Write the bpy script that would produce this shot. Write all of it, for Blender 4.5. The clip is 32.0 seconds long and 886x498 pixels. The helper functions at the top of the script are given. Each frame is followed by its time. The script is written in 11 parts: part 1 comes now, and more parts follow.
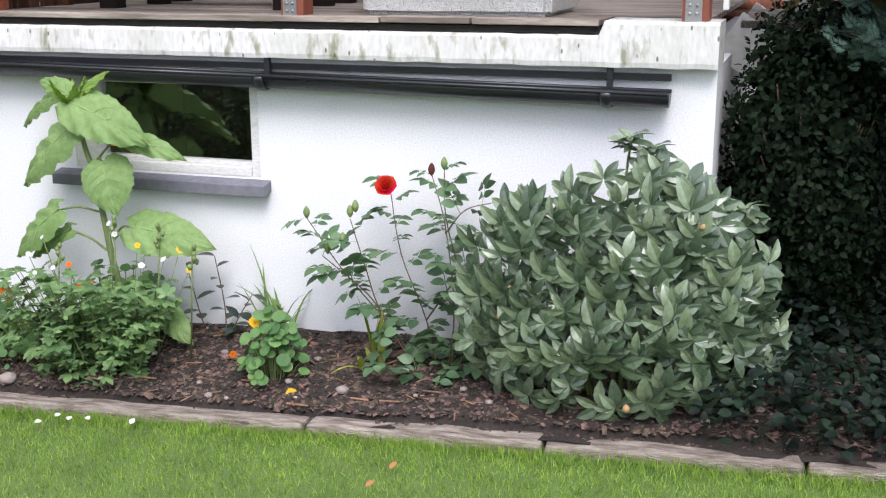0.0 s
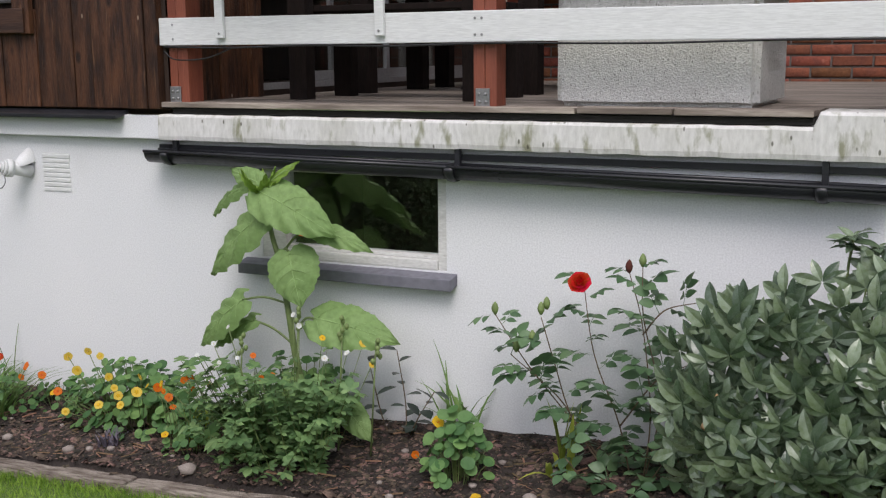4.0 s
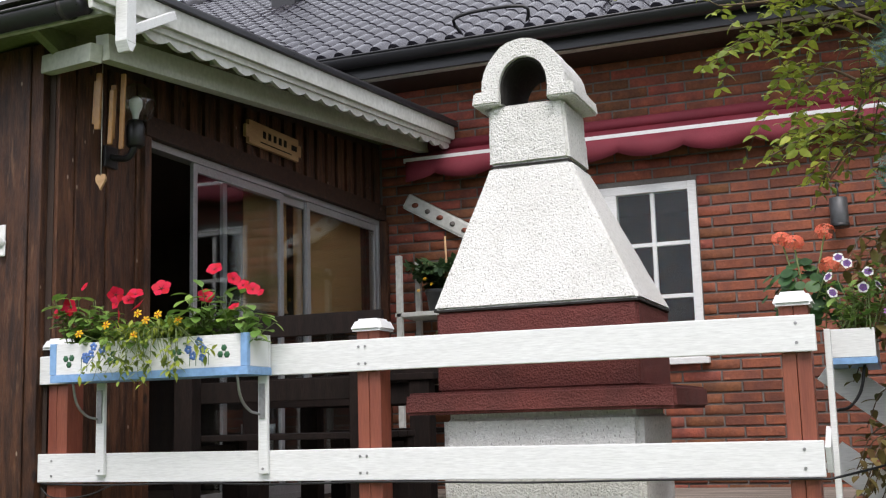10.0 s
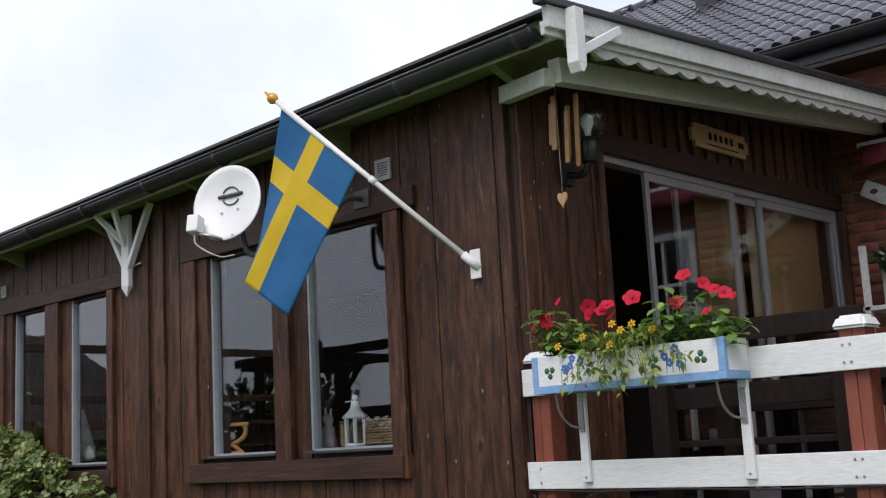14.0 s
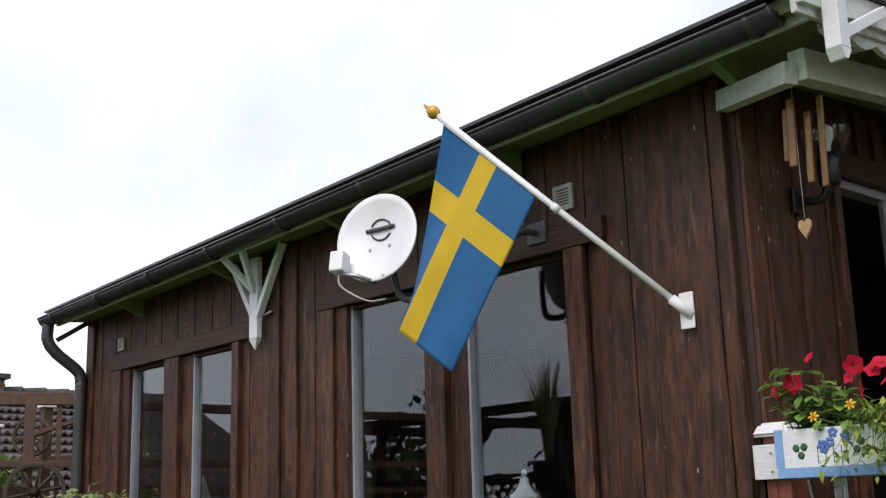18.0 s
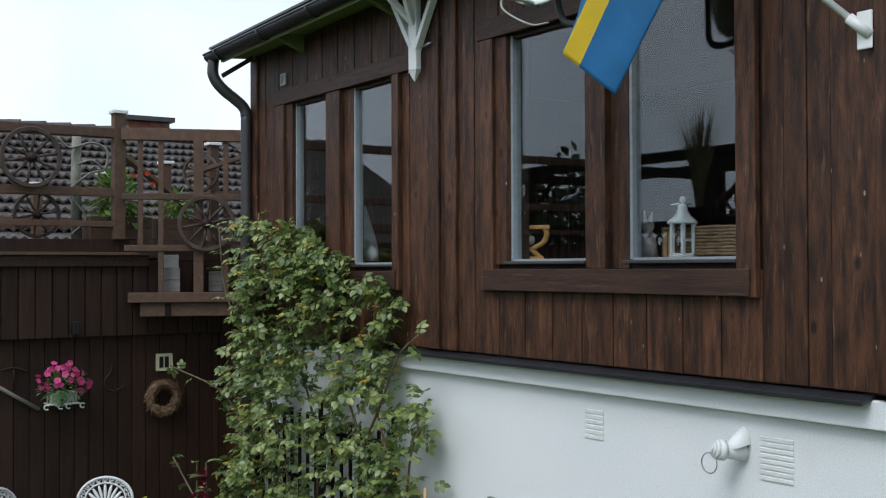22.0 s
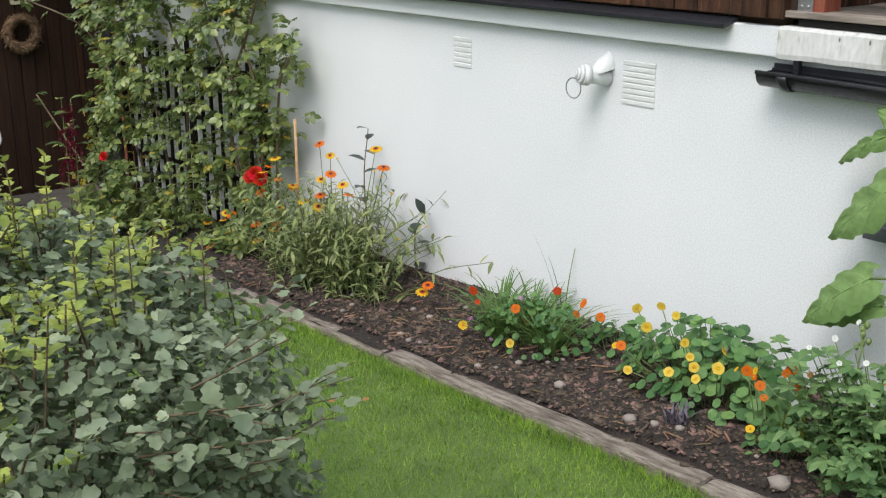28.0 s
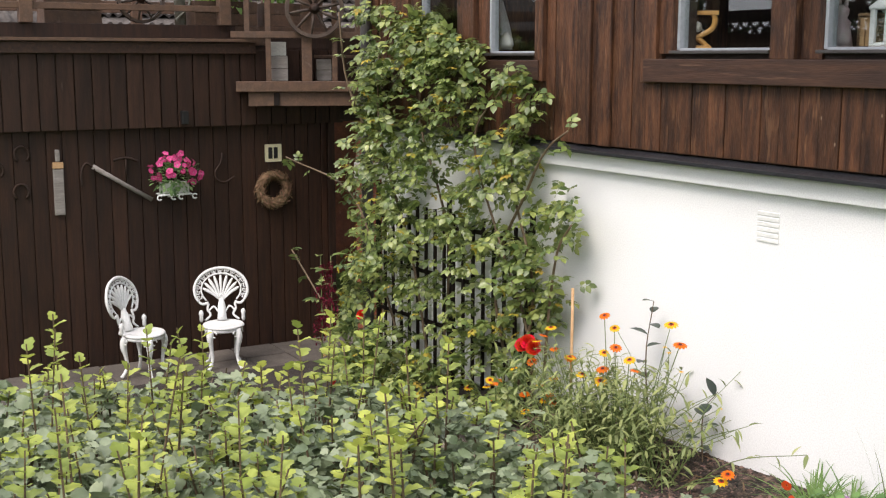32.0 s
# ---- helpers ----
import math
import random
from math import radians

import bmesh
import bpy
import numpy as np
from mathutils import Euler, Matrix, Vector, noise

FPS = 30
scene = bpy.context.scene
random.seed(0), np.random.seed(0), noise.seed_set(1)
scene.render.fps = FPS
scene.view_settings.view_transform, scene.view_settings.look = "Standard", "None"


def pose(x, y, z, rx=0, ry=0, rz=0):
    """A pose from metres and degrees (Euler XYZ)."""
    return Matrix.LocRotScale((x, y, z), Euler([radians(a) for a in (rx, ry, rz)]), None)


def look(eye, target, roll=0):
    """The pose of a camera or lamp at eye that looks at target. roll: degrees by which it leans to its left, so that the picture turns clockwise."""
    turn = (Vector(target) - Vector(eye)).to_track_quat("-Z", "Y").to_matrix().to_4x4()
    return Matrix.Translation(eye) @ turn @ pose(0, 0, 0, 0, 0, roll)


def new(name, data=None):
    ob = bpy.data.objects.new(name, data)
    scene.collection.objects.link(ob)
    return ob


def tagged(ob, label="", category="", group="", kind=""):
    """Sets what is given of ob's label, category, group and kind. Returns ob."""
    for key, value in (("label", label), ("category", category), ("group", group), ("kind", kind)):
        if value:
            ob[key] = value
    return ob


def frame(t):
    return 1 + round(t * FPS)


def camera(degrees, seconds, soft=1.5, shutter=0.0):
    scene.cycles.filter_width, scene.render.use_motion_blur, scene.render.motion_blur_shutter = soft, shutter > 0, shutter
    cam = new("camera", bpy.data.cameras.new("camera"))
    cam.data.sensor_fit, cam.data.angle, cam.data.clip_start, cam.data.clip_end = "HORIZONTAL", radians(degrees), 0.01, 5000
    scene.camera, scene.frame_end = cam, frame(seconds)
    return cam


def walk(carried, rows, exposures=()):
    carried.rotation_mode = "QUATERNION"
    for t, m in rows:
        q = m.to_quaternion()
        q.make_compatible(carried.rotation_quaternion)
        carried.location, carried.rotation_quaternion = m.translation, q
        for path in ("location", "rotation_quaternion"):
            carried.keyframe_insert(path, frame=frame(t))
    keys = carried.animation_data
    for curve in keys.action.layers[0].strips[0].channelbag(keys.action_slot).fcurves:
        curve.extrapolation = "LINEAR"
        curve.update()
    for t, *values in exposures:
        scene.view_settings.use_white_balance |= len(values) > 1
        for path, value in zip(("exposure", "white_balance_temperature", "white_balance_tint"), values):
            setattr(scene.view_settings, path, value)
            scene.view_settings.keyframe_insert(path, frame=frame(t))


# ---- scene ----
cam = camera(42.3, 32.0, 1.2)
PATH = [
    (0, (0.362, -4.512, 1.821), (-0.239, -2.672, 1.318), -0.2),
    (0.5, (0.277, -4.417, 1.796), (-0.405, -2.603, 1.302), -0.8),
    (1, (0.206, -4.299, 1.744), (-0.473, -2.47, 1.304), -0.9),
    (1.5, (0.19, -4.316, 1.791), (-0.544, -2.51, 1.346), -0.5),
    (2, (0.162, -4.349, 1.795), (-0.678, -2.589, 1.351), -0.3),
    (2.5, (0.123, -4.36, 1.839), (-0.775, -2.636, 1.369), -0.9),
    (4.5, (0.177, -4.383, 1.79), (-0.623, -2.57, 1.517), -0.9),
    (5, (0.25, -4.295, 1.863), (-0.434, -2.426, 1.662), -1.3),
    (5.5, (0.2, -4.251, 1.956), (-0.434, -2.357, 1.848), -1.5),
    (6, (0.267, -4.208, 1.976), (-0.371, -2.312, 1.971), -0.8),
    (6.5, (0.275, -4.207, 2.0), (-0.34, -2.306, 2.075), -0.4),
    (7, (0.287, -4.225, 2.023), (-0.327, -2.328, 2.178), -0.5),
    (7.5, (0.298, -4.232, 2.037), (-0.319, -2.341, 2.244), -1.0),
    (8, (0.304, -4.24, 2.051), (-0.296, -2.351, 2.319), -1.5),
    (8.5, (0.296, -4.242, 2.059), (-0.302, -2.357, 2.36), -1.6),
    (9, (0.283, -4.253, 2.062), (-0.342, -2.381, 2.384), -1.9),
    (9.5, (0.286, -4.254, 2.059), (-0.344, -2.383, 2.382), -1.9),
    (10, (0.242, -4.265, 2.054), (-0.483, -2.425, 2.349), -1.6),
    (10.5, (0.208, -4.288, 2.044), (-0.666, -2.51, 2.319), -1.8),
    (11, (0.202, -4.293, 2.036), (-0.751, -2.55, 2.274), -2.2),
    (11.5, (0.193, -4.3, 2.026), (-0.815, -2.586, 2.242), -2.3),
    (12, (0.184, -4.311, 2.026), (-0.907, -2.649, 2.238), -2.5),
    (12.5, (0.163, -4.327, 2.03), (-0.998, -2.716, 2.272), -2.8),
    (13, (0.151, -4.341, 2.049), (-1.091, -2.8, 2.335), -2.8),
    (13.5, (0.138, -4.362, 2.053), (-1.156, -2.871, 2.371), -2.6),
    (14, (0.129, -4.366, 2.066), (-1.216, -2.924, 2.399), -3.1),
    (14.5, (0.125, -4.393, 2.073), (-1.262, -2.997, 2.43), -2.6),
    (15, (0.112, -4.418, 2.079), (-1.334, -3.089, 2.456), -2.9),
    (15.5, (0.118, -4.426, 2.082), (-1.348, -3.122, 2.468), -3.4),
    (17.5, (-0.872, -3.805, 2.185), (-2.322, -2.497, 2.617), -2.5),
    (18, (-0.866, -3.844, 2.176), (-2.328, -2.554, 2.625), -1.7),
    (18.5, (-0.868, -3.842, 2.168), (-2.349, -2.558, 2.567), -1.4),
    (19, (-0.877, -3.834, 2.157), (-2.379, -2.56, 2.505), -1.0),
    (19.5, (-0.884, -3.861, 2.16), (-2.448, -2.652, 2.468), -0.5),
    (20, (-0.908, -3.873, 2.126), (-2.531, -2.733, 2.382), -0.3),
    (20.5, (-0.909, -3.899, 2.117), (-2.587, -2.837, 2.355), -0.7),
    (21, (-0.908, -3.911, 2.082), (-2.604, -2.865, 2.251), -0.2),
    (21.5, (-0.899, -3.911, 2.062), (-2.58, -2.835, 2.183), -0.2),
    (22, (-0.88, -3.931, 2.023), (-2.539, -2.814, 2.056), -0.2),
    (22.5, (-0.855, -3.925, 2.01), (-2.458, -2.729, 1.993), -0.1),
    (23, (-0.841, -3.892, 1.988), (-2.372, -2.609, 1.884), -0.2),
    (23.5, (-0.838, -3.836, 1.948), (-2.329, -2.528, 1.688), 0.0),
    (24, (-0.83, -3.815, 1.935), (-2.262, -2.474, 1.547), 0.3),
    (24.5, (-0.803, -3.779, 1.861), (-2.152, -2.398, 1.339), 0.8),
    (26.5, (-0.805, -3.749, 1.936), (-1.99, -2.314, 1.204), 1.5),
    (27, (-0.863, -3.795, 1.956), (-2.201, -2.47, 1.282), 0.2),
    (27.5, (-0.886, -3.811, 1.961), (-2.304, -2.548, 1.333), -0.1),
    (28, (-0.9, -3.812, 1.977), (-2.371, -2.592, 1.387), -0.2),
    (28.5, (-0.915, -3.843, 2.011), (-2.45, -2.689, 1.452), -0.9),
    (29, (-0.927, -3.87, 2.004), (-2.501, -2.737, 1.515), -0.5),
    (29.5, (-0.947, -3.891, 2.027), (-2.539, -2.769, 1.572), -0.7),
    (30, (-0.989, -3.919, 2.023), (-2.563, -2.748, 1.633), -0.5),
    (30.5, (-1.035, -4.045, 2.071), (-2.666, -2.951, 1.692), -1.1),
    (31, (-1.131, -4.067, 2.057), (-2.813, -3.053, 1.68), -0.4),
    (31.5, (-1.287, -4.074, 2.006), (-2.977, -3.051, 1.695), 0.0),
    (32, (-1.434, -4.134, 2.024), (-3.131, -3.128, 1.693), 0.1),
]
LIGHT = [(0.0, 1.25, 6400, 20), (1.0, 1.22, 6400, 20), (2.0, 0.92, 6500, 17), (5.0, 0.46, 6650, 19), (6.0, 0.56, 6650, 19), (9.0, 1.1, 6750, 18), (11.0, 0.68, 6650, 17), (13.0, 0.50, 6500, 18), (18.0, 0.56, 6600, 19), (20.0, 0.55, 6450, 16), (22.0, 0.42, 6100, 9), (24.0, 0.88, 6700, 11), (27.0, 0.86, 6800, 12), (28.0, 0.82, 6600, 11), (30.0, 1.05, 6900, 15), (32.0, 1.25, 7100, 18)]
walk(cam, [(t, look(eye, target, roll)) for t, eye, target, roll in PATH], LIGHT)

# ---- light ----
world = bpy.data.worlds.new("overcast_sky")
scene.world = world
world.use_nodes = True
wt = world.node_tree
wbg = wt.nodes["Background"]
sky = wt.nodes.new("ShaderNodeTexSky")
sky.sky_type = "NISHITA"
sky.sun_disc = False
sky.sun_elevation = radians(48)
sky.sun_rotation = radians(200)
sky.air_density, sky.dust_density = 1.0, 3.0
cloud_co = wt.nodes.new("ShaderNodeTexCoord")
cloud = wt.nodes.new("ShaderNodeTexNoise")
cloud.inputs["Scale"].default_value = 2.2
cloud.inputs["Detail"].default_value = 6
cloud.inputs["Roughness"].default_value = 0.55
cloud_ramp = wt.nodes.new("ShaderNodeValToRGB")
cloud_ramp.color_ramp.elements[0].position = 0.30
cloud_ramp.color_ramp.elements[0].color = (4.7, 5.6, 6.7, 1)
cloud_ramp.color_ramp.elements[1].position = 0.62
cloud_ramp.color_ramp.elements[1].color = (7.9, 8.4, 9.0, 1)
cloud_mix = wt.nodes.new("ShaderNodeMix")
cloud_mix.data_type = "RGBA"
cloud_mix.inputs[0].default_value = 0.92
wt.links.new(cloud_co.outputs["Generated"], cloud.inputs["Vector"])
wt.links.new(cloud.outputs["Fac"], cloud_ramp.inputs["Fac"])
wt.links.new(sky.outputs["Color"], cloud_mix.inputs[6])
wt.links.new(cloud_ramp.outputs["Color"], cloud_mix.inputs[7])
wt.links.new(cloud_mix.outputs[2], wbg.inputs["Color"])
wbg.inputs["Strength"].default_value = 0.105
sun = new("sun", bpy.data.lights.new("sun", "SUN"))
sun.data.energy, sun.data.angle, sun.data.color = 1.5, radians(30), (1.0, 0.98, 0.95)
sun.matrix_world = look((6, -14, 20), (0, 0, 0))


# ---- building helpers ----
rng = np.random.default_rng(7)
THINGS = []


def thing(name, at=(0, 0, 0), label="", category="", group="", kind=""):
    ob = new(name)
    ob.location = at
    ob.empty_display_size = 0.1
    THINGS.append(ob)
    return tagged(ob, label, category, group, kind)


def hang(ob, parent):
    """Puts ob under parent and leaves it where it stands."""
    if parent is not None:
        ob.parent = parent
        at, up = Vector(parent.location), parent.parent
        ob.matrix_parent_inverse = Matrix.Translation(at).inverted() if up is None else Matrix.Identity(4)
    return ob


def mesh_of(name, verts, faces, smooth=False):
    me = bpy.data.meshes.new(name)
    me.from_pydata([tuple(map(float, v)) for v in verts], [], [tuple(map(int, f)) for f in faces])
    if smooth:
        me.polygons.foreach_set("use_smooth", [True] * len(me.polygons))
    me.update()
    return me


def part(name, bm, material, parent=None, label="", smooth=False):
    """Links a bmesh, or a mesh, as one mesh object under a thing or a part."""
    if isinstance(bm, bmesh.types.BMesh):
        me = bpy.data.meshes.new(name)
        bm.to_mesh(me)
        bm.free()
        if smooth:
            me.polygons.foreach_set("use_smooth", [True] * len(me.polygons))
    else:
        me = bm
    if not me.materials:
        for m in material if isinstance(material, (list, tuple)) else (material,):
            me.materials.append(m)
    ob = new(name, me)
    hang(ob, parent)
    if label:
        ob["label"] = label
    return ob


def add_box(bm, x0, x1, y0, y1, z0, z1, bevel=0.0, turn=None):
    vs = [bm.verts.new(v) for v in ((x0, y0, z0), (x1, y0, z0), (x1, y1, z0), (x0, y1, z0), (x0, y0, z1), (x1, y0, z1), (x1, y1, z1), (x0, y1, z1))]
    fs = [bm.faces.new([vs[i] for i in f]) for f in ((3, 2, 1, 0), (4, 5, 6, 7), (0, 1, 5, 4), (1, 2, 6, 5), (2, 3, 7, 6), (3, 0, 4, 7))]
    if bevel:
        es = list({e for f in fs for e in f.edges})
        got = bmesh.ops.bevel(bm, geom=es, offset=bevel, segments=2, affect="EDGES", profile=0.6)
        vs = list({v for f in got["faces"] for v in f.verts} | {v for v in vs if v.is_valid})
    if turn is not None:
        bmesh.ops.transform(bm, matrix=turn, verts=vs)
    return vs


def box(name, x0, x1, y0, y1, z0, z1, material, parent=None, bevel=0.003, label="", turn=None):
    bm = bmesh.new()
    add_box(bm, x0, x1, y0, y1, z0, z1, bevel, turn)
    return part(name, bm, material, parent, label)


def beam(name, a, b, wide, deep, material, parent=None, bevel=0.003, label="", up=(0, 0, 1), cut=0.0):
    """A bar of rectangular section from a to b; deep is measured along up."""
    a, b = Vector(a), Vector(b)
    along = (b - a).normalized()
    side = along.cross(Vector(up)).normalized()
    top = side.cross(along)
    m = Matrix((side, along, top)).transposed().to_4x4()
    m.translation = a
    bm = bmesh.new()
    add_box(bm, -wide / 2, wide / 2, 0, (b - a).length, -deep / 2, deep / 2, bevel, m)
    return part(name, bm, material, parent, label)


def add_tube(bm, points, radii, sides=8, cap=True):
    points = [Vector(p) for p in points]
    if not isinstance(radii, (list, tuple)):
        radii = [radii] * len(points)
    rings, ref = [], Vector((0.31, 0.17, 0.93))
    for i, p in enumerate(points):
        along = (points[min(i + 1, len(points) - 1)] - points[max(i - 1, 0)]).normalized()
        u = along.cross(ref)
        if u.length < 0.05:
            u = along.cross(Vector((1, 0, 0)))
        u.normalize()
        w = along.cross(u)
        ref = w.cross(along) if abs(along.dot(ref)) > 0.98 else ref
        rings.append([bm.verts.new(p + radii[i] * (math.cos(k * math.tau / sides) * u + math.sin(k * math.tau / sides) * w)) for k in range(sides)])
    for r, s in zip(rings, rings[1:]):
        for k in range(sides):
            f = bm.faces.new((r[k], r[(k + 1) % sides], s[(k + 1) % sides], s[k]))
            f.smooth = True
    if cap:
        bm.faces.new(rings[0][::-1])
        bm.faces.new(rings[-1])


def tube(name, points, radii, material, parent=None, sides=8, label=""):
    bm = bmesh.new()
    add_tube(bm, points, radii, sides)
    return part(name, bm, material, parent, label)


def add_lathe(bm, profile, at=(0, 0, 0), sides=20, axis="z"):
    """Turns (radius, height) rows round an axis through at."""
    rings = []
    for r, h in profile:
        ring = []
        for k in range(sides):
            c, s = math.cos(k * math.tau / sides) * r, math.sin(k * math.tau / sides) * r
            p = (c, s, h) if axis == "z" else (c, h, -s) if axis == "y" else (h, c, s)
            ring.append(bm.verts.new(Vector(at) + Vector(p)))
        rings.append(ring)
    for r, s in zip(rings, rings[1:]):
        for k in range(sides):
            f = bm.faces.new((r[k], r[(k + 1) % sides], s[(k + 1) % sides], s[k]))
            f.smooth = True
    bm.faces.new(rings[0][::-1])
    bm.faces.new(rings[-1])


def lathe(name, profile, at, material, parent=None, sides=20, axis="z", label=""):
    bm = bmesh.new()
    add_lathe(bm, profile, at, sides, axis)
    return part(name, bm, material, parent, label)


def curve_points(points, n):
    """Points along a smooth line through the given ones."""
    p = [Vector(q) for q in points]
    p = [2 * p[0] - p[1]] + p + [2 * p[-1] - p[-2]]
    out = []
    for i in range(1, len(p) - 2):
        for k in range(n):
            t = k / n
            a, b, c, d = p[i - 1 : i + 3]
            out.append(0.5 * (2 * b + (c - a) * t + (2 * a - 5 * b + 4 * c - d) * t * t + (3 * b - a - 3 * c + d) * t**3))
    return out + [p[-2]]


# ---- many small pieces in one mesh ----
def leaf_shape(width=0.5, fold=0.15, droop=0.25, rows=5, tip=1.0, wavy=0.0, peak=0.42):
    """A leaf one unit long along +y, its face up: three points a row, pointed at the tip."""
    verts, faces = [], []
    for i in range(rows + 1):
        t = i / rows
        w = width * 0.5 * (math.sin(math.pi * t ** (math.log(0.5) / math.log(peak))) ** 0.8 if 0 < t < 1 else 0.0) + (0.012 if i == 0 else 0.0)
        z = -droop * t * t
        y = t - 0.12 * droop * t * t
        ripple = wavy * math.sin(t * 14)
        verts += [(-w, y, z + fold * w + ripple), (0, y, z), (w, y, z + fold * w - ripple)]
    for i in range(rows):
        a = 3 * i
        faces += [(a, a + 1, a + 4, a + 3), (a + 1, a + 2, a + 5, a + 4)]
    return np.array(verts), faces


def frames_from(at, ahead, up=None, roll=None):
    """Row-wise turns (n, 3, 3) that lay +y on ahead and +z near up."""
    ahead = ahead / np.linalg.norm(ahead, axis=1, keepdims=True)
    up = np.tile((0.0, 0.0, 1.0), (len(at), 1)) if up is None else up
    side = np.cross(ahead, up)
    short = np.linalg.norm(side, axis=1, keepdims=True) < 1e-3
    side = np.where(short, (1.0, 0.0, 0.0), side)
    side /= np.linalg.norm(side, axis=1, keepdims=True)
    top = np.cross(side, ahead)
    if roll is not None:
        c, s = np.cos(roll)[:, None], np.sin(roll)[:, None]
        side, top = c * side + s * top, c * top - s * side
    return np.stack([side, ahead, top], 2)


def scatter_mesh(name, shape, at, turn, size, smooth=False):
    """One mesh with a copy of the shape at each row; size is (n,) or (n, 3)."""
    verts, faces = shape
    at, size = np.asarray(at, float), np.asarray(size, float)
    if size.ndim == 1:
        size = np.repeat(size[:, None], 3, 1)
    pts = np.einsum("nij,nkj->nki", turn, verts[None] * size[:, None]) + at[:, None]
    n, k = len(at), len(verts)
    me = bpy.data.meshes.new(name)
    sizes = np.array([len(f) for f in faces])
    flat = np.concatenate([np.array(f) for f in faces])
    loops = (flat[None] + (np.arange(n) * k)[:, None]).ravel()
    totals = np.tile(sizes, n)
    me.vertices.add(n * k)
    me.vertices.foreach_set("co", pts.ravel().astype(np.float32))
    me.loops.add(len(loops))
    me.loops.foreach_set("vertex_index", loops.astype(np.int32))
    me.polygons.add(len(totals))
    me.polygons.foreach_set("loop_start", np.r_[0, np.cumsum(totals)[:-1]].astype(np.int32))
    me.polygons.foreach_set("loop_total", totals.astype(np.int32))
    if smooth:
        me.polygons.foreach_set("use_smooth", np.ones(len(totals), bool))
    me.update(calc_edges=True)
    me.validate()
    return me


def unit(v):
    return v / np.maximum(np.linalg.norm(v, axis=-1, keepdims=True), 1e-9)


def random_dirs(n, flat=1.0):
    v = rng.normal(size=(n, 3)) * (1, 1, flat)
    return unit(v)


# ---- materials ----
def material(name, colour, rough=0.6, second=None, scale=8.0, fine=60.0, bump=0.15, bump_scale=None, metal=0.0, spread=0.0, stretch=(1, 1, 1), stain=None, island=0.0, sheer=0.0, spec=0.5, coat=0.0, bump_far=0.004, specks=None, knots=None):
    """A surface with colour that varies at two scales, relief, and stains. spread: how far alike objects differ; island: how far pieces of one mesh do."""
    m = bpy.data.materials.new(name)
    m.use_nodes = True
    nt = m.node_tree
    p = nt.nodes["Principled BSDF"]
    co = nt.nodes.new("ShaderNodeTexCoord")
    mp = nt.nodes.new("ShaderNodeMapping")
    mp.inputs["Scale"].default_value = stretch
    nt.links.new(co.outputs["Object"], mp.inputs["Vector"])
    coarse = nt.nodes.new("ShaderNodeTexNoise")
    coarse.inputs["Scale"].default_value, coarse.inputs["Detail"].default_value = scale, 5
    small = nt.nodes.new("ShaderNodeTexNoise")
    small.inputs["Scale"].default_value, small.inputs["Detail"].default_value = fine, 4
    vec = mp.outputs["Vector"]
    if spread:
        info = nt.nodes.new("ShaderNodeObjectInfo")
        shift = nt.nodes.new("ShaderNodeVectorMath")
        shift.operation = "MULTIPLY_ADD"
        mul = nt.nodes.new("ShaderNodeMath")
        mul.operation = "MULTIPLY"
        mul.inputs[1].default_value = 37.0
        nt.links.new(info.outputs["Random"], mul.inputs[0])
        comb = nt.nodes.new("ShaderNodeCombineXYZ")
        for k in range(3):
            nt.links.new(mul.outputs[0], comb.inputs[k])
        add = nt.nodes.new("ShaderNodeVectorMath")
        add.operation = "ADD"
        nt.links.new(vec, add.inputs[0])
        nt.links.new(comb.outputs[0], add.inputs[1])
        vec = add.outputs[0]
    for n in (coarse, small):
        nt.links.new(vec, n.inputs["Vector"])
    second = second or tuple(c * 0.72 for c in colour)

    def mix(fac, a, b, kind="MIX"):
        n = nt.nodes.new("ShaderNodeMix")
        n.data_type, n.blend_type = "RGBA", kind
        for s, v in ((0, fac), (6, a), (7, b)):
            if isinstance(v, (int, float)):
                n.inputs[s].default_value = v
            elif isinstance(v, tuple):
                n.inputs[s].default_value = (*v[:3], 1)
            else:
                nt.links.new(v, n.inputs[s])
        return n.outputs[2]

    def span(value, lo, hi, a=0.0, b=1.0):
        n = nt.nodes.new("ShaderNodeMapRange")
        for k, v in enumerate((lo, hi, a, b)):
            n.inputs[k + 1].default_value = v
        nt.links.new(value, n.inputs[0])
        return n.outputs[0]

    col = mix(span(coarse.outputs["Fac"], 0.35, 0.65), colour, second)
    col = mix(span(small.outputs["Fac"], 0.3, 0.75, 0.0, 0.45), col, tuple(c * 0.55 for c in second))
    if stain:
        tint, at, amount, size = stain
        spots = nt.nodes.new("ShaderNodeTexNoise")
        spots.inputs["Scale"].default_value, spots.inputs["Detail"].default_value = size, 6
        nt.links.new(vec, spots.inputs["Vector"])
        col = mix(span(spots.outputs["Fac"], at, at + 0.12, 0.0, amount), col, tint)
    if specks:
        tint, size, scale_s = specks
        dots = nt.nodes.new("ShaderNodeTexVoronoi")
        dots.inputs["Scale"].default_value = scale_s
        raw = nt.nodes.new("ShaderNodeVectorMath")
        raw.operation = "DIVIDE"
        nt.links.new(vec, raw.inputs[0])
        raw.inputs[1].default_value = (stretch[0], stretch[1], stretch[2] * 2.2)
        nt.links.new(raw.outputs[0], dots.inputs["Vector"])
        col = mix(span(dots.outputs["Distance"], size, size * 0.6, 0.0, 0.85), col, tint)
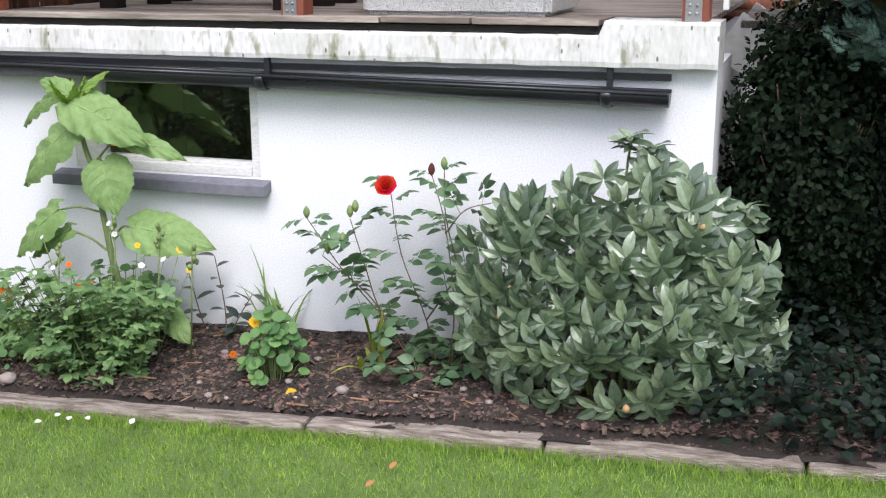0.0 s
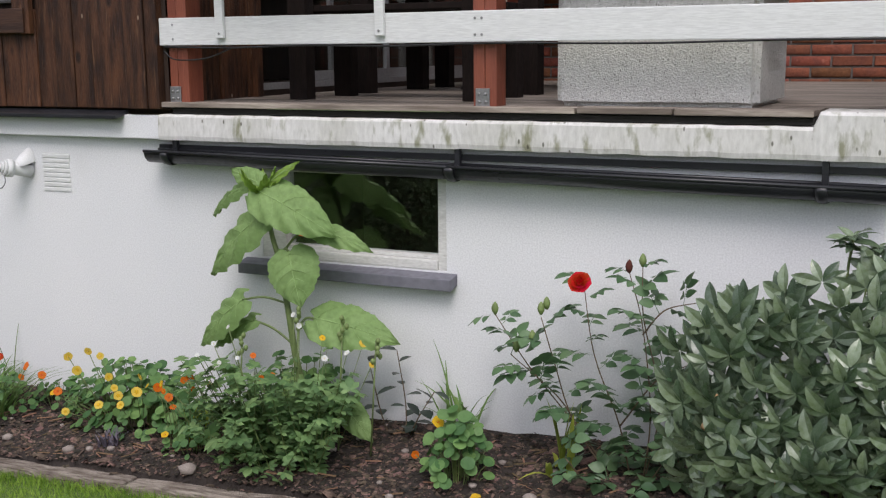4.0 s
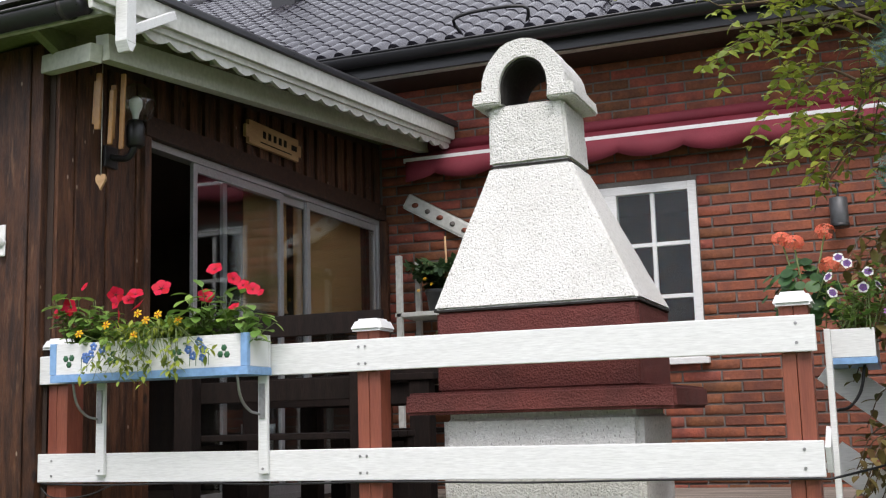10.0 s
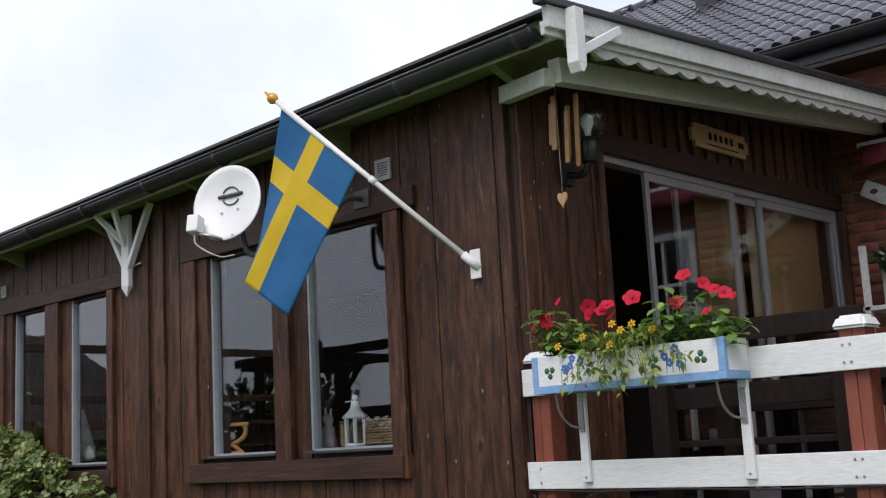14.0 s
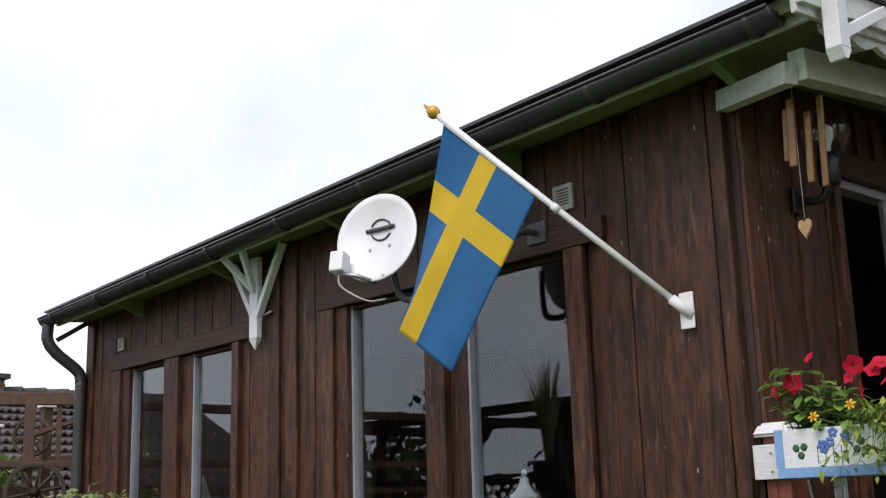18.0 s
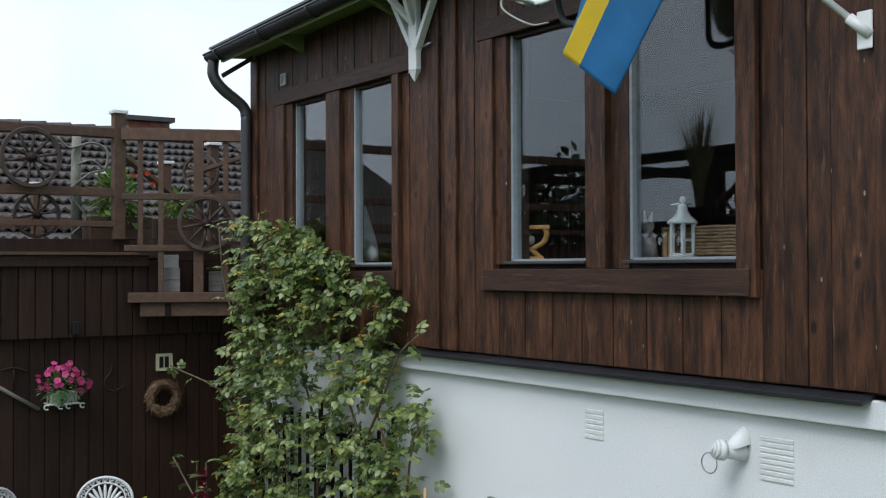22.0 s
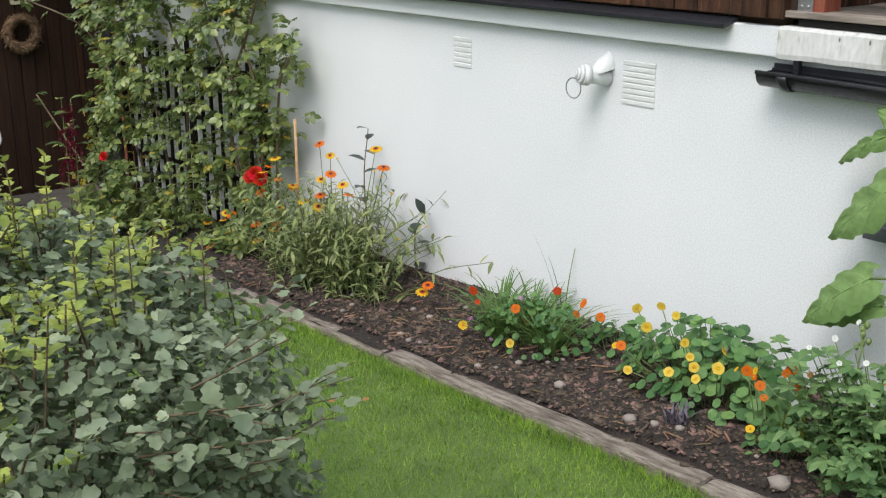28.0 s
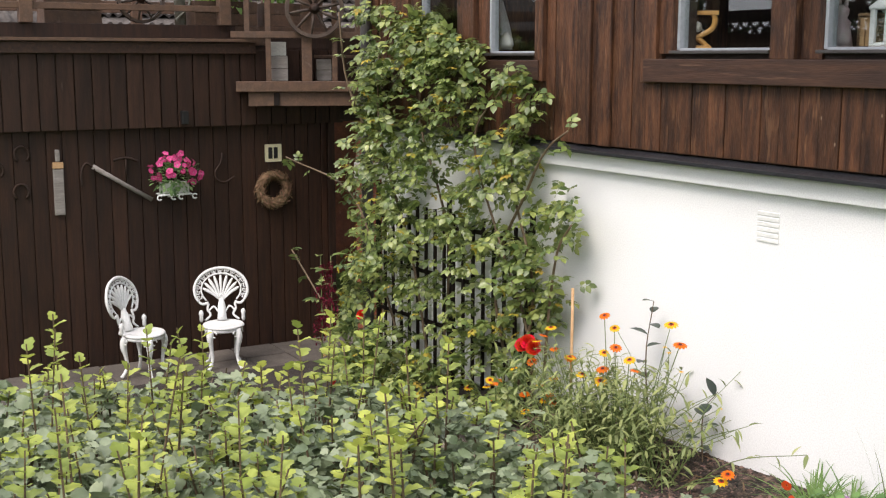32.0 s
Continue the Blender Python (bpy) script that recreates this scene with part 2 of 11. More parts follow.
    if knots:
        tint, size, scale_k = knots
        eyes = nt.nodes.new("ShaderNodeTexVoronoi")
        eyes.inputs["Scale"].default_value = scale_k
        flat = nt.nodes.new("ShaderNodeVectorMath")
        flat.operation = "DIVIDE"
        nt.links.new(vec, flat.inputs[0])
        flat.inputs[1].default_value = (stretch[0], stretch[1], stretch[2] * 1.7)
        nt.links.new(flat.outputs[0], eyes.inputs["Vector"])
        col = mix(span(eyes.outputs["Distance"], size * 2.6, size * 1.2, 0.0, 0.45), col, colour)
        col = mix(span(eyes.outputs["Distance"], size, size * 0.5, 0.0, 0.9), col, tint)
    if spread:
        bright = span(info.outputs["Random"], 0, 1, 1 - spread, 1 + spread)
        hsv = nt.nodes.new("ShaderNodeHueSaturation")
        nt.links.new(bright, hsv.inputs["Value"])
        nt.links.new(col, hsv.inputs["Color"])
        col = hsv.outputs[0]
    if island:
        geo = nt.nodes.new("ShaderNodeNewGeometry")
        hsv = nt.nodes.new("ShaderNodeHueSaturation")
        nt.links.new(span(geo.outputs["Random Per Island"], 0, 1, 1 - island, 1 + island), hsv.inputs["Value"])
        nt.links.new(span(geo.outputs["Random Per Island"], 0, 1, 0.5 + island * 0.06, 0.5 - island * 0.05), hsv.inputs["Hue"])
        nt.links.new(col, hsv.inputs["Color"])
        col = hsv.outputs[0]
    nt.links.new(col, p.inputs["Base Color"])
    nt.links.new(span(small.outputs["Fac"], 0.2, 0.8, max(rough - 0.1, 0.02), min(rough + 0.12, 1.0)), p.inputs["Roughness"])
    p.inputs["Metallic"].default_value = metal
    p.inputs["Specular IOR Level"].default_value = spec
    p.inputs["Coat Weight"].default_value = coat
    if bump:
        relief = small
        if bump_scale:
            relief = nt.nodes.new("ShaderNodeTexNoise")
            relief.inputs["Scale"].default_value, relief.inputs["Detail"].default_value = bump_scale, 5
            nt.links.new(vec, relief.inputs["Vector"])
        b = nt.nodes.new("ShaderNodeBump")
        b.inputs["Strength"].default_value, b.inputs["Distance"].default_value = bump, bump_far
        nt.links.new(relief.outputs["Fac"], b.inputs["Height"])
        nt.links.new(b.outputs["Normal"], p.inputs["Normal"])
    if sheer:
        tr = nt.nodes.new("ShaderNodeBsdfTranslucent")
        nt.links.new(col, tr.inputs["Color"])
        ms = nt.nodes.new("ShaderNodeMixShader")
        ms.inputs[0].default_value = sheer
        out = nt.nodes["Material Output"]
        nt.links.new(p.outputs[0], ms.inputs[1])
        nt.links.new(tr.outputs[0], ms.inputs[2])
        nt.links.new(ms.outputs[0], out.inputs["Surface"])
    return m


def leaf_material(name, colour, second=None, rough=0.5, island=0.35, sheer=0.25, spec=0.4):
    return material(name, colour, rough, second, scale=5, fine=45, bump=0.1, island=island, sheer=sheer, spec=spec)


def glass_material(name, tint=(0.92, 0.95, 0.95), base=0.10):
    m = bpy.data.materials.new(name)
    m.use_nodes = True
    nt = m.node_tree
    nt.nodes.remove(nt.nodes["Principled BSDF"])
    clear, gloss, mixer, face = (nt.nodes.new(k) for k in ("ShaderNodeBsdfTransparent", "ShaderNodeBsdfGlossy", "ShaderNodeMixShader", "ShaderNodeLayerWeight"))
    clear.inputs["Color"].default_value = (*tint, 1)
    gloss.inputs["Roughness"].default_value = 0.0
    face.inputs["Blend"].default_value = 0.5
    power, share = nt.nodes.new("ShaderNodeMath"), nt.nodes.new("ShaderNodeMath")
    power.operation, share.operation = "POWER", "MULTIPLY_ADD"
    power.inputs[1].default_value = 4.5
    share.inputs[1].default_value, share.inputs[2].default_value = 1.0 - base, base
    nt.links.new(face.outputs["Facing"], power.inputs[0])
    nt.links.new(power.outputs[0], share.inputs[0])
    nt.links.new(share.outputs[0], mixer.inputs[0])
    nt.links.new(clear.outputs[0], mixer.inputs[1])
    nt.links.new(gloss.outputs[0], mixer.inputs[2])
    nt.links.new(mixer.outputs[0], nt.nodes["Material Output"].inputs["Surface"])
    return m


M_PLASTER = material("white_plaster", (0.80, 0.81, 0.82), 0.85, (0.76, 0.775, 0.79), scale=1.6, fine=140, bump=0.08, bump_scale=60, stain=((0.60, 0.60, 0.58), 0.70, 0.35, 1.4))
M_SLAB = material("weathered_white_concrete", (0.70, 0.70, 0.68), 0.85, (0.58, 0.58, 0.54), scale=3.5, fine=60, bump=0.5, bump_scale=30, stretch=(1, 1, 0.35), stain=((0.15, 0.155, 0.06), 0.56, 0.75, 15.0), bump_far=0.01, specks=((0.07, 0.07, 0.045), 0.13, 22))
M_BRICK = material("red_brick", (0.262, 0.078, 0.037), 0.85, (0.160, 0.052, 0.033), scale=9, fine=55, bump=0.7, bump_scale=45, spread=0.28, stain=((0.45, 0.20, 0.12), 0.66, 0.5, 14), bump_far=0.006)
M_MORTAR = material("grey_mortar", (0.19, 0.172, 0.158), 0.95, scale=6, fine=90, bump=0.5)
M_BROWN = material("dark_stained_wood", (0.106, 0.0435, 0.0205), 0.5, (0.025, 0.011, 0.0067), scale=3.2, fine=22, bump=1.0, stretch=(9, 9, 1.3), spread=0.26, stain=((0.185, 0.095, 0.052), 0.60, 0.6, 5), spec=0.32, specks=((0.36, 0.28, 0.21), 0.060, 10.0), knots=((0.008, 0.004, 0.003), 0.11, 5.0))
M_BROWN_H = material("dark_stained_wood_trim", (0.058, 0.027, 0.016), 0.55, (0.028, 0.014, 0.010), scale=5, fine=26, bump=0.4, stretch=(0.55, 7, 7), spread=0.15, stain=((0.15, 0.085, 0.055), 0.62, 0.5, 7), spec=0.32, specks=((0.28, 0.22, 0.18), 0.04, 6))
M_DECK = material("grey_weathered_decking", (0.40, 0.345, 0.295), 0.8, (0.165, 0.135, 0.112), scale=3, fine=22, bump=0.6, stretch=(0.7, 8, 8), spread=0.2, stain=((0.09, 0.085, 0.05), 0.60, 0.6, 2.5), spec=0.3)
M_TIMBER = material("grey_weathered_timber", (0.44, 0.385, 0.33), 0.9, (0.17, 0.135, 0.11), scale=5, fine=26, bump=1.0, stretch=(1.6, 9, 9), spread=0.12, stain=((0.07, 0.055, 0.045), 0.60, 0.8, 6), bump_far=0.012, spec=0.2)
M_WHITE = material("white_painted_wood", (0.755, 0.77, 0.765), 0.5, (0.73, 0.742, 0.735), scale=3, fine=40, bump=0.05, stretch=(0.6, 6, 6), stain=((0.45, 0.44, 0.36), 0.70, 0.4, 3))
# greyed white: grime on old paint, and shade on the verge boards
M_WHITE_OLD_SHADE = material("grimy_shaded_white_paint", (0.62, 0.63, 0.60), 0.6, (0.50, 0.51, 0.47), scale=3, fine=30, bump=0.2, stain=((0.30, 0.32, 0.22), 0.66, 0.5, 4))
M_SOFFIT = material("pale_green_grey_paint", (0.50, 0.53, 0.46), 0.6, (0.42, 0.45, 0.37), scale=3, fine=40, bump=0.1)
# olive green, darker than the pale green-grey paint above
M_EAVE = material("olive_green_soffit", (0.20, 0.225, 0.105), 0.75, (0.125, 0.145, 0.055), scale=3, fine=40, bump=0.2)
M_REDPOST = material("red_brown_painted_wood", (0.27, 0.075, 0.040), 0.5, (0.20, 0.052, 0.030), scale=4, fine=28, bump=0.25, stretch=(7, 7, 0.6), stain=((0.36, 0.19, 0.13), 0.70, 0.5, 4))
M_GUTTER = material("black_coated_steel", (0.016, 0.017, 0.020), 0.34, (0.022, 0.023, 0.027), scale=4, fine=60, bump=0.03, spec=0.5)
M_GUTTER2 = material("dark_grey_coated_steel", (0.055, 0.050, 0.050), 0.4, (0.04, 0.037, 0.037), scale=4, fine=50, bump=0.05)
M_TILE = material("dark_roof_tile", (0.040, 0.038, 0.048), 0.22, (0.026, 0.025, 0.033), scale=6, fine=70, bump=0.25, spread=0.12)
M_TILE_OLD = material("worn_grey_roof_tile", (0.105, 0.092, 0.086), 0.75, (0.062, 0.054, 0.050), scale=5, fine=40, bump=0.3, spread=0.18, island=0.15, spec=0.25)
# grey specks put the dark of small surface pits into the colour
M_STUCCO = material("rough_white_concrete", (0.78, 0.78, 0.755), 0.9, (0.70, 0.70, 0.67), scale=5, fine=80, bump=1.0, bump_scale=125, bump_far=0.011, specks=((0.34, 0.34, 0.31), 0.22, 70), stain=((0.45, 0.45, 0.36), 0.70, 0.4, 5))
M_OXRED = material("rough_oxblood_concrete", (0.145, 0.030, 0.024), 0.8, (0.10, 0.022, 0.018), scale=6, fine=90, bump=1.0, bump_scale=130, bump_far=0.009, stain=((0.30, 0.13, 0.11), 0.72, 0.5, 7))
M_NEARBLACK = material("near_black_matt", (0.02, 0.018, 0.016), 0.95, scale=8, fine=60, bump=0.4)
M_AWNING = material("wine_red_canvas", (0.22, 0.022, 0.040), 0.75, (0.17, 0.018, 0.032), scale=3, fine=200, bump=0.15)
M_ALU = material("grey_aluminium", (0.46, 0.47, 0.48), 0.38, (0.40, 0.41, 0.42), scale=4, fine=90, bump=0.03, metal=0.55)
M_STEEL = material("galvanised_steel", (0.42, 0.42, 0.42), 0.42, (0.34, 0.34, 0.34), scale=14, fine=70, bump=0.08, metal=0.8)
M_BLACK = material("black_plastic", (0.012, 0.012, 0.013), 0.4, scale=6, fine=60, bump=0.05)
M_DARKWOOD = material("black_brown_wood", (0.020, 0.013, 0.011), 0.75, (0.012, 0.009, 0.008), scale=5, fine=40, bump=0.2, stretch=(6, 6, 0.8), spec=0.15)
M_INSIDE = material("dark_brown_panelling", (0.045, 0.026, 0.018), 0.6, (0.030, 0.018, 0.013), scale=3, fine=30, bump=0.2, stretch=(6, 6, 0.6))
M_INFLOOR = material("worn_indoor_floor", (0.22, 0.15, 0.10), 0.5, (0.16, 0.11, 0.075), scale=4, fine=40, bump=0.1)
M_GLASS = glass_material("clear_glass", base=0.075)
M_CELLAR = glass_material("dusty_cellar_glass", base=0.15)
M_PANE = glass_material("thin_pane_glass", base=0.025)
M_SOIL = material("dark_bark_soil", (0.036, 0.027, 0.022), 0.95, (0.020, 0.014, 0.011), scale=14, fine=90, bump=1.0, bump_scale=40, bump_far=0.02)
M_CHIP = material("bark_chips", (0.150, 0.104, 0.074), 0.9, (0.030, 0.021, 0.015), scale=20, fine=80, bump=0.4, island=0.9)
M_STONE = material("grey_pebble", (0.36, 0.31, 0.28), 0.8, (0.27, 0.23, 0.20), scale=16, fine=80, bump=0.4, spread=0.2)
M_LAWN = material("lawn_earth", (0.105, 0.170, 0.035), 0.9, (0.080, 0.130, 0.028), scale=5, fine=70, bump=0.5)
M_GRASS = leaf_material("grass_blades", (0.270, 0.430, 0.064), (0.190, 0.330, 0.048), 0.55, 0.35, 0.3, 0.25)
M_STEM = material("green_stem", (0.16, 0.22, 0.07), 0.55, (0.11, 0.16, 0.05), scale=14, fine=60, bump=0.1)
M_TWIG = material("brown_twig", (0.16, 0.11, 0.065), 0.75, (0.10, 0.068, 0.04), scale=18, fine=80, bump=0.3)
M_TAN = material("pale_bare_wood", (0.52, 0.33, 0.17), 0.6, (0.42, 0.25, 0.12), scale=5, fine=40, bump=0.2, stretch=(1, 1, 5))


# ---- plan (metres) ----
ZD = 1.56          # deck
YB = 3.66          # brick wall
XG = -3.39         # glazed wall of the wooden annexe
XC = -3.50         # corner of the annexe
XL = -9.38         # far corner of the annexe
XF = -11.87        # dark board wall beyond it


def ground(x, y=0.0):
    """Height of the earth at the wall's foot: it falls to the left and further beyond the annexe."""
    z = 0.2 + 0.05 * x
    if x < -7.0:
        z -= 0.085 * min(-7.0 - x, 4.0)
    return z - 0.04


def sheet(name, x0, x1, y0, y1, nx, ny, height, mat, label, category):
    vs, fs = [], []
    for j in range(ny + 1):
        for i in range(nx + 1):
            x, y = x0 + (x1 - x0) * i / nx, y0 + (y1 - y0) * j / ny
            vs.append((x, y, height(x, y)))
    for j in range(ny):
        for i in range(nx):
            a = j * (nx + 1) + i
            fs.append((a, a + 1, a + nx + 2, a + nx + 1))
    ob = part(name, mesh_of(name, vs, fs, True), mat)
    return tagged(ob, label, category, "", "structure")


def lawn_z(x, y):
    near = ground(max(min(x, 3.0), -11.6)) - 0.085
    far = math.hypot(max(abs(x + 3) - 14, 0), max(abs(y) - 14, 0))
    return near + 0.02 + 0.01 * noise.noise((x * 0.9, y * 0.9, 0)) - min(far * 0.01, 1.0)


def wide_ground():
    xs = np.concatenate([np.linspace(-400, -16, 12), np.linspace(-14, 6, 60), np.linspace(9, 400, 12)])
    ys = np.concatenate([np.linspace(-400, -14, 12), np.linspace(-12, -1.0, 40), np.array([-0.88, -0.805, -0.75, -0.3, 0.6]), np.linspace(3, 400, 12)])
    vs = [(x, y, lawn_z(x, y) - (0.14 if y > -0.76 and -9.5 < x < 3 else 0.0)) for y in ys for x in xs]
    n = len(xs)
    fs = [(j * n + i, j * n + i + 1, (j + 1) * n + i + 1, (j + 1) * n + i) for j in range(len(ys) - 1) for i in range(n - 1)]
    return tagged(part("ground", mesh_of("ground", vs, fs, True), M_LAWN), "short green lawn with a few fallen leaves", "lawn", "", "structure")


wide_ground()


def bed_z(x, y):
    return ground(x) + 0.02 * noise.noise((x * 2.1, y * 2.1, 3)) + 0.012 * noise.noise((x * 7, y * 7, 1)) + 0.09 * max(0.0, 1.0 + y / 0.72) + (0.0 if y > -0.70 else -0.03)


sheet("flower_bed", -8.6, 3.0, -0.77, 0.05, 190, 24, bed_z, M_SOIL, "dark bark-mulched flower bed along the white wall", "flower bed")
sheet("soil_patch", -10.9, -8.3, -1.9, 0.05, 40, 30, lambda x, y: lawn_z(x, y) + 0.03 + 0.02 * noise.noise((x * 5, y * 5, 2)), M_SOIL, "bare dark soil round the climbing rose", "soil")


def wall_with_holes(name, x0, x1, z0, z1, y0, y1, holes, mat, label, axis="x"):
    """An upright slab along x (or along y), cut through by holes (a0, a1, z0, z1)."""
    bm = bmesh.new()
    cuts = sorted({x0, x1, *(v for h in holes for v in h[:2])})
    for a, b in zip(cuts, cuts[1:]):
        col = sorted([h for h in holes if h[0] <= a and h[1] >= b], key=lambda h: h[2])
        z = z0
        for h in col + [(0, 0, z1, z1)]:
            if h[2] - z > 1e-4:
                if axis == "x":
                    add_box(bm, a, b, y0, y1, z, h[2])
                else:
                    add_box(bm, y0, y1, a, b, z, h[2])
            z = h[3]
    bmesh.ops.remove_doubles(bm, verts=bm.verts, dist=1e-5)
    bm.verts.index_update()
    dead = [f for f in bm.faces if any(g is not f and {v.index for v in g.verts} == {v.index for v in f.verts} for g in f.verts[0].link_faces)]
    bmesh.ops.delete(bm, geom=dead, context="FACES_ONLY")
    return tagged(part(name, bm, mat), label, "wall", "", "structure")


BW = (-2.92, -1.963, 0.848, 1.30)        # opening of the cellar window
wall_with_holes("wall_cellar", XL + 0.03, -0.005, -1.2, 1.385, 0.0, 0.2, [BW], M_PLASTER, "smooth white plastered cellar wall")
wall_with_holes("wall_cellar_side", 0.2, YB, -0.6, 1.385, -0.21, -0.006, [], M_PLASTER, "white plastered side wall under the terrace", "y")

# the front edge of the terrace slab, uneven below, raised at its corner
def slab_edge():
    bm = bmesh.new()
    n = 150
    top, low = [], []
    for i in range(n + 1):
        x = XC + 0.06 + (0.0 - XC - 0.06) * i / n
        lip = 0.0 if x > -0.44 else -0.055
        ragged = 0.004 * noise.noise((x * 9, 0, 5)) + 0.03 * max(0.0, noise.noise((x * 6, 2, 5)) - 0.35)
        zt, zb = ZD + lip + 0.003 * noise.noise((x * 11, 4, 1)), 1.385 + ragged
        yf = -0.065 + 0.006 * noise.noise((x * 8, 1, 7))
        low.append([bm.verts.new(p) for p in ((x, 0.2, zb + 0.01), (x, yf, zb), (x, yf - 0.004, zb + 0.02), (x, yf, zt - 0.012), (x, yf + 0.014, zt), (x, 0.2, zt))])
    for a, b in zip(low, low[1:]):
        for k in range(5):
            bm.faces.new((a[k], b[k], b[k + 1], a[k + 1])[::-1])
    bm.faces.new(low[0])
    bm.faces.new(low[-1][::-1])
    bmesh.ops.recalc_face_normals(bm, faces=bm.faces)
    return tagged(part("terrace_slab_edge", bm, M_SLAB), "chipped white concrete slab edge streaked with green algae", "slab", "", "structure")


slab_edge()

# decking boards along the house, with one warped board at the front
deck = thing("deck", (-1.7, 1.8, ZD), "grey weathered wooden terrace decking", "deck", "", "structure")
board_w = 0.118
for k in range(31):
    y0 = -0.055 + k * board_w
    x1 = -0.46 if k < 3 else -0.06
    if k == 0:
        cuts = [(XC + 0.05, -1.37), (-1.36, -0.98), (-0.97, -0.46)]
    else:
        cuts = [(XC + 0.12, x1)]
    for a, b in cuts:
        lift = 0.0 if k else rng.uniform(-0.004, 0.006)
        box("board", a, b, y0, y0 + board_w - 0.006, ZD - 0.024 + lift, ZD + lift, M_DECK, deck, 0.003)
box("joist", XC + 0.12, -0.46, -0.03, 0.0, ZD - 0.05, ZD - 0.026, M_NEARBLACK, deck, 0)

# brick house wall behind: mortar bed, with its openings
BWIN = (-2.20, -0.98, 2.43, 3.66)
wall_with_holes("wall_brick", XG - 0.3, 4.2, -0.8, 4.86, YB + 0.012, YB + 0.25, [BWIN], M_MORTAR, "red brick house wall with grey joints")

# annexe: inner shell, front and glazed side
W1 = (-5.99, -4.31, 2.06, 3.325)
W2 = (-8.66, -7.19, 2.05, 3.27)
ZB = 1.53
wall_with_holes("wall_annexe_front", XL, XC, ZB, 3.72, -0.02, 0.10, [W1, W2], M_INSIDE, "dark stained board wall of the annexe")
GW = (0.66, 3.60, ZD + 0.03, 3.575)
side_wall = wall_with_holes("wall_annexe_side", -0.02, YB, ZB, 4.3, XG - 0.10, XG, [GW], M_INSIDE, "dark stained board wall round the sliding windows", "y")
back_wall = wall_with_holes("wall_annexe_back", XL, XG - 0.10, ZB, 4.3, YB - 0.12, YB + 0.0, [], M_INSIDE, "dark inner back wall of the annexe")
end_wall = wall_with_holes("wall_annexe_end", -0.02, YB, ZB, 4.3, XL, XL + 0.1, [], M_BROWN, "dark stained end wall of the annexe", "y")
for w in (side_wall, back_wall, end_wall):
    for v in w.data.vertices:
        if v.co.z > 4.2:
            v.co.z = 3.735 + 0.078 * (v.co.y + 0.3) + 0.029 * (v.co.x - XL)
bm = bmesh.new()
add_box(bm, XL + 0.1, XG - 0.1, 0.1, YB - 0.12, ZB - 0.05, ZB + 0.03)
tagged(part("floor_annexe", bm, M_INFLOOR), "worn wooden floor inside the annexe", "floor", "", "structure")
bm = bmesh.new()
vs = [bm.verts.new(p) for p in ((XL - 0.10, -0.30, 3.71), (-2.79, -0.36, 3.90), (-2.79, YB, 4.20), (XL - 0.10, YB, 4.01), (XL - 0.10, -0.30, 3.77), (-2.79, -0.36, 3.96), (-2.79, YB, 4.275), (XL - 0.10, YB, 4.085))]
for f in ((3, 2, 1, 0), (4, 5, 6, 7), (0, 1, 5, 4), (1, 2, 6, 5), (2, 3, 7, 6), (3, 0, 4, 7)):
    bm.faces.new([vs[i] for i in f])
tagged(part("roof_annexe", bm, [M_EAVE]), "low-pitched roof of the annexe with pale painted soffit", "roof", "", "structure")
bm = bmesh.new()
add_box(bm, XL + 0.1, XG - 0.1, 0.1, YB - 0.12, 3.62, 3.66)
tagged(part("ceiling", bm, M_INSIDE), "dark panelled ceiling of the annexe", "ceiling", "", "structure")

# dark board wall beyond the annexe and closing walls
wall_with_holes("wall_boards", -9.0, 0.72, -1.4, 1.5, XF - 0.12, XF - 0.03, [], M_INSIDE, "dark board wall of the garage", "y")


# ---- edging timbers ----
def edging():
    xs = [2.9, 0.42, -0.48, -1.42, -3.12, -5.0, -6.6, -8.3]
    for a, b in zip(xs[1:], xs):
        bm = bmesh.new()
        add_box(bm, a + 0.006, b - 0.006, -0.802, -0.695, -0.13, 0.0, 0.020)
        bmesh.ops.subdivide_edges(bm, edges=[e for e in bm.edges if abs(e.verts[0].co.x - e.verts[1].co.x) > 0.3], cuts=22)
        tilt = rng.uniform(-0.006, 0.006)
        for v in bm.verts:
            v.co.z += ground(v.co.x) - 0.022 + 0.010 * noise.noise(v.co * 4)
            v.co.y += 0.006 * noise.noise((v.co.x * 3, 0, 2)) + tilt + 0.008 * noise.noise(v.co * 7)
        tagged(part("edging_timber", bm, M_TIMBER), "weathered grey timber edging between lawn and bed", "edging", "bed edging")


edging()


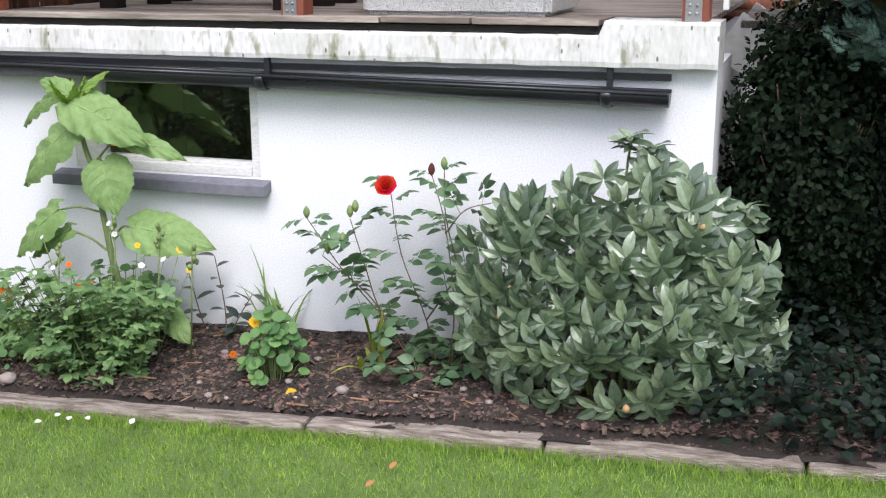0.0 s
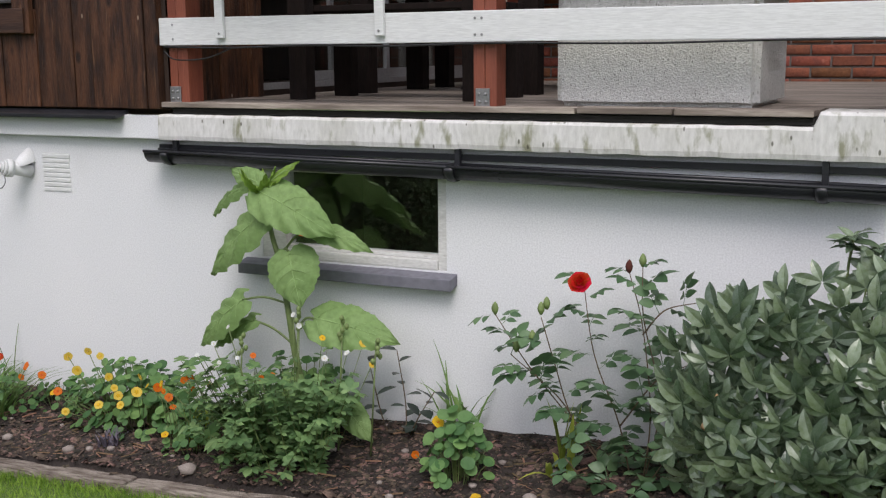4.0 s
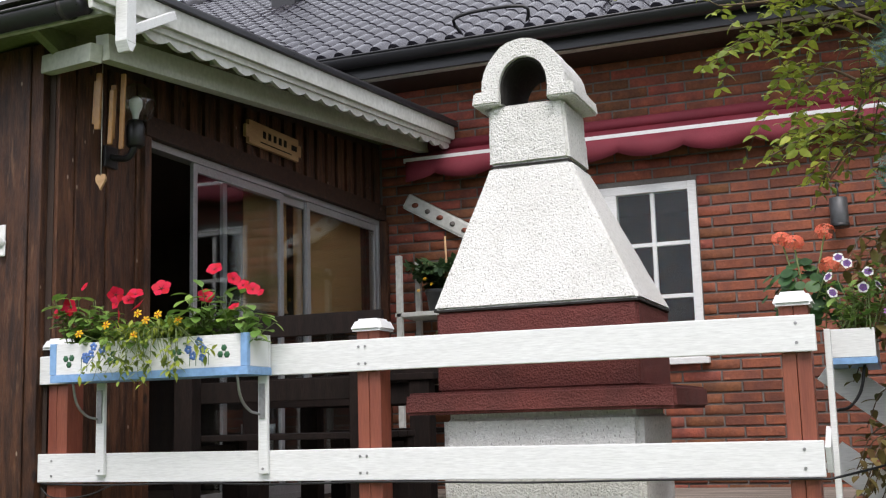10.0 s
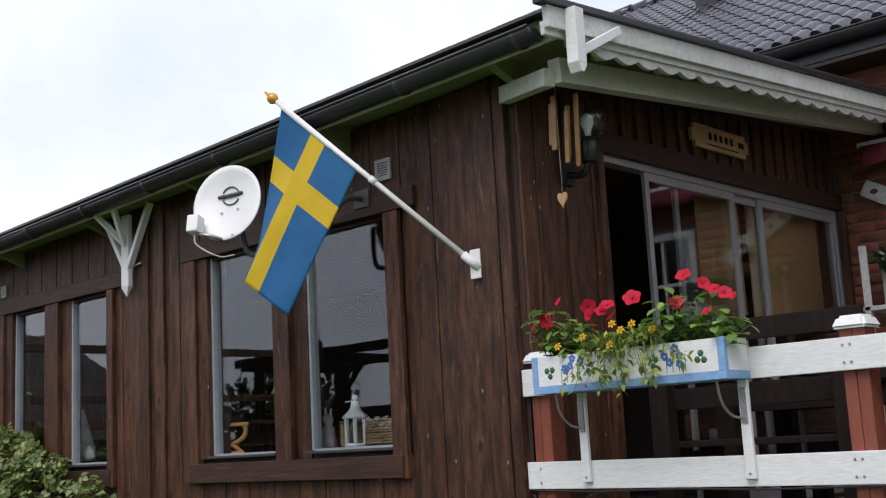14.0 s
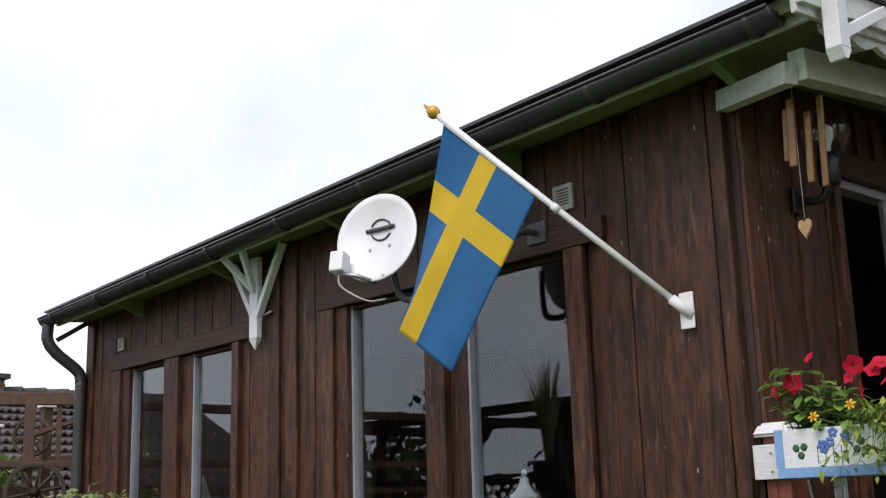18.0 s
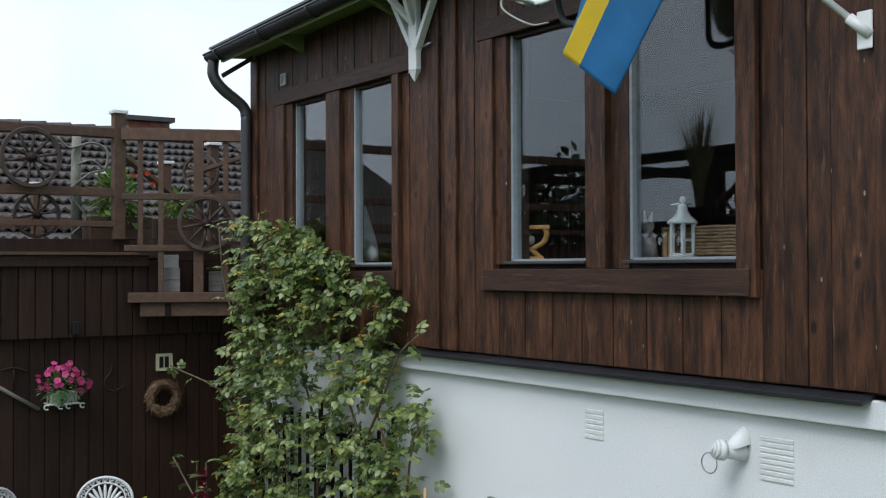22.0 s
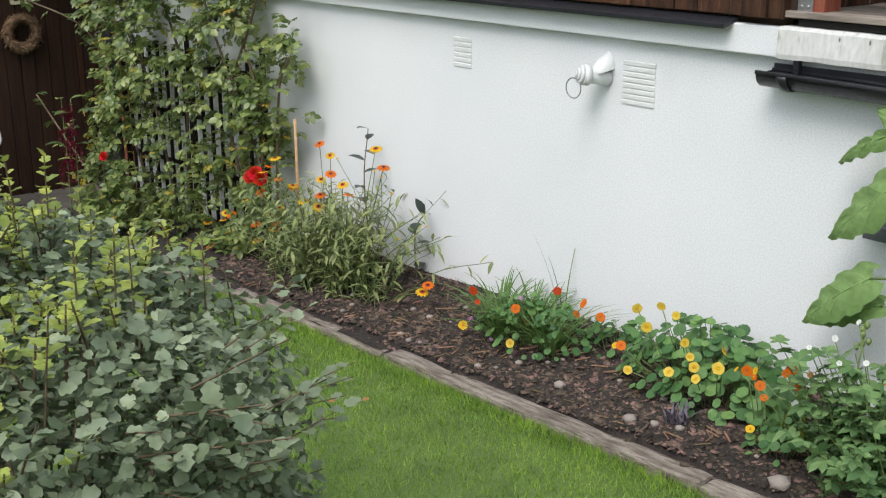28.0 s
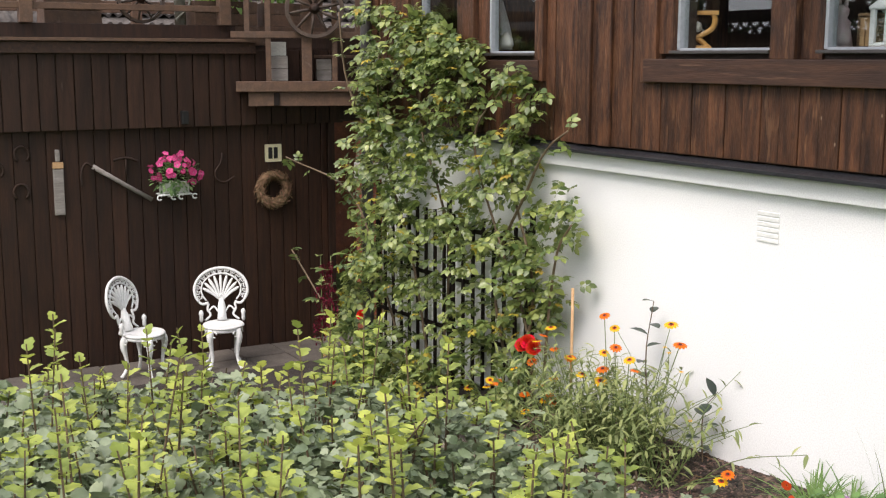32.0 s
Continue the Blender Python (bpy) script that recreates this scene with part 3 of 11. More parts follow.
# ---- cellar window ----
def cellar_window():
    x0, x1, z0, z1 = BW
    w = thing("window_1", ((x0 + x1) / 2, 0, z0), "small cellar window with flaking white frame", "window", "", "structure")
    box("window_frame", x0, x0 + 0.13, 0.01, 0.09, z0, z1, M_FLAKE, w, 0.004)
    box("window_frame", x1 - 0.045, x1, 0.01, 0.09, z0, z1, M_FLAKE, w, 0.004)
    box("window_frame", x0 + 0.13, x1 - 0.045, 0.012, 0.09, z1 - 0.05, z1, M_FLAKE, w, 0.004)
    box("window_frame", x0 + 0.13, x1 - 0.045, 0.0, 0.09, z0, z0 + 0.045, M_FLAKE, w, 0.006)
    box("window_frame", x0 + 0.13, x1 - 0.045, 0.024, 0.09, z0 + 0.046, z0 + 0.062, M_FLAKE, w, 0.002)
    pane = box("pane", x0 + 0.12, x1 - 0.04, 0.052, 0.058, z0 + 0.05, z1 - 0.04, M_CELLAR, w, 0)
    pane.visible_shadow = False
    bm = bmesh.new()
    add_box(bm, x0 - 0.09, x1 + 0.05, -0.072, 0.02, z0 - 0.055, z0 - 0.004, 0.004)
    for v in bm.verts:
        if v.co.y < -0.04:
            v.co.z -= 0.018
    part("window_sill", bm, M_SILL, w, "worn grey painted sill")
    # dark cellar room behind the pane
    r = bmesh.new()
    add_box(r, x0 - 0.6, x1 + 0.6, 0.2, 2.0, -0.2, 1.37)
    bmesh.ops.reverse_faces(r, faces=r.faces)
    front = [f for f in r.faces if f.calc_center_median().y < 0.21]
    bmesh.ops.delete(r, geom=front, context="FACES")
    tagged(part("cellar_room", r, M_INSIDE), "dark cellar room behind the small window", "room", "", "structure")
    box("sticker", x0 + 0.16, x0 + 0.215, 0.048, 0.0505, z0 + 0.10, z0 + 0.20, M_ORANGE, w, 0, "small orange and white sticker")
    box("sticker", x0 + 0.16, x0 + 0.215, 0.0475, 0.0503, z0 + 0.205, z0 + 0.225, M_WHITE, w, 0, "white strip of a sticker")


M_FLAKE = material("flaking_white_paint", (0.74, 0.74, 0.72), 0.6, (0.62, 0.62, 0.59), scale=6, fine=40, bump=0.5, stretch=(1, 3, 3), stain=((0.20, 0.17, 0.14), 0.66, 0.7, 12))
M_SILL = material("worn_grey_paint", (0.19, 0.19, 0.22), 0.6, (0.15, 0.15, 0.18), scale=5, fine=30, bump=0.3, stain=((0.42, 0.42, 0.42), 0.68, 0.6, 9))
M_ORANGE = material("orange_print", (0.75, 0.16, 0.03), 0.5, bump=0)
cellar_window()


# ---- gutter along the terrace slab ----
def half_gutter(name, a, b, radius, mat, parent, label=""):
    """An open half-round channel from a to b with a rolled rim and closed ends."""
    a, b = Vector(a), Vector(b)
    along = (b - a).normalized()
    side = along.cross(Vector((0, 0, 1))).normalized()
    up = side.cross(along)
    bm = bmesh.new()
    rows = []
    n = 12
    for p in (a, b):
        ring = []
        for k in range(n + 1):
            ang = math.pi * (1 + k / n)
            ring.append(bm.verts.new(p + radius * (math.cos(ang) * side + math.sin(ang) * up)))
        for k in range(n, -1, -1):
            ang = math.pi * (1 + k / n)
            ring.append(bm.verts.new(p + (radius - 0.003) * (math.cos(ang) * side + math.sin(ang) * up)))
        rows.append(ring)
    m = len(rows[0])
    for k in range(m):
        bm.faces.new((rows[0][k], rows[0][(k + 1) % m], rows[1][(k + 1) % m], rows[1][k]))
    for ring in rows:
        bm.faces.new(ring[: n + 1])
    for s in (-1, 1):
        add_tube(bm, [a + s * side * radius + up * 0.003, b + s * side * radius + up * 0.003], 0.008, 8)
    bmesh.ops.recalc_face_normals(bm, faces=bm.faces)
    return part(name, bm, mat, parent, label, True)


def terrace_gutter():
    g = thing("gutter", (-1.85, -0.1, 1.32), "glossy black half-round gutter under the terrace edge", "gutter")
    za, zb = 1.334, 1.293
    at = lambda x: za + (zb - za) * (x + 3.5) / 3.3
    half_gutter("channel", (-3.475, -0.085, at(-3.475)), (-1.895, -0.085, at(-1.895)), 0.055, M_GUTTER, g)
    half_gutter("channel", (-1.893, -0.085, at(-1.893)), (-0.172, -0.085, at(-0.172)), 0.055, M_GUTTER, g)
    box("back_rim", -3.47, -0.175, -0.032, -0.022, 1.335, 1.362, M_GUTTER, g, 0.002)
    for x in (-3.36, -1.885, -0.41):
        box("hanger", x - 0.012, x + 0.012, -0.055, -0.03, at(x), 1.40, M_GUTTER, g, 0.002)
        bm = bmesh.new()
        pts = [(x, -0.085 + 0.0585 * math.cos(t), at(x) + 0.0585 * math.sin(t)) for t in np.linspace(math.pi, 2 * math.pi, 12)]
        add_tube(bm, pts, 0.006, 6)
        for v in bm.verts:
            v.co.x = x + (v.co.x - x) * 4.0
        part("bracket", bm, M_GUTTER, g)


terrace_gutter()


# ---- railing ----
def screw(x, y, z, parent):
    return lathe("screw", [(0.006, -0.0015), (0.0055, 0.001), (0.002, 0.0015)], (x, y, z), M_STEEL, parent, 8, "y")


def post(name, x0, x1, y0, y1, z0, z1, label):
    p = thing(name, ((x0 + x1) / 2, (y0 + y1) / 2, z0), label, "post", "railing posts")
    m = (x0 + x1) / 2
    box("half", x0, m - 0.001, y0, y1, z0, z1, M_REDPOST, p, 0.004)
    box("half", m + 0.001, x1, y0, y1, z0, z1, M_REDPOST, p, 0.004)
    bm = bmesh.new()
    cx, cy = m, (y0 + y1) / 2
    add_box(bm, x0 - 0.022, x1 + 0.022, y0 - 0.035, y1 + 0.03, z1 - 0.03, z1 + 0.022)
    for v in bm.verts:
        if v.co.z > z1 + 0.01:
            v.co.x, v.co.y = cx + (v.co.x - cx) * 0.72, cy + (v.co.y - cy) * 0.72
    bmesh.ops.bevel(bm, geom=list(bm.edges), offset=0.012, segments=2, affect="EDGES")
    part("cap", bm, M_WHITE, p, "white painted wooden cap")
    plate = box("plate", x0 + 0.012, x0 + 0.075, y0 - 0.006, y0 - 0.001, z0, z0 + 0.085, M_STEEL, p, 0.001, "galvanised bolted plate")
    for dx in (0.017, 0.045):
        for dz in (0.03, 0.062):
            b = lathe("bolt", [(0.007, 0.0), (0.007, -0.004), (0.003, -0.006)], (x0 + 0.012 + dx, y0 - 0.006, z0 + dz), M_STEEL, None, 8, "y")
            b.parent = plate
    return p


post("railing_post", -0.148, -0.046, -0.02, 0.085, ZD, 2.452, "red-brown painted wooden railing post with white cap")
post("railing_post", -1.823, -1.719, -0.02, 0.08, ZD - 0.01, 2.452, "red-brown painted wooden railing post with white cap")
post("railing_post", -3.405, -3.285, -0.02, 0.09, ZD - 0.01, 2.452, "red-brown painted wooden railing post with white cap")


def rail(name, z0, z1, label):
    r = thing(name, (-1.7, -0.05, z0), label, "rail", "railing boards")
    bm = bmesh.new()
    add_box(bm, -3.42, -0.024, -0.052, -0.024, z0, z1, 0.004)
    bmesh.ops.subdivide_edges(bm, edges=[e for e in bm.edges if abs(e.verts[0].co.x - e.verts[1].co.x) > 0.5], cuts=20)
    for v in bm.verts:
        v.co.z += 0.0035 * noise.noise((v.co.x * 1.1, z0, 0)) + 0.006 * (v.co.x + 1.7) / 1.7 * -0.3
    part("board", bm, M_WHITE, r)
    for x in (-3.34, -1.80, -0.09):
        for z in (z0 + 0.03, z1 - 0.03):
            screw(x, -0.053, z, r)
            if abs(x + 1.8) < 0.1:
                screw(x + 0.03, -0.053, z, r)
    return r


rail("railing_board", 1.823, 1.949, "long white painted railing board")
rail("railing_board", 2.259, 2.388, "long white painted railing board")
# the short return of the railing at the corner
ret = thing("railing_return", (-0.03, 0.3, 1.8), "white painted end piece of the railing", "rail")
beam("board", (-0.012, -0.03, 1.88), (-0.012, 0.12, 1.95), 0.02, 0.10, M_WHITE, ret)
beam("upright", (0.006, 0.10, 1.60), (0.006, 0.10, 2.34), 0.022, 0.05, M_WHITE, ret, up=(0, 1, 0))
# cable that hangs along the lower board
cable = thing("cable", (-1.7, -0.06, 1.8), "thin black cable clipped along the lower railing board", "cable")
tube("wire", curve_points([(-3.39, -0.058, 1.818), (-3.0, -0.058, 1.8117), (-2.6, -0.058, 1.8183), (-2.2, -0.058, 1.8114), (-1.7, -0.058, 1.8182), (-1.1, -0.058, 1.8113), (-0.6, -0.058, 1.818), (-0.1, -0.058, 1.8186), (0.05, -0.03, 1.83), (0.45, 0.5, 1.93), (0.9, 1.0, 2.15)], 6), 0.0045, M_BLACK, cable, 6)
tube("wire", curve_points([(-3.39, -0.06, 1.80), (-3.32, -0.065, 1.76), (-3.15, -0.06, 1.765), (-3.0, -0.058, 1.8117)], 6), 0.0035, M_BLACK, cable, 6)


# ---- masonry garden fireplace ----
def fireplace():
    f = thing("garden_fireplace", (-1.12, 0.42, ZD), "rough white concrete garden fireplace with oxblood bands", "fireplace")

    def block(name, low, high, z0, z1, mat, bevel=0.02, label="", parent=f):
        bm = bmesh.new()
        vs = [bm.verts.new((*p, z0)) for p in low] + [bm.verts.new((*p, z1)) for p in high]
        for q in ((3, 2, 1, 0), (4, 5, 6, 7), (0, 1, 5, 4), (1, 2, 6, 5), (2, 3, 7, 6), (3, 0, 4, 7)):
            bm.faces.new([vs[i] for i in q])
        bmesh.ops.bevel(bm, geom=list(bm.edges), offset=bevel, segments=3, affect="EDGES")
        bmesh.ops.subdivide_edges(bm, edges=[e for e in bm.edges if e.calc_length() > 0.12], cuts=7, use_grid_fill=True)
        bm.normal_update()
        for v in bm.verts:
            v.co += v.normal * 0.004 * noise.noise(v.co * 18)
        return part(name, bm, mat, parent, label)

    def rect(x0, x1, y0, y1):
        return [(x0, y0), (x1, y0), (x1, y1), (x0, y1)]

    block("base", rect(-1.520, -0.692, 0.13, 0.74), rect(-1.518, -0.690, 0.13, 0.74), ZD - 0.01, 2.075, M_STUCCO, 0.03)
    block("shelf", rect(-1.635, -0.537, 0.02, 0.76), rect(-1.625, -0.537, 0.02, 0.76), 2.075, 2.163, M_OXRED, 0.012, "smooth oxblood shelf slab")
    block("band", rect(-1.525, -0.685, 0.12, 0.74), rect(-1.525, -0.685, 0.12, 0.74), 2.162, 2.315, M_OXRED, 0.012, "oxblood band")
    block("band", rect(-1.523, -0.680, 0.118, 0.74), rect(-1.523, -0.680, 0.118, 0.74), 2.316, 2.497, M_OXRED, 0.012, "oxblood band")
    block("hood", rect(-1.535, -0.668, 0.105, 0.75), rect(-1.319, -0.968, 0.27, 0.60), 2.497, 3.115, M_STUCCO, 0.014)
    block("flue", rect(-1.322, -0.966, 0.268, 0.602), rect(-1.320, -0.984, 0.272, 0.598), 3.116, 3.38, M_STUCCO, 0.014)
    # arched cap, open front and back
    bm = bmesh.new()
    n, cx, zc = 18, -1.150, 3.45
    loops = []
    for y in (0.24, 0.62):
        outer, inner = [], []
        for k in range(n + 1):
            t = math.pi * k / n
            outer.append((cx + 0.185 * math.cos(t), y, zc + 0.205 * math.sin(t)))
            inner.append((cx + 0.108 * math.cos(t), y, zc + 0.128 * math.sin(t)))
        outer = [(cx + 0.185, y, 3.435)] + outer + [(cx - 0.185, y, 3.435)]
        inner = [(cx + 0.108, y, 3.38)] + inner + [(cx - 0.108, y, 3.38)]
        loops.append(([bm.verts.new(p) for p in outer], [bm.verts.new(p) for p in inner]))
    (ao, ai), (bo, bi) = loops
    for k in range(len(ao) - 1):
        bm.faces.new((ao[k], ao[k + 1], ai[k + 1], ai[k]))
        bm.faces.new((bo[k + 1], bo[k], bi[k], bi[k + 1]))
        bm.faces.new((ao[k + 1], ao[k], bo[k], bo[k + 1]))
        bm.faces.new((ai[k], ai[k + 1], bi[k + 1], bi[k]))
    bm.faces.new((ao[0], ai[0], bi[0], bo[0]))
    bm.faces.new((ai[-1], ao[-1], bo[-1], bi[-1]))
    bmesh.ops.recalc_face_normals(bm, faces=bm.faces)
    bmesh.ops.subdivide_edges(bm, edges=[e for e in bm.edges if abs(e.verts[0].co.y - e.verts[1].co.y) > 0.2], cuts=5)
    bm.normal_update()
    for v in bm.verts:
        v.co += v.normal * 0.004 * noise.noise(v.co * 20)
    cap = part("arched_cap", bm, M_STUCCO, f, "arched white concrete chimney cap")
    # black lining: soot and the shade inside the arch, put into colour
    bm = bmesh.new()
    for r0, r1 in ((0.107, 0.097),):
        rings = []
        for y, r in ((0.262, r0), (0.262, r1), (0.615, r1), (0.615, r0)):
            arc = [(cx + r, y, 3.385)] + [(cx + r * math.cos(math.pi * k / n), y, zc + (r + 0.02) * math.sin(math.pi * k / n)) for k in range(n + 1)] + [(cx - r, y, 3.385)]
            rings.append([bm.verts.new(p) for p in arc])
        for p, q in zip(rings, rings[1:]):
            for k in range(len(p) - 1):
                bm.faces.new((p[k], p[k + 1], q[k + 1], q[k]))
    part("soot_lining", bm, M_NEARBLACK, f, "black lining for the sooty, shaded inside")
    for s in (-1, 1):
        x = cx + s * 0.155
        block("cap_foot", rect(x - 0.05 - 0.022 * (s < 0), x + 0.05 + 0.022 * (s > 0), 0.225, 0.635), rect(x - 0.045 - 0.02 * (s < 0), x + 0.045 + 0.02 * (s > 0), 0.225, 0.635), 3.379, 3.44, M_STUCCO, 0.008)
    # black plate on the solid flue, painted dark like an open mouth
    box("flue_mouth", cx - 0.10, cx + 0.10, 0.30, 0.58, 3.375, 3.383, M_NEARBLACK, f, 0)
    for z, x0, x1, y0, y1 in ((2.497, -1.533, -0.670, 0.107, 0.748), (3.115, -1.318, -0.969, 0.271, 0.599)):
        box("joint", x0 + 0.003, x1 - 0.003, y0 + 0.003, y1 - 0.003, z - 0.004, z + 0.004, M_NEARBLACK, f, 0)
    return f


fireplace()


# ---- planter boxes ----
M_BLUE = material("sky_blue_paint", (0.22, 0.40, 0.66), 0.45, (0.18, 0.34, 0.58), scale=5, fine=40, bump=0.1)
M_BLUEFLOWER = material("blue_paint_strokes", (0.11, 0.24, 0.62), 0.5, bump=0)
M_GREENPAINT = material("green_paint_strokes", (0.03, 0.14, 0.06), 0.5, bump=0)


def planter():
    x0, x1, y0, y1, z0, z1 = -3.19, -2.205, -0.245, -0.058, 2.262, 2.425
    p = thing("planter_box", (-2.7, -0.15, z0), "white painted planter with blue edges and painted flowers", "planter")
    box("front_board", x0, x1 - 0.03, y0, y0 + 0.016, z0 + 0.03, z1, M_WHITE, p, 0.002)
    box("back_board", x0, x1, y1 - 0.016, y1, z0 + 0.03, z1, M_WHITE, p, 0.002)
    box("end_board", x1 - 0.016, x1, y0 + 0.018, y1 - 0.017, z0 + 0.03, z1, M_WHITE, p, 0.002)
    box("end_board", x0, x0 + 0.016, y0 + 0.018, y1 - 0.017, z0 + 0.03, z1, M_WHITE, p, 0.002)
    box("bottom_strip", x0, x1 + 0.004, y0 - 0.006, y1, z0 - 0.004, z0 + 0.029, M_BLUE, p, 0.002, "sky blue bottom board")
    for x in (x0 - 0.004, x1 - 0.029):
        box("corner_strip", x, x + 0.032, y0 - 0.005, y0 + 0.02, z0 + 0.03, z1 + 0.002, M_BLUE, p, 0.002, "sky blue corner strip")
    box("soil", x0 + 0.017, x1 - 0.017, y0 + 0.017, y1 - 0.017, z0 + 0.03, z1 - 0.02, M_SOIL, p, 0)
    for cx in (-2.98, -2.43):
        for k in range(5):
            bm = bmesh.new()
            fx, fz = cx + rng.uniform(-0.06, 0.06), z0 + 0.10 + rng.uniform(-0.03, 0.045)
            for j in range(5):
                a = j * math.tau / 5 + k
                add_lathe(bm, [(0.004, 0), (0.009, 0.0008), (0.004, 0.0012)], (fx + 0.011 * math.cos(a), y0 - 0.0016, fz + 0.011 * math.sin(a)), 6, "y")
            part("painted_blossom", bm, M_BLUEFLOWER, p, "painted blue blossom")
        for dx, s in ((-0.115, 1), (0.115, -1)):
            for j in range(3):
                bm = bmesh.new()
                a = j * math.tau / 3 + 0.6 * s
                add_lathe(bm, [(0.007, 0), (0.015, 0.0008), (0.006, 0.0012)], (cx + dx + 0.018 * math.cos(a), y0 - 0.0016, z0 + 0.09 + 0.018 * math.sin(a)), 6, "y")
                part("painted_leaf", bm, M_GREENPAINT, p, "painted green leaf")
        for k in range(4):
            bm = bmesh.new()
            add_box(bm, cx - 0.05 + k * 0.03, cx - 0.047 + k * 0.03, y0 - 0.0012, y0 - 0.0002, z0 + 0.04, z0 + 0.10)
            part("painted_stalk", bm, M_GREENPAINT, p, "painted green stalk")
    for x in (-3.06, -2.235):
        box("support_strip", x - 0.022, x + 0.022, -0.075, -0.056, 1.854, z0 - 0.005, M_WHITE, p, 0.003)
        box("bracket_plate", x - 0.013, x + 0.013, -0.082, -0.0755, 2.08, 2.225, M_STEEL, p, 0.001)
        tube("bracket_arm", curve_points([(x - 0.012, -0.08, 2.10), (x - 0.03, -0.13, 2.115), (x - 0.035, -0.19, 2.17), (x - 0.036, -0.215, 2.258)], 5), 0.006, M_STEEL, p, 6)
        screw(x, -0.076, 1.875, p)


planter()

p2 = thing("planter_box", (0.07, 0.3, 2.22), "white painted planter with a blue lower edge", "planter")
box("end_board", -0.008, 0.165, 0.20, 0.216, 2.24, 2.345, M_WHITE, p2, 0.002)
box("side_board", -0.008, 0.008, 0.217, 1.0, 2.24, 2.345, M_WHITE, p2, 0.002)
box("side_board", 0.149, 0.165, 0.217, 1.0, 2.24, 2.345, M_WHITE, p2, 0.002)
box("bottom_strip", -0.008, 0.168, 0.198, 1.0, 2.215, 2.239, M_BLUE, p2, 0.002, "sky blue bottom board")
box("soil", 0.009, 0.148, 0.217, 1.0, 2.24, 2.33, M_SOIL, p2, 0)
tube("bracket_arm", curve_points([(0.015, 0.12, 2.05), (0.06, 0.2, 2.06), (0.10, 0.28, 2.12), (0.12, 0.3, 2.215)], 5), 0.006, M_BLACK, p2, 6)

# ---- wooden steps down from the terrace, beyond the corner ----
steps = thing("steps", (0.5, 1.4, 0.6), "weathered white outdoor steps with wooden treads", "steps")
for y in (0.72, 1.72):
    beam("stringer", (-0.03, y, 1.47), (1.6, y, 0.42), 0.04, 0.22, M_WHITE_OLD_SHADE, steps)
for k in range(6):
    x = 0.02 + k * 0.26
    box("tread", x, x + 0.25, 0.70, 1.76, 1.49 - k * 0.17, 1.53 - k * 0.17, M_TIMBER, steps, 0.004)
for z in (1.875, 2.225):
    beam("handrail", (-0.04, 0.70, z), (1.7, 0.70, z - 1.37), 0.024, 0.125, M_WHITE, steps)
beam("handrail", (-0.04, 1.78, 2.22), (1.7, 1.78, 0.85), 0.024, 0.125, M_WHITE, steps)
box("newel", 0.80, 0.88, 0.70, 0.78, 0.2, 2.05, M_REDPOST, steps, 0.004)

# ---- annexe: boards, trim, windows ----
FRONT = thing("cladding_front", (-6.5, -0.03, ZB), "vertical dark brown stained boards of the annexe", "cladding", "", "structure")
SIDE = thing("cladding_side", (XG, 1.8, ZB), "vertical dark brown boards beside the sliding windows", "cladding", "", "structure")


def eave_z(x):
    """Underside of the eave over the front wall."""
    return 3.72 + 0.17 * (x - XL) / (XC - XL)


def front_boards():
    w, x = 0.118, XL + 0.115
    k = 0
    while x < XC - 0.13:
        wide = w if x + 2 * w < XC - 0.12 else XC - 0.115 - x
        a, b = x, x + wide - 0.004
        spans = [(ZB, eave_z(x))]
        for h in (W1, W2):
            if b > h[0] - 0.02 and a < h[1] + 0.02:
                spans = [(ZB, h[2] - 0.05), (h[3] + 0.02, eave_z(x))]
        out = 0.0 if k % 2 else 0.004
        for z0, z1 in spans:
            bm = bmesh.new()
            add_box(bm, a, b, -0.045 - out, -0.021, z0, z1, 0.004)
            part("board", bm, M_BROWN, FRONT)
        x += w
        k += 1
    for a, b, out in ((XC - 0.115, XC + 0.004, 0.075), (XL - 0.01, XL + 0.11, 0.07), (-6.79, -6.665, 0.07), (-6.60, -6.485, 0.066)):
        box("cover_board", a, b, -out, -0.047, ZB, eave_z(a) - 0.01, M_BROWN, FRONT, 0.004)
    box("corner_board", XC + 0.007, XG - 0.034, -0.068, -0.021, ZB, eave_z(XC) - 0.01, M_BROWN, FRONT, 0.004)
    # trim round the openings
    for (x0, x1, z0, z1), mull, outer in ((W1, (-5.33, -5.03), (-6.21, -4.20)), (W2, (-8.12, -7.77), (-8.88, -7.11))):
        box("side_trim", outer[0] + 0.0, outer[0] + 0.115, -0.082, -0.05, z0 - 0.17, z1 + 0.0, M_BROWN, FRONT, 0.004)
        box("side_trim", outer[0] + 0.117, x0 + 0.0, -0.06, -0.02, z0 - 0.02, z1 + 0.0, M_BROWN, FRONT, 0.004)
        box("side_trim", x1 + 0.0, outer[1], -0.082, -0.05, z0 - 0.17, z1 + 0.0, M_BROWN, FRONT, 0.004)
        box("top_trim", outer[0] - 0.04, outer[1] + 0.13, -0.084, -0.05, z1 + 0.003, z1 + 0.115, M_BROWN_H, FRONT, 0.004)
        box("bottom_trim", outer[0] + 0.03, outer[1] - 0.03, -0.092, -0.05, z0 - 0.165, z0 - 0.045, M_BROWN_H, FRONT, 0.004)
        box("mullion", mull[0] + 0.02, mull[1] - 0.13, -0.075, 0.05, z0 - 0.045, z1, M_BROWN, FRONT, 0.004)
        box("mullion", mull[1] - 0.128, mull[1] - 0.0, -0.035, 0.05, z0 - 0.045, z1, M_BROWN, FRONT, 0.004)


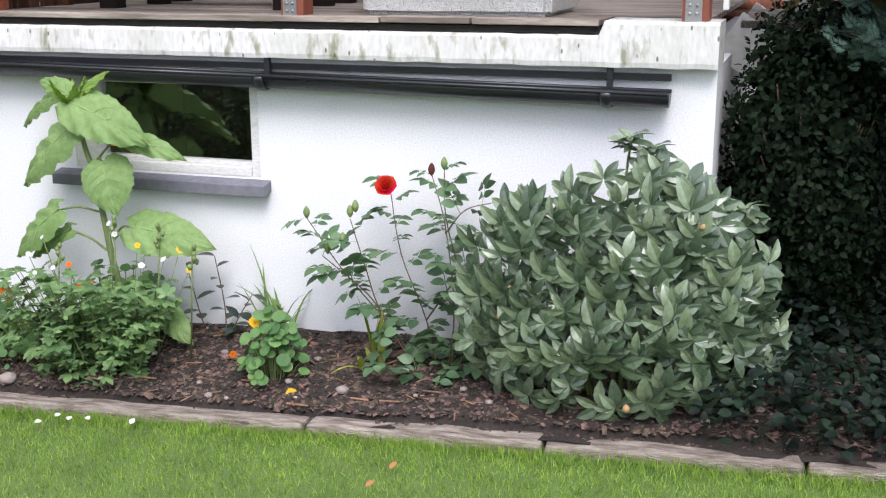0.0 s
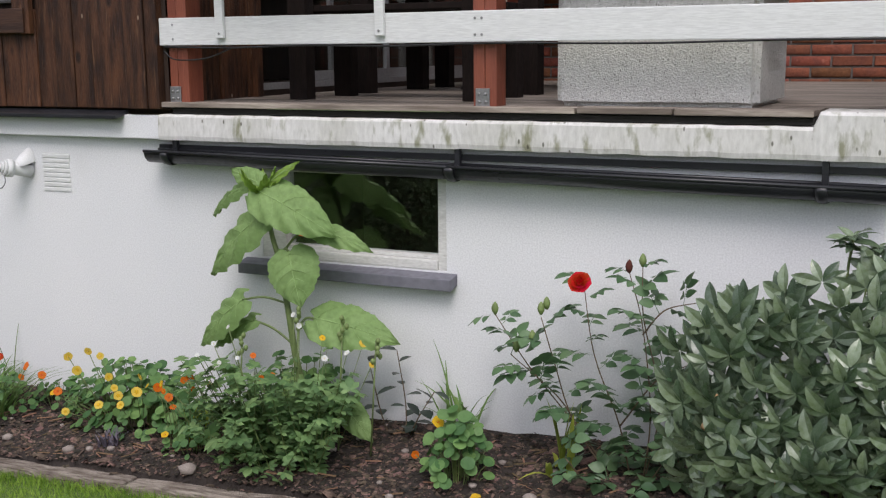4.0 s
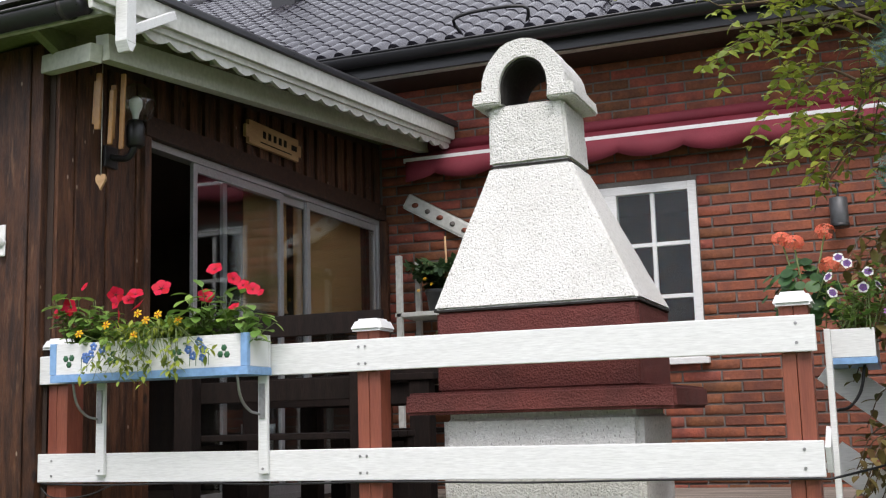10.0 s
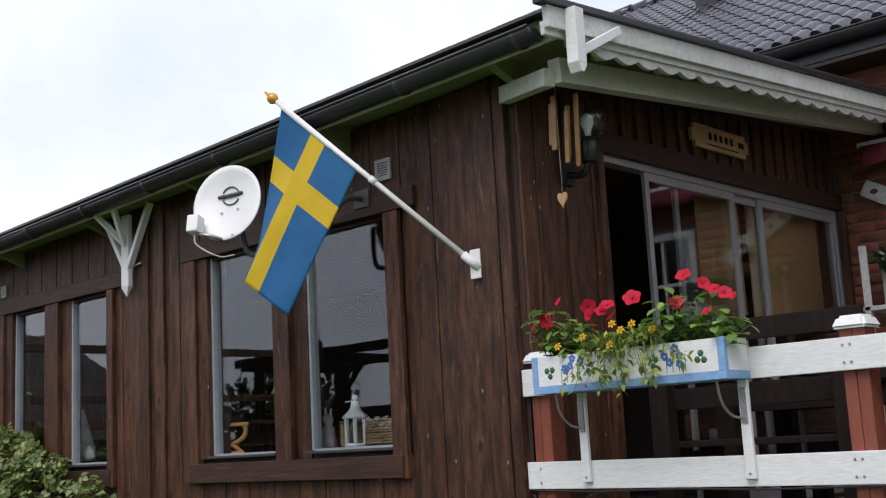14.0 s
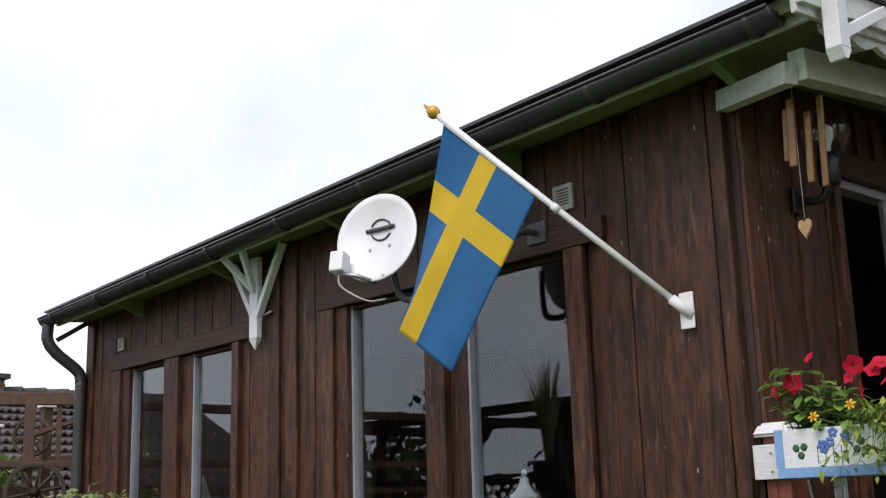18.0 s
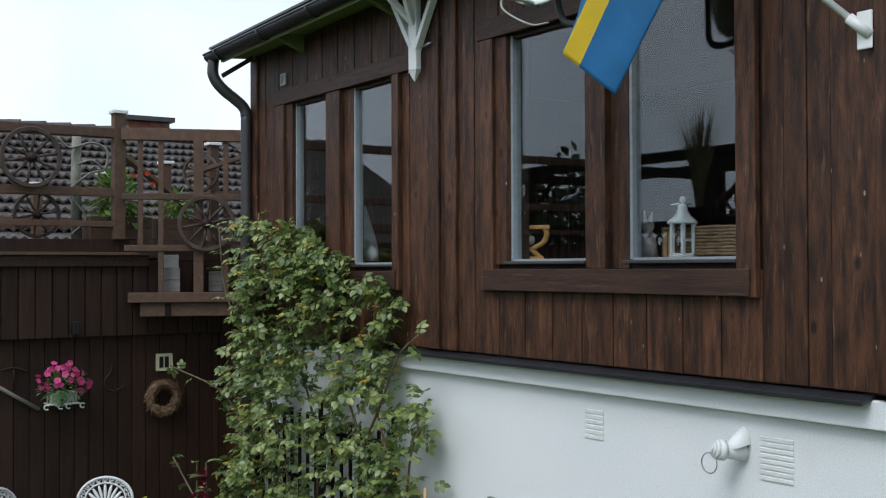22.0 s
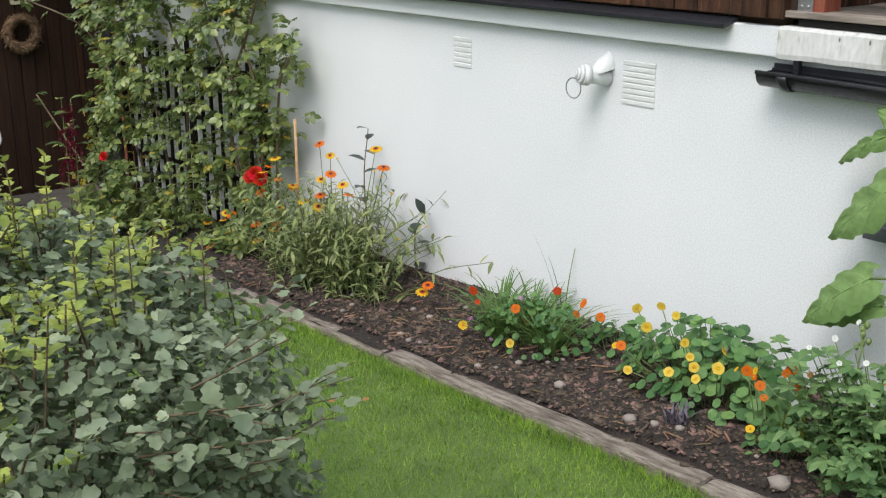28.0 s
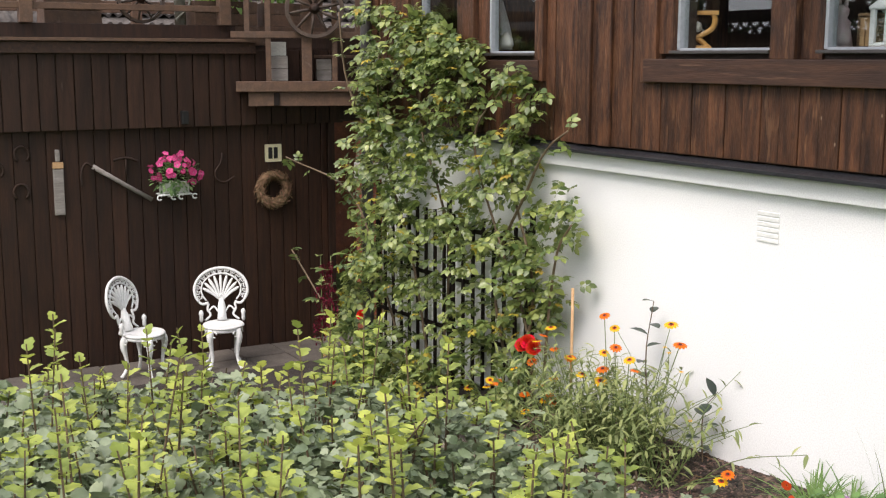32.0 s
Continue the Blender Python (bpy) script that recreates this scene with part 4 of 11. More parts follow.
front_boards()
bm = bmesh.new()
add_box(bm, XL, -3.655, -0.115, -0.02, 1.503, 1.522, 0.002)
for v in bm.verts:
    if v.co.y < -0.08:
        v.co.z -= 0.022
tagged(part("flashing", bm, M_GUTTER), "black metal flashing under the board wall", "flashing", "", "structure")
bm = bmesh.new()
add_box(bm, XL, XC + 0.08, -0.05, 0.0, 1.386, 1.50, 0.006)
tagged(part("plinth_ledge", bm, M_PLASTER), "white plastered ledge at the top of the cellar wall", "ledge", "", "structure")
M_FRAME = material("grey_white_window_frame", (0.30, 0.33, 0.36), 0.45, (0.25, 0.28, 0.31), scale=4, fine=50, bump=0.05)


def fixed_window(name, x0, x1, z0, z1, y, label):
    w = thing(name, ((x0 + x1) / 2, y, z0), label, "window", "", "structure")
    box("window_frame", x0, x0 + 0.020, y - 0.03, y + 0.03, z0, z1, M_FRAME, w, 0.003)
    box("window_frame", x1 - 0.02, x1, y - 0.03, y + 0.03, z0, z1, M_FRAME, w, 0.003)
    box("window_frame", x0 + 0.02, x1 - 0.02, y - 0.03, y + 0.03, z1 - 0.02, z1, M_BROWN_H, w, 0.003)
    box("window_sill", x0, x1, y - 0.085, y - 0.031, z0 - 0.02, z0 - 0.004, M_GUTTER2, w, 0.003)
    box("window_frame", x0 + 0.02, x1 - 0.02, y - 0.03, y + 0.03, z0 - 0.012, z0 + 0.008, M_FRAME, w, 0.003)
    box("inner_sill", x0, x1, y + 0.031, y + 0.30, z0 - 0.02, z0 + 0.006, M_WHITE_OLD_SHADE, w, 0.003)
    pane = box("pane", x0 + 0.018, x1 - 0.018, y - 0.003, y + 0.003, z0 + 0.013, z1 - 0.02, M_GLASS, w, 0)
    pane.visible_shadow = False


fixed_window("window_2", -5.99, -5.31, 2.062, 3.325, 0.0, "tall fixed annexe window with dark wooden trim")
fixed_window("window_3", -5.03, -4.31, 2.062, 3.325, 0.0, "tall fixed annexe window with dark wooden trim")
fixed_window("window_4", -8.66, -8.10, 2.052, 3.27, 0.0, "tall narrow annexe window with dark wooden trim")
fixed_window("window_5", -7.77, -7.19, 2.052, 3.27, 0.0, "tall narrow annexe window with dark wooden trim")


# ---- glazed side ----
def side_wall():
    y = -0.018
    k = 0
    while y < GW[0] - 0.02:
        b = min(y + 0.118, GW[0] - 0.01)
        box("board", XG + 0.001, XG + 0.022 + (0.008 if k % 2 else 0), y, b - 0.006, ZD, 3.86, M_BROWN, SIDE, 0.003)
        y, k = y + 0.118, k + 1
    y = GW[0]
    k = 0
    while y < YB - 0.06:
        z0 = 3.695
        box("board", XG + 0.001, XG + 0.016 + (0.02 if k % 2 else 0), y, y + 0.072, z0, 3.86 + 0.075 * y, M_BROWN, SIDE, 0.003)
        y, k = y + 0.076, k + 1
    box("beam", XG + 0.001, XG + 0.055, GW[0] - 0.04, YB - 0.01, 3.577, 3.69, M_BROWN_H, SIDE, 0.004)
    box("corner_post", XG + 0.001, XG + 0.06, GW[0] - 0.06, GW[0] - 0.005, ZD, 3.572, M_BROWN, SIDE, 0.004)
    box("corner_post", XG + 0.001, XG + 0.07, GW[1] + 0.003, YB - 0.005, ZD, 3.572, M_BROWN, SIDE, 0.004)


side_wall()


def sliding_windows():
    w = thing("window_6", (XG, 2.1, ZD), "aluminium sliding glass doors, one leaf slid open", "window", "", "structure")
    x = XG - 0.03
    box("window_frame", x - 0.03, x + 0.045, GW[0], GW[1], 3.535, 3.575, M_ALU, w, 0.002)
    box("window_frame", x - 0.03, x + 0.045, GW[0], GW[1], ZD + 0.031, ZD + 0.065, M_ALU, w, 0.002)
    box("window_frame", x - 0.03, x + 0.045, GW[1] - 0.035, GW[1], ZD + 0.066, 3.535, M_ALU, w, 0.002)
    for a, b, off in ((1.12, 2.14, 0.025), (1.47, 2.52, -0.002), (2.46, 3.565, 0.025)):
        leaf = thing("sash", (x, a, ZD + 0.07))
        leaf.parent, leaf.matrix_parent_inverse = w, Matrix.Translation(w.location).inverted()
        wide = 0.042
        for p, q, r, s in ((a, a + wide, ZD + 0.066, 3.533), (b - wide, b, ZD + 0.066, 3.533), (a + wide, b - wide, ZD + 0.066, ZD + 0.12), (a + wide, b - wide, 3.485, 3.533)):
            o = box("sash_bar", x + off - 0.012, x + off + 0.012, p, q, r, s, M_ALU, None, 0.002)
            o.parent, o.matrix_parent_inverse = w, Matrix.Translation(w.location).inverted()
        bpy.data.objects.remove(leaf)
        g = box("pane", x + off - 0.003, x + off + 0.003, a + wide, b - wide, ZD + 0.12, 3.485, M_GLASS, w, 0)
        g.visible_shadow = False
    tube("handle", [(XG + 0.05, GW[0] - 0.03, 2.75), (XG + 0.05, GW[0] - 0.03, 3.33)], 0.010, M_BLACK, w, 8)


sliding_windows()
M_BAMBOO = material("bamboo_blind", (0.62, 0.36, 0.15), 0.7, (0.48, 0.27, 0.10), scale=4, fine=30, bump=0.6, stretch=(1, 1, 26))
for k, (a, b, z) in enumerate(((2.50, 3.55, 2.72), (1.86, 2.40, 2.80))):
    blind = thing("bamboo_blind", (XG - 0.12, (a + b) / 2, z), "yellow-brown bamboo roller blind behind the glass", "blind", "bamboo blinds")
    bm = bmesh.new()
    zz = z
    while zz < 3.52:
        add_box(bm, XG - 0.125, XG - 0.119, a, b, zz, zz + 0.011)
        zz += 0.013
    part("slats", bm, M_BAMBOO, blind)
    tube("head_rod", [(XG - 0.122, a, 3.545), (XG - 0.122, b, 3.545)], 0.018, M_BAMBOO, blind, 8)
    for y in (a + 0.03, b - 0.06):
        box("bracket", XG - 0.13, XG - 0.004, y, y + 0.03, 3.565, 3.58, M_STEEL, blind, 0.001)
    tube("bottom_rod", [(XG - 0.122, a, z - 0.012), (XG - 0.122, b, z - 0.012)], 0.012, M_BAMBOO, blind, 8)

# ---- eaves, verge and brackets ----
def eaves():
    v = thing("verge", (-2.7, 1.7, 3.9), "white painted verge boards with a scalloped lower edge", "verge boards", "", "structure")
    slope = lambda y: 4.0 + 0.075 * y
    a, b = (-2.75, -0.55, slope(-0.55) - 0.085), (-2.75, 3.60, slope(3.60) - 0.085)
    # greyed white puts the shade on these boards into their colour
    beam("fascia", a, b, 0.028, 0.10, M_WHITE_OLD_SHADE, v, up=(0, 0, 1))
    beam("fascia", (-2.77, -0.55, slope(-0.55) - 0.135), (-2.77, 3.60, slope(3.6) - 0.135), 0.022, 0.06, M_WHITE_OLD_SHADE, v)
    beam("cover_strip", (-2.745, -0.60, slope(-0.60) - 0.018), (-2.745, 3.62, slope(3.62) - 0.018), 0.06, 0.03, M_GUTTER, v)
    bm = bmesh.new()
    n = 168
    top, low = [], []
    for side in (-0.011, 0.011):
        t, l = [], []
        for k in range(n + 1):
            y = -0.36 + (3.58 + 0.36) * k / n
            t.append(bm.verts.new((-2.785 + side, y, slope(y) - 0.16)))
            l.append(bm.verts.new((-2.785 + side, y, slope(y) - 0.185 - 0.028 * abs(math.sin(math.pi * k / 8)))))
        top.append(t), low.append(l)
    for k in range(n):
        bm.faces.new((top[0][k], top[0][k + 1], low[0][k + 1], low[0][k]))
        bm.faces.new((top[1][k + 1], top[1][k], low[1][k], low[1][k + 1]))
        bm.faces.new((low[0][k], low[0][k + 1], low[1][k + 1], low[1][k]))
    part("scalloped_board", bm, M_WHITE_OLD_SHADE, v)
    beam("inner_beam", (-2.98, -0.20, 3.755), (-2.98, 3.60, 4.12), 0.07, 0.12, M_SOFFIT, v)
    for k in range(7):
        y = 0.05 + k * 0.55
        box("rafter_end", -2.94, -2.79, y, y + 0.05, slope(y) - 0.15, slope(y) - 0.09, M_SOFFIT, v, 0.003)
    # corner ornament
    o = thing("corner_bracket", (-2.62, -0.40, 3.6), "white painted wooden corner bracket under the eave", "bracket", "eave brackets")
    box("upright", -2.735, -2.675, -0.43, -0.365, 3.675, 3.93, M_WHITE, o, 0.004)
    bm = bmesh.new()
    add_box(bm, -2.735, -2.675, -0.43, -0.365, 3.635, 3.674)
    for q in bm.verts:
        if q.co.z < 3.65:
            q.co.y = -0.40 + (q.co.y + 0.40) * 0.3
    part("point", bm, M_WHITE, o)
    beam("strut", (-2.705, -0.375, 3.735), (-2.705, -0.06, 3.905), 0.04, 0.04, M_WHITE, o)
    beam("lower_arm", (-3.42, -0.05, 3.775), (-2.99, -0.23, 3.722), 0.06, 0.085, M_SOFFIT, o)
    # front eave
    e = thing("eave_front", (-6, -0.3, 3.8), "pale green-grey painted soffit boards and rafter tails", "eave", "", "structure")
    beam("fascia", (XL - 0.05, -0.295, 3.735), (-2.79, -0.295, 3.935), 0.024, 0.13, M_WHITE_OLD_SHADE, e)
    for k in range(5):
        x = XL + 0.85 + k * 1.3
        z = 3.70 + 0.18 * (x - XL + 0.2) / 6.7
        bm = bmesh.new()
        vs = [bm.verts.new(p) for p in ((x, -0.02, z - 0.11), (x, -0.28, z - 0.01), (x, -0.30, z + 0.05), (x, -0.02, z + 0.05), (x + 0.05, -0.02, z - 0.11), (x + 0.05, -0.28, z - 0.01), (x + 0.05, -0.30, z + 0.05), (x + 0.05, -0.02, z + 0.05))]
        for f in ((0, 1, 2, 3), (7, 6, 5, 4), (0, 4, 5, 1), (1, 5, 6, 2), (2, 6, 7, 3), (3, 7, 4, 0)):
            bm.faces.new([vs[i] for i in f])
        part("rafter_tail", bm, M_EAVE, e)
    # roof sheet edge
    r = thing("roof_edge", (-6, -0.5, 3.95), "dark roof covering of the annexe", "roof", "", "structure")
    bm = bmesh.new()
    vs = [bm.verts.new(p) for p in ((XL - 0.12, -0.38, 3.775), (-2.74, -0.42, 3.965), (-2.74, YB, 4.28), (XL - 0.12, YB, 4.09), (XL - 0.12, -0.38, 3.791), (-2.74, -0.42, 3.981), (-2.74, YB, 4.296), (XL - 0.12, YB, 4.106))]
    for f in ((3, 2, 1, 0), (4, 5, 6, 7), (0, 1, 5, 4), (1, 2, 6, 5), (2, 3, 7, 6), (3, 0, 4, 7)):
        bm.faces.new([vs[i] for i in f])
    part("sheet", bm, M_GUTTER2, r)
    g = thing("eave_gutter", (-6, -0.52, 3.8), "long dark grey gutter with a swan-neck downpipe", "gutter")
    half_gutter("channel", (XL - 0.12, -0.365, 3.725), (-2.94, -0.375, 3.912), 0.062, M_GUTTER, g)
    for k in range(9):
        x = XL + 0.1 + k * 0.78
        z = 3.725 + 0.187 * (x - XL + 0.12) / 6.56
        bm = bmesh.new()
        pts = [(x, -0.368 + 0.066 * math.cos(t), z + 0.066 * math.sin(t)) for t in np.linspace(math.pi, 2 * math.pi, 10)]
        add_tube(bm, pts, 0.005, 6)
        for q in bm.verts:
            q.co.x = x + (q.co.x - x) * 3.2
        part("bracket", bm, M_GUTTER2, g)
    tube("downpipe", curve_points([(XL - 0.06, -0.365, 3.68), (XL - 0.06, -0.365, 3.56), (XL - 0.04, -0.30, 3.46), (XL - 0.01, -0.14, 3.33), (XL, -0.11, 3.24), (XL, -0.11, 3.10), (XL, -0.11, 1.5), (XL, -0.11, -0.35)], 6), 0.045, M_GUTTER2, g, 12)
    beam("stay", (XL - 0.04, -0.30, 3.56), (XL + 0.02, -0.06, 3.72), 0.035, 0.035, M_BROWN_H, g)


eaves()


def y_bracket(x, z):
    o = thing("eave_bracket", (x, -0.1, z), "white painted branching wooden eave bracket", "bracket", "eave brackets")
    bm = bmesh.new()
    add_box(bm, x - 0.045, x + 0.045, -0.125, -0.087, z + 0.05, z + 0.56)
    bmesh.ops.bevel(bm, geom=list(bm.edges), offset=0.004, segments=1, affect="EDGES")
    vs = [bm.verts.new(p) for p in ((x - 0.045, -0.125, z + 0.05), (x + 0.045, -0.125, z + 0.05), (x + 0.045, -0.087, z + 0.05), (x - 0.045, -0.087, z + 0.05), (x, -0.106, z - 0.02))]
    for a, b in ((0, 1), (1, 2), (2, 3), (3, 0)):
        bm.faces.new((vs[b], vs[a], vs[4]))
    part("upright", bm, M_WHITE, o)
    beam("arm", (x - 0.02, -0.105, z + 0.20), (x - 0.27, -0.105, z + 0.56), 0.035, 0.045, M_WHITE, o, up=(0, 1, 0))
    beam("arm", (x + 0.02, -0.105, z + 0.17), (x + 0.30, -0.105, z + 0.60), 0.035, 0.045, M_WHITE, o, up=(0, 1, 0))
    beam("arm", (x - 0.01, -0.125, z + 0.36), (x - 0.10, -0.30, z + 0.57), 0.035, 0.035, M_WHITE, o, up=(1, 0, 0))
    beam("arm", (x + 0.01, -0.125, z + 0.34), (x + 0.13, -0.30, z + 0.60), 0.035, 0.035, M_WHITE, o, up=(1, 0, 0))
    beam("peg", (x + 0.05, -0.09, z + 0.19), (x + 0.16, -0.09, z + 0.20), 0.012, 0.012, M_STEEL, o)


y_bracket(-6.87, 3.20)

# ---- fittings on the front ----
M_PALE = material("pale_grey_plastic", (0.50, 0.49, 0.46), 0.5, bump=0.05)


def grille(name, x0, x1, z0, z1, y, n, mat, label, frame_w=0.0):
    g = thing(name, ((x0 + x1) / 2, y, z0), label, "vent")
    if frame_w:
        for a, b, c, d in ((x0, x0 + frame_w, z0, z1), (x1 - frame_w, x1, z0, z1), (x0 + frame_w, x1 - frame_w, z0, z0 + frame_w), (x0 + frame_w, x1 - frame_w, z1 - frame_w, z1)):
            box("frame", a, b, y - 0.015, y, c, d, mat, g, 0.002)
        box("backing", x0 + frame_w, x1 - frame_w, y - 0.003, y - 0.001, z0 + frame_w, z1 - frame_w, M_BLACK, g, 0)
    else:
        box("backing", x0, x1, y - 0.004, y, z0, z1, mat, g, 0.001)
    step = (z1 - z0 - 2 * frame_w) / n
    for k in range(n):
        z = z0 + frame_w + k * step
        bm = bmesh.new()
        add_box(bm, x0 + frame_w, x1 - frame_w, y - 0.009, y - 0.004, z + step * 0.12, z + step * 0.72, 0)
        for v in bm.verts:
            if v.co.y < y - 0.007:
                v.co.z -= step * 0.15
        part("slat", bm, mat, g)
    return g


grille("wall_vent", -4.368, -4.250, 3.51, 3.632, -0.053, 6, M_PALE, "pale square louvred vent on the board wall", 0.02)
grille("wall_vent", -8.85, -8.765, 3.42, 3.515, -0.053, 4, M_PALE, "small pale louvred vent on the board wall", 0.018)
grille("cellar_vent", -5.40, -5.262, 1.145, 1.30, 0.0035, 6, M_WHITE, "white painted louvred vent in the cellar wall")
grille("cellar_vent", -4.252, -4.072, 1.102, 1.297, 0.0035, 8, M_WHITE, "white painted louvred vent in the cellar wall")


def fill_pipe():
    p = thing("filler_pipe", (-4.45, -0.05, 1.2), "white painted filler pipe with a capped end", "pipe")
    M_GLOSSW = M_WHITE
    a, c = Vector((-4.345, -0.002, 1.20)), Vector((-4.375, -0.12, 1.222))
    d = (c - a).normalized()
    tube("stub", [a, a.lerp(c, 0.5), c], [0.036, 0.034, 0.034], M_GLOSSW, p, 16)
    bm = bmesh.new()
    e = (d + Vector((-0.25, -0.2, 0.0))).normalized()
    for r, l0, l1 in ((0.046, -0.02, 0.012), (0.040, 0.013, 0.026), (0.026, 0.027, 0.036), (0.014, 0.037, 0.044)):
        add_tube(bm, [c + e * l0, c + e * l1], r, 18)
    part("screw_cap", bm, M_GLOSSW, p)
    bm = bmesh.new()
    rows = []
    for y, r, z in ((-0.002, 0.040, 0.045), (-0.04, 0.042, 0.040), (-0.085, 0.030, 0.030)):
        rows.append([bm.verts.new((a.x + r * math.cos(t), y, a.z + z + (0.075 - 0.55 * abs(y)) * math.sin(t))) for t in np.linspace(0, math.pi, 11)])
    for q, w in zip(rows, rows[1:]):
        for k in range(10):
            bm.faces.new((q[k], q[k + 1], w[k + 1], w[k]))
    bm.faces.new(rows[-1])
    part("hood", bm, M_GLOSSW, p, "", True)
    pts = [c + d * 0.03 + Vector((-0.01 + 0.045 * math.sin(t), -0.02, -0.06 + 0.045 * math.cos(t))) for t in np.linspace(0, 2 * math.pi, 18)]
    tube("chain", pts, 0.003, M_STEEL, p, 5)


fill_pipe()

# ---- satellite dish ----
def dish():
    d = thing("satellite_dish", (-5.28, -0.4, 3.3), "white satellite dish with a plain grey round emblem", "satellite dish")
    face = Vector((0.42, -0.88, 0.20)).normalized()
    c = Vector((-5.02, -0.57, 3.44))
    side = face.cross(Vector((0, 0, 1))).normalized()
    up = side.cross(face)
    side = -side
    bm = bmesh.new()
    rings = []
    for r in np.linspace(0.02, 1, 9):
        rings.append([bm.verts.new(c + side * 0.205 * r * math.cos(a) + up * 0.222 * r * math.sin(a) + face * (0.05 * r * r)) for a in np.linspace(0, math.tau, 40, endpoint=False)])
    rings.append([bm.verts.new(c + side * 0.211 * math.cos(a) + up * 0.228 * math.sin(a) + face * 0.044) for a in np.linspace(0, math.tau, 40, endpoint=False)])
    for r in np.linspace(1, 0.05, 7):
        rings.append([bm.verts.new(c + side * 0.205 * r * math.cos(a) + up * 0.222 * r * math.sin(a) + face * (0.05 * r * r - 0.006)) for a in np.linspace(0, math.tau, 40, endpoint=False)])
    for p, q in zip(rings, rings[1:]):
        for k in range(40):
            bm.faces.new((p[k], p[(k + 1) % 40], q[(k + 1) % 40], q[k]))
    bm.faces.new(rings[0])
    bmesh.ops.recalc_face_normals(bm, faces=bm.faces)
    part("reflector", bm, M_DISH, d, "", True)
    on = lambda a, b: c + side * a + up * b + face * (0.05 * ((a / 0.205) ** 2 + (b / 0.222) ** 2) + 0.003)
    # emblem: a ring broken by a plain bar
    bm = bmesh.new()
    for s0, s1 in ((0.35, 2.75), (3.5, 5.9)):
        pts = [on(0.052 * math.cos(t), 0.055 + 0.052 * math.sin(t)) for t in np.linspace(s0, s1, 16)]
        add_tube(bm, pts, 0.005, 5)
    add_tube(bm, [on(-0.075, 0.050), on(0.075, 0.066)], 0.010, 6)
    part("emblem", bm, M_DGREY, d, "grey printed emblem")
    for a, b in ((-0.05, -0.045), (0.05, -0.03), (-0.05, -0.21), (0.05, -0.20)):
        o = bmesh.new()
        add_tube(o, [on(a, b), on(a, b) + face * 0.004], 0.008, 8)
        part("bolt", o, M_STEEL, d)
    lnb = Vector((-5.105, -0.75, 3.325))
    tube("feed_arm", [c - up * 0.22 + face * 0.02, c - up * 0.215 + face * 0.10 - side * 0.05, lnb - up * 0.05], 0.011, M_STEEL, d, 8)
    bm = bmesh.new()
    m = Matrix((side, face, up)).transposed().to_4x4()
    m.translation = lnb
    add_box(bm, -0.035, 0.035, -0.04, 0.04, -0.05, 0.05, 0.01, m)
    part("receiver_head", bm, M_DISH, d, "white receiver head")
    tube("cable", curve_points([lnb - up * 0.05, lnb - up * 0.12 + side * 0.02, c - up * 0.32 - side * 0.02 + face * 0.05, c - up * 0.30 + side * 0.05], 6), 0.005, M_PALE, d, 6)
    tube("mast_arm", curve_points([(-5.02, -0.52, 3.42), (-5.0, -0.50, 3.24), (-4.97, -0.49, 3.17), (-4.90, -0.47, 3.145), (-4.80, -0.45, 3.145), (-4.58, -0.38, 3.18), (-4.50, -0.32, 3.23), (-4.46, -0.30, 3.33), (-4.46, -0.20, 3.42), (-4.46, -0.06, 3.43)], 6), 0.017, M_DGREY, d, 10)
    box("wall_plate", -4.52, -4.40, -0.095, -0.085, 3.38, 3.48, M_DGREY, d, 0.002)


M_DISH = material("white_enamel", (0.74, 0.75, 0.74), 0.4, (0.73, 0.74, 0.73), scale=3, fine=4, bump=0.02)
M_DGREY = material("dark_grey_metal", (0.07, 0.075, 0.08), 0.45, scale=8, fine=50, bump=0.05)
dish()


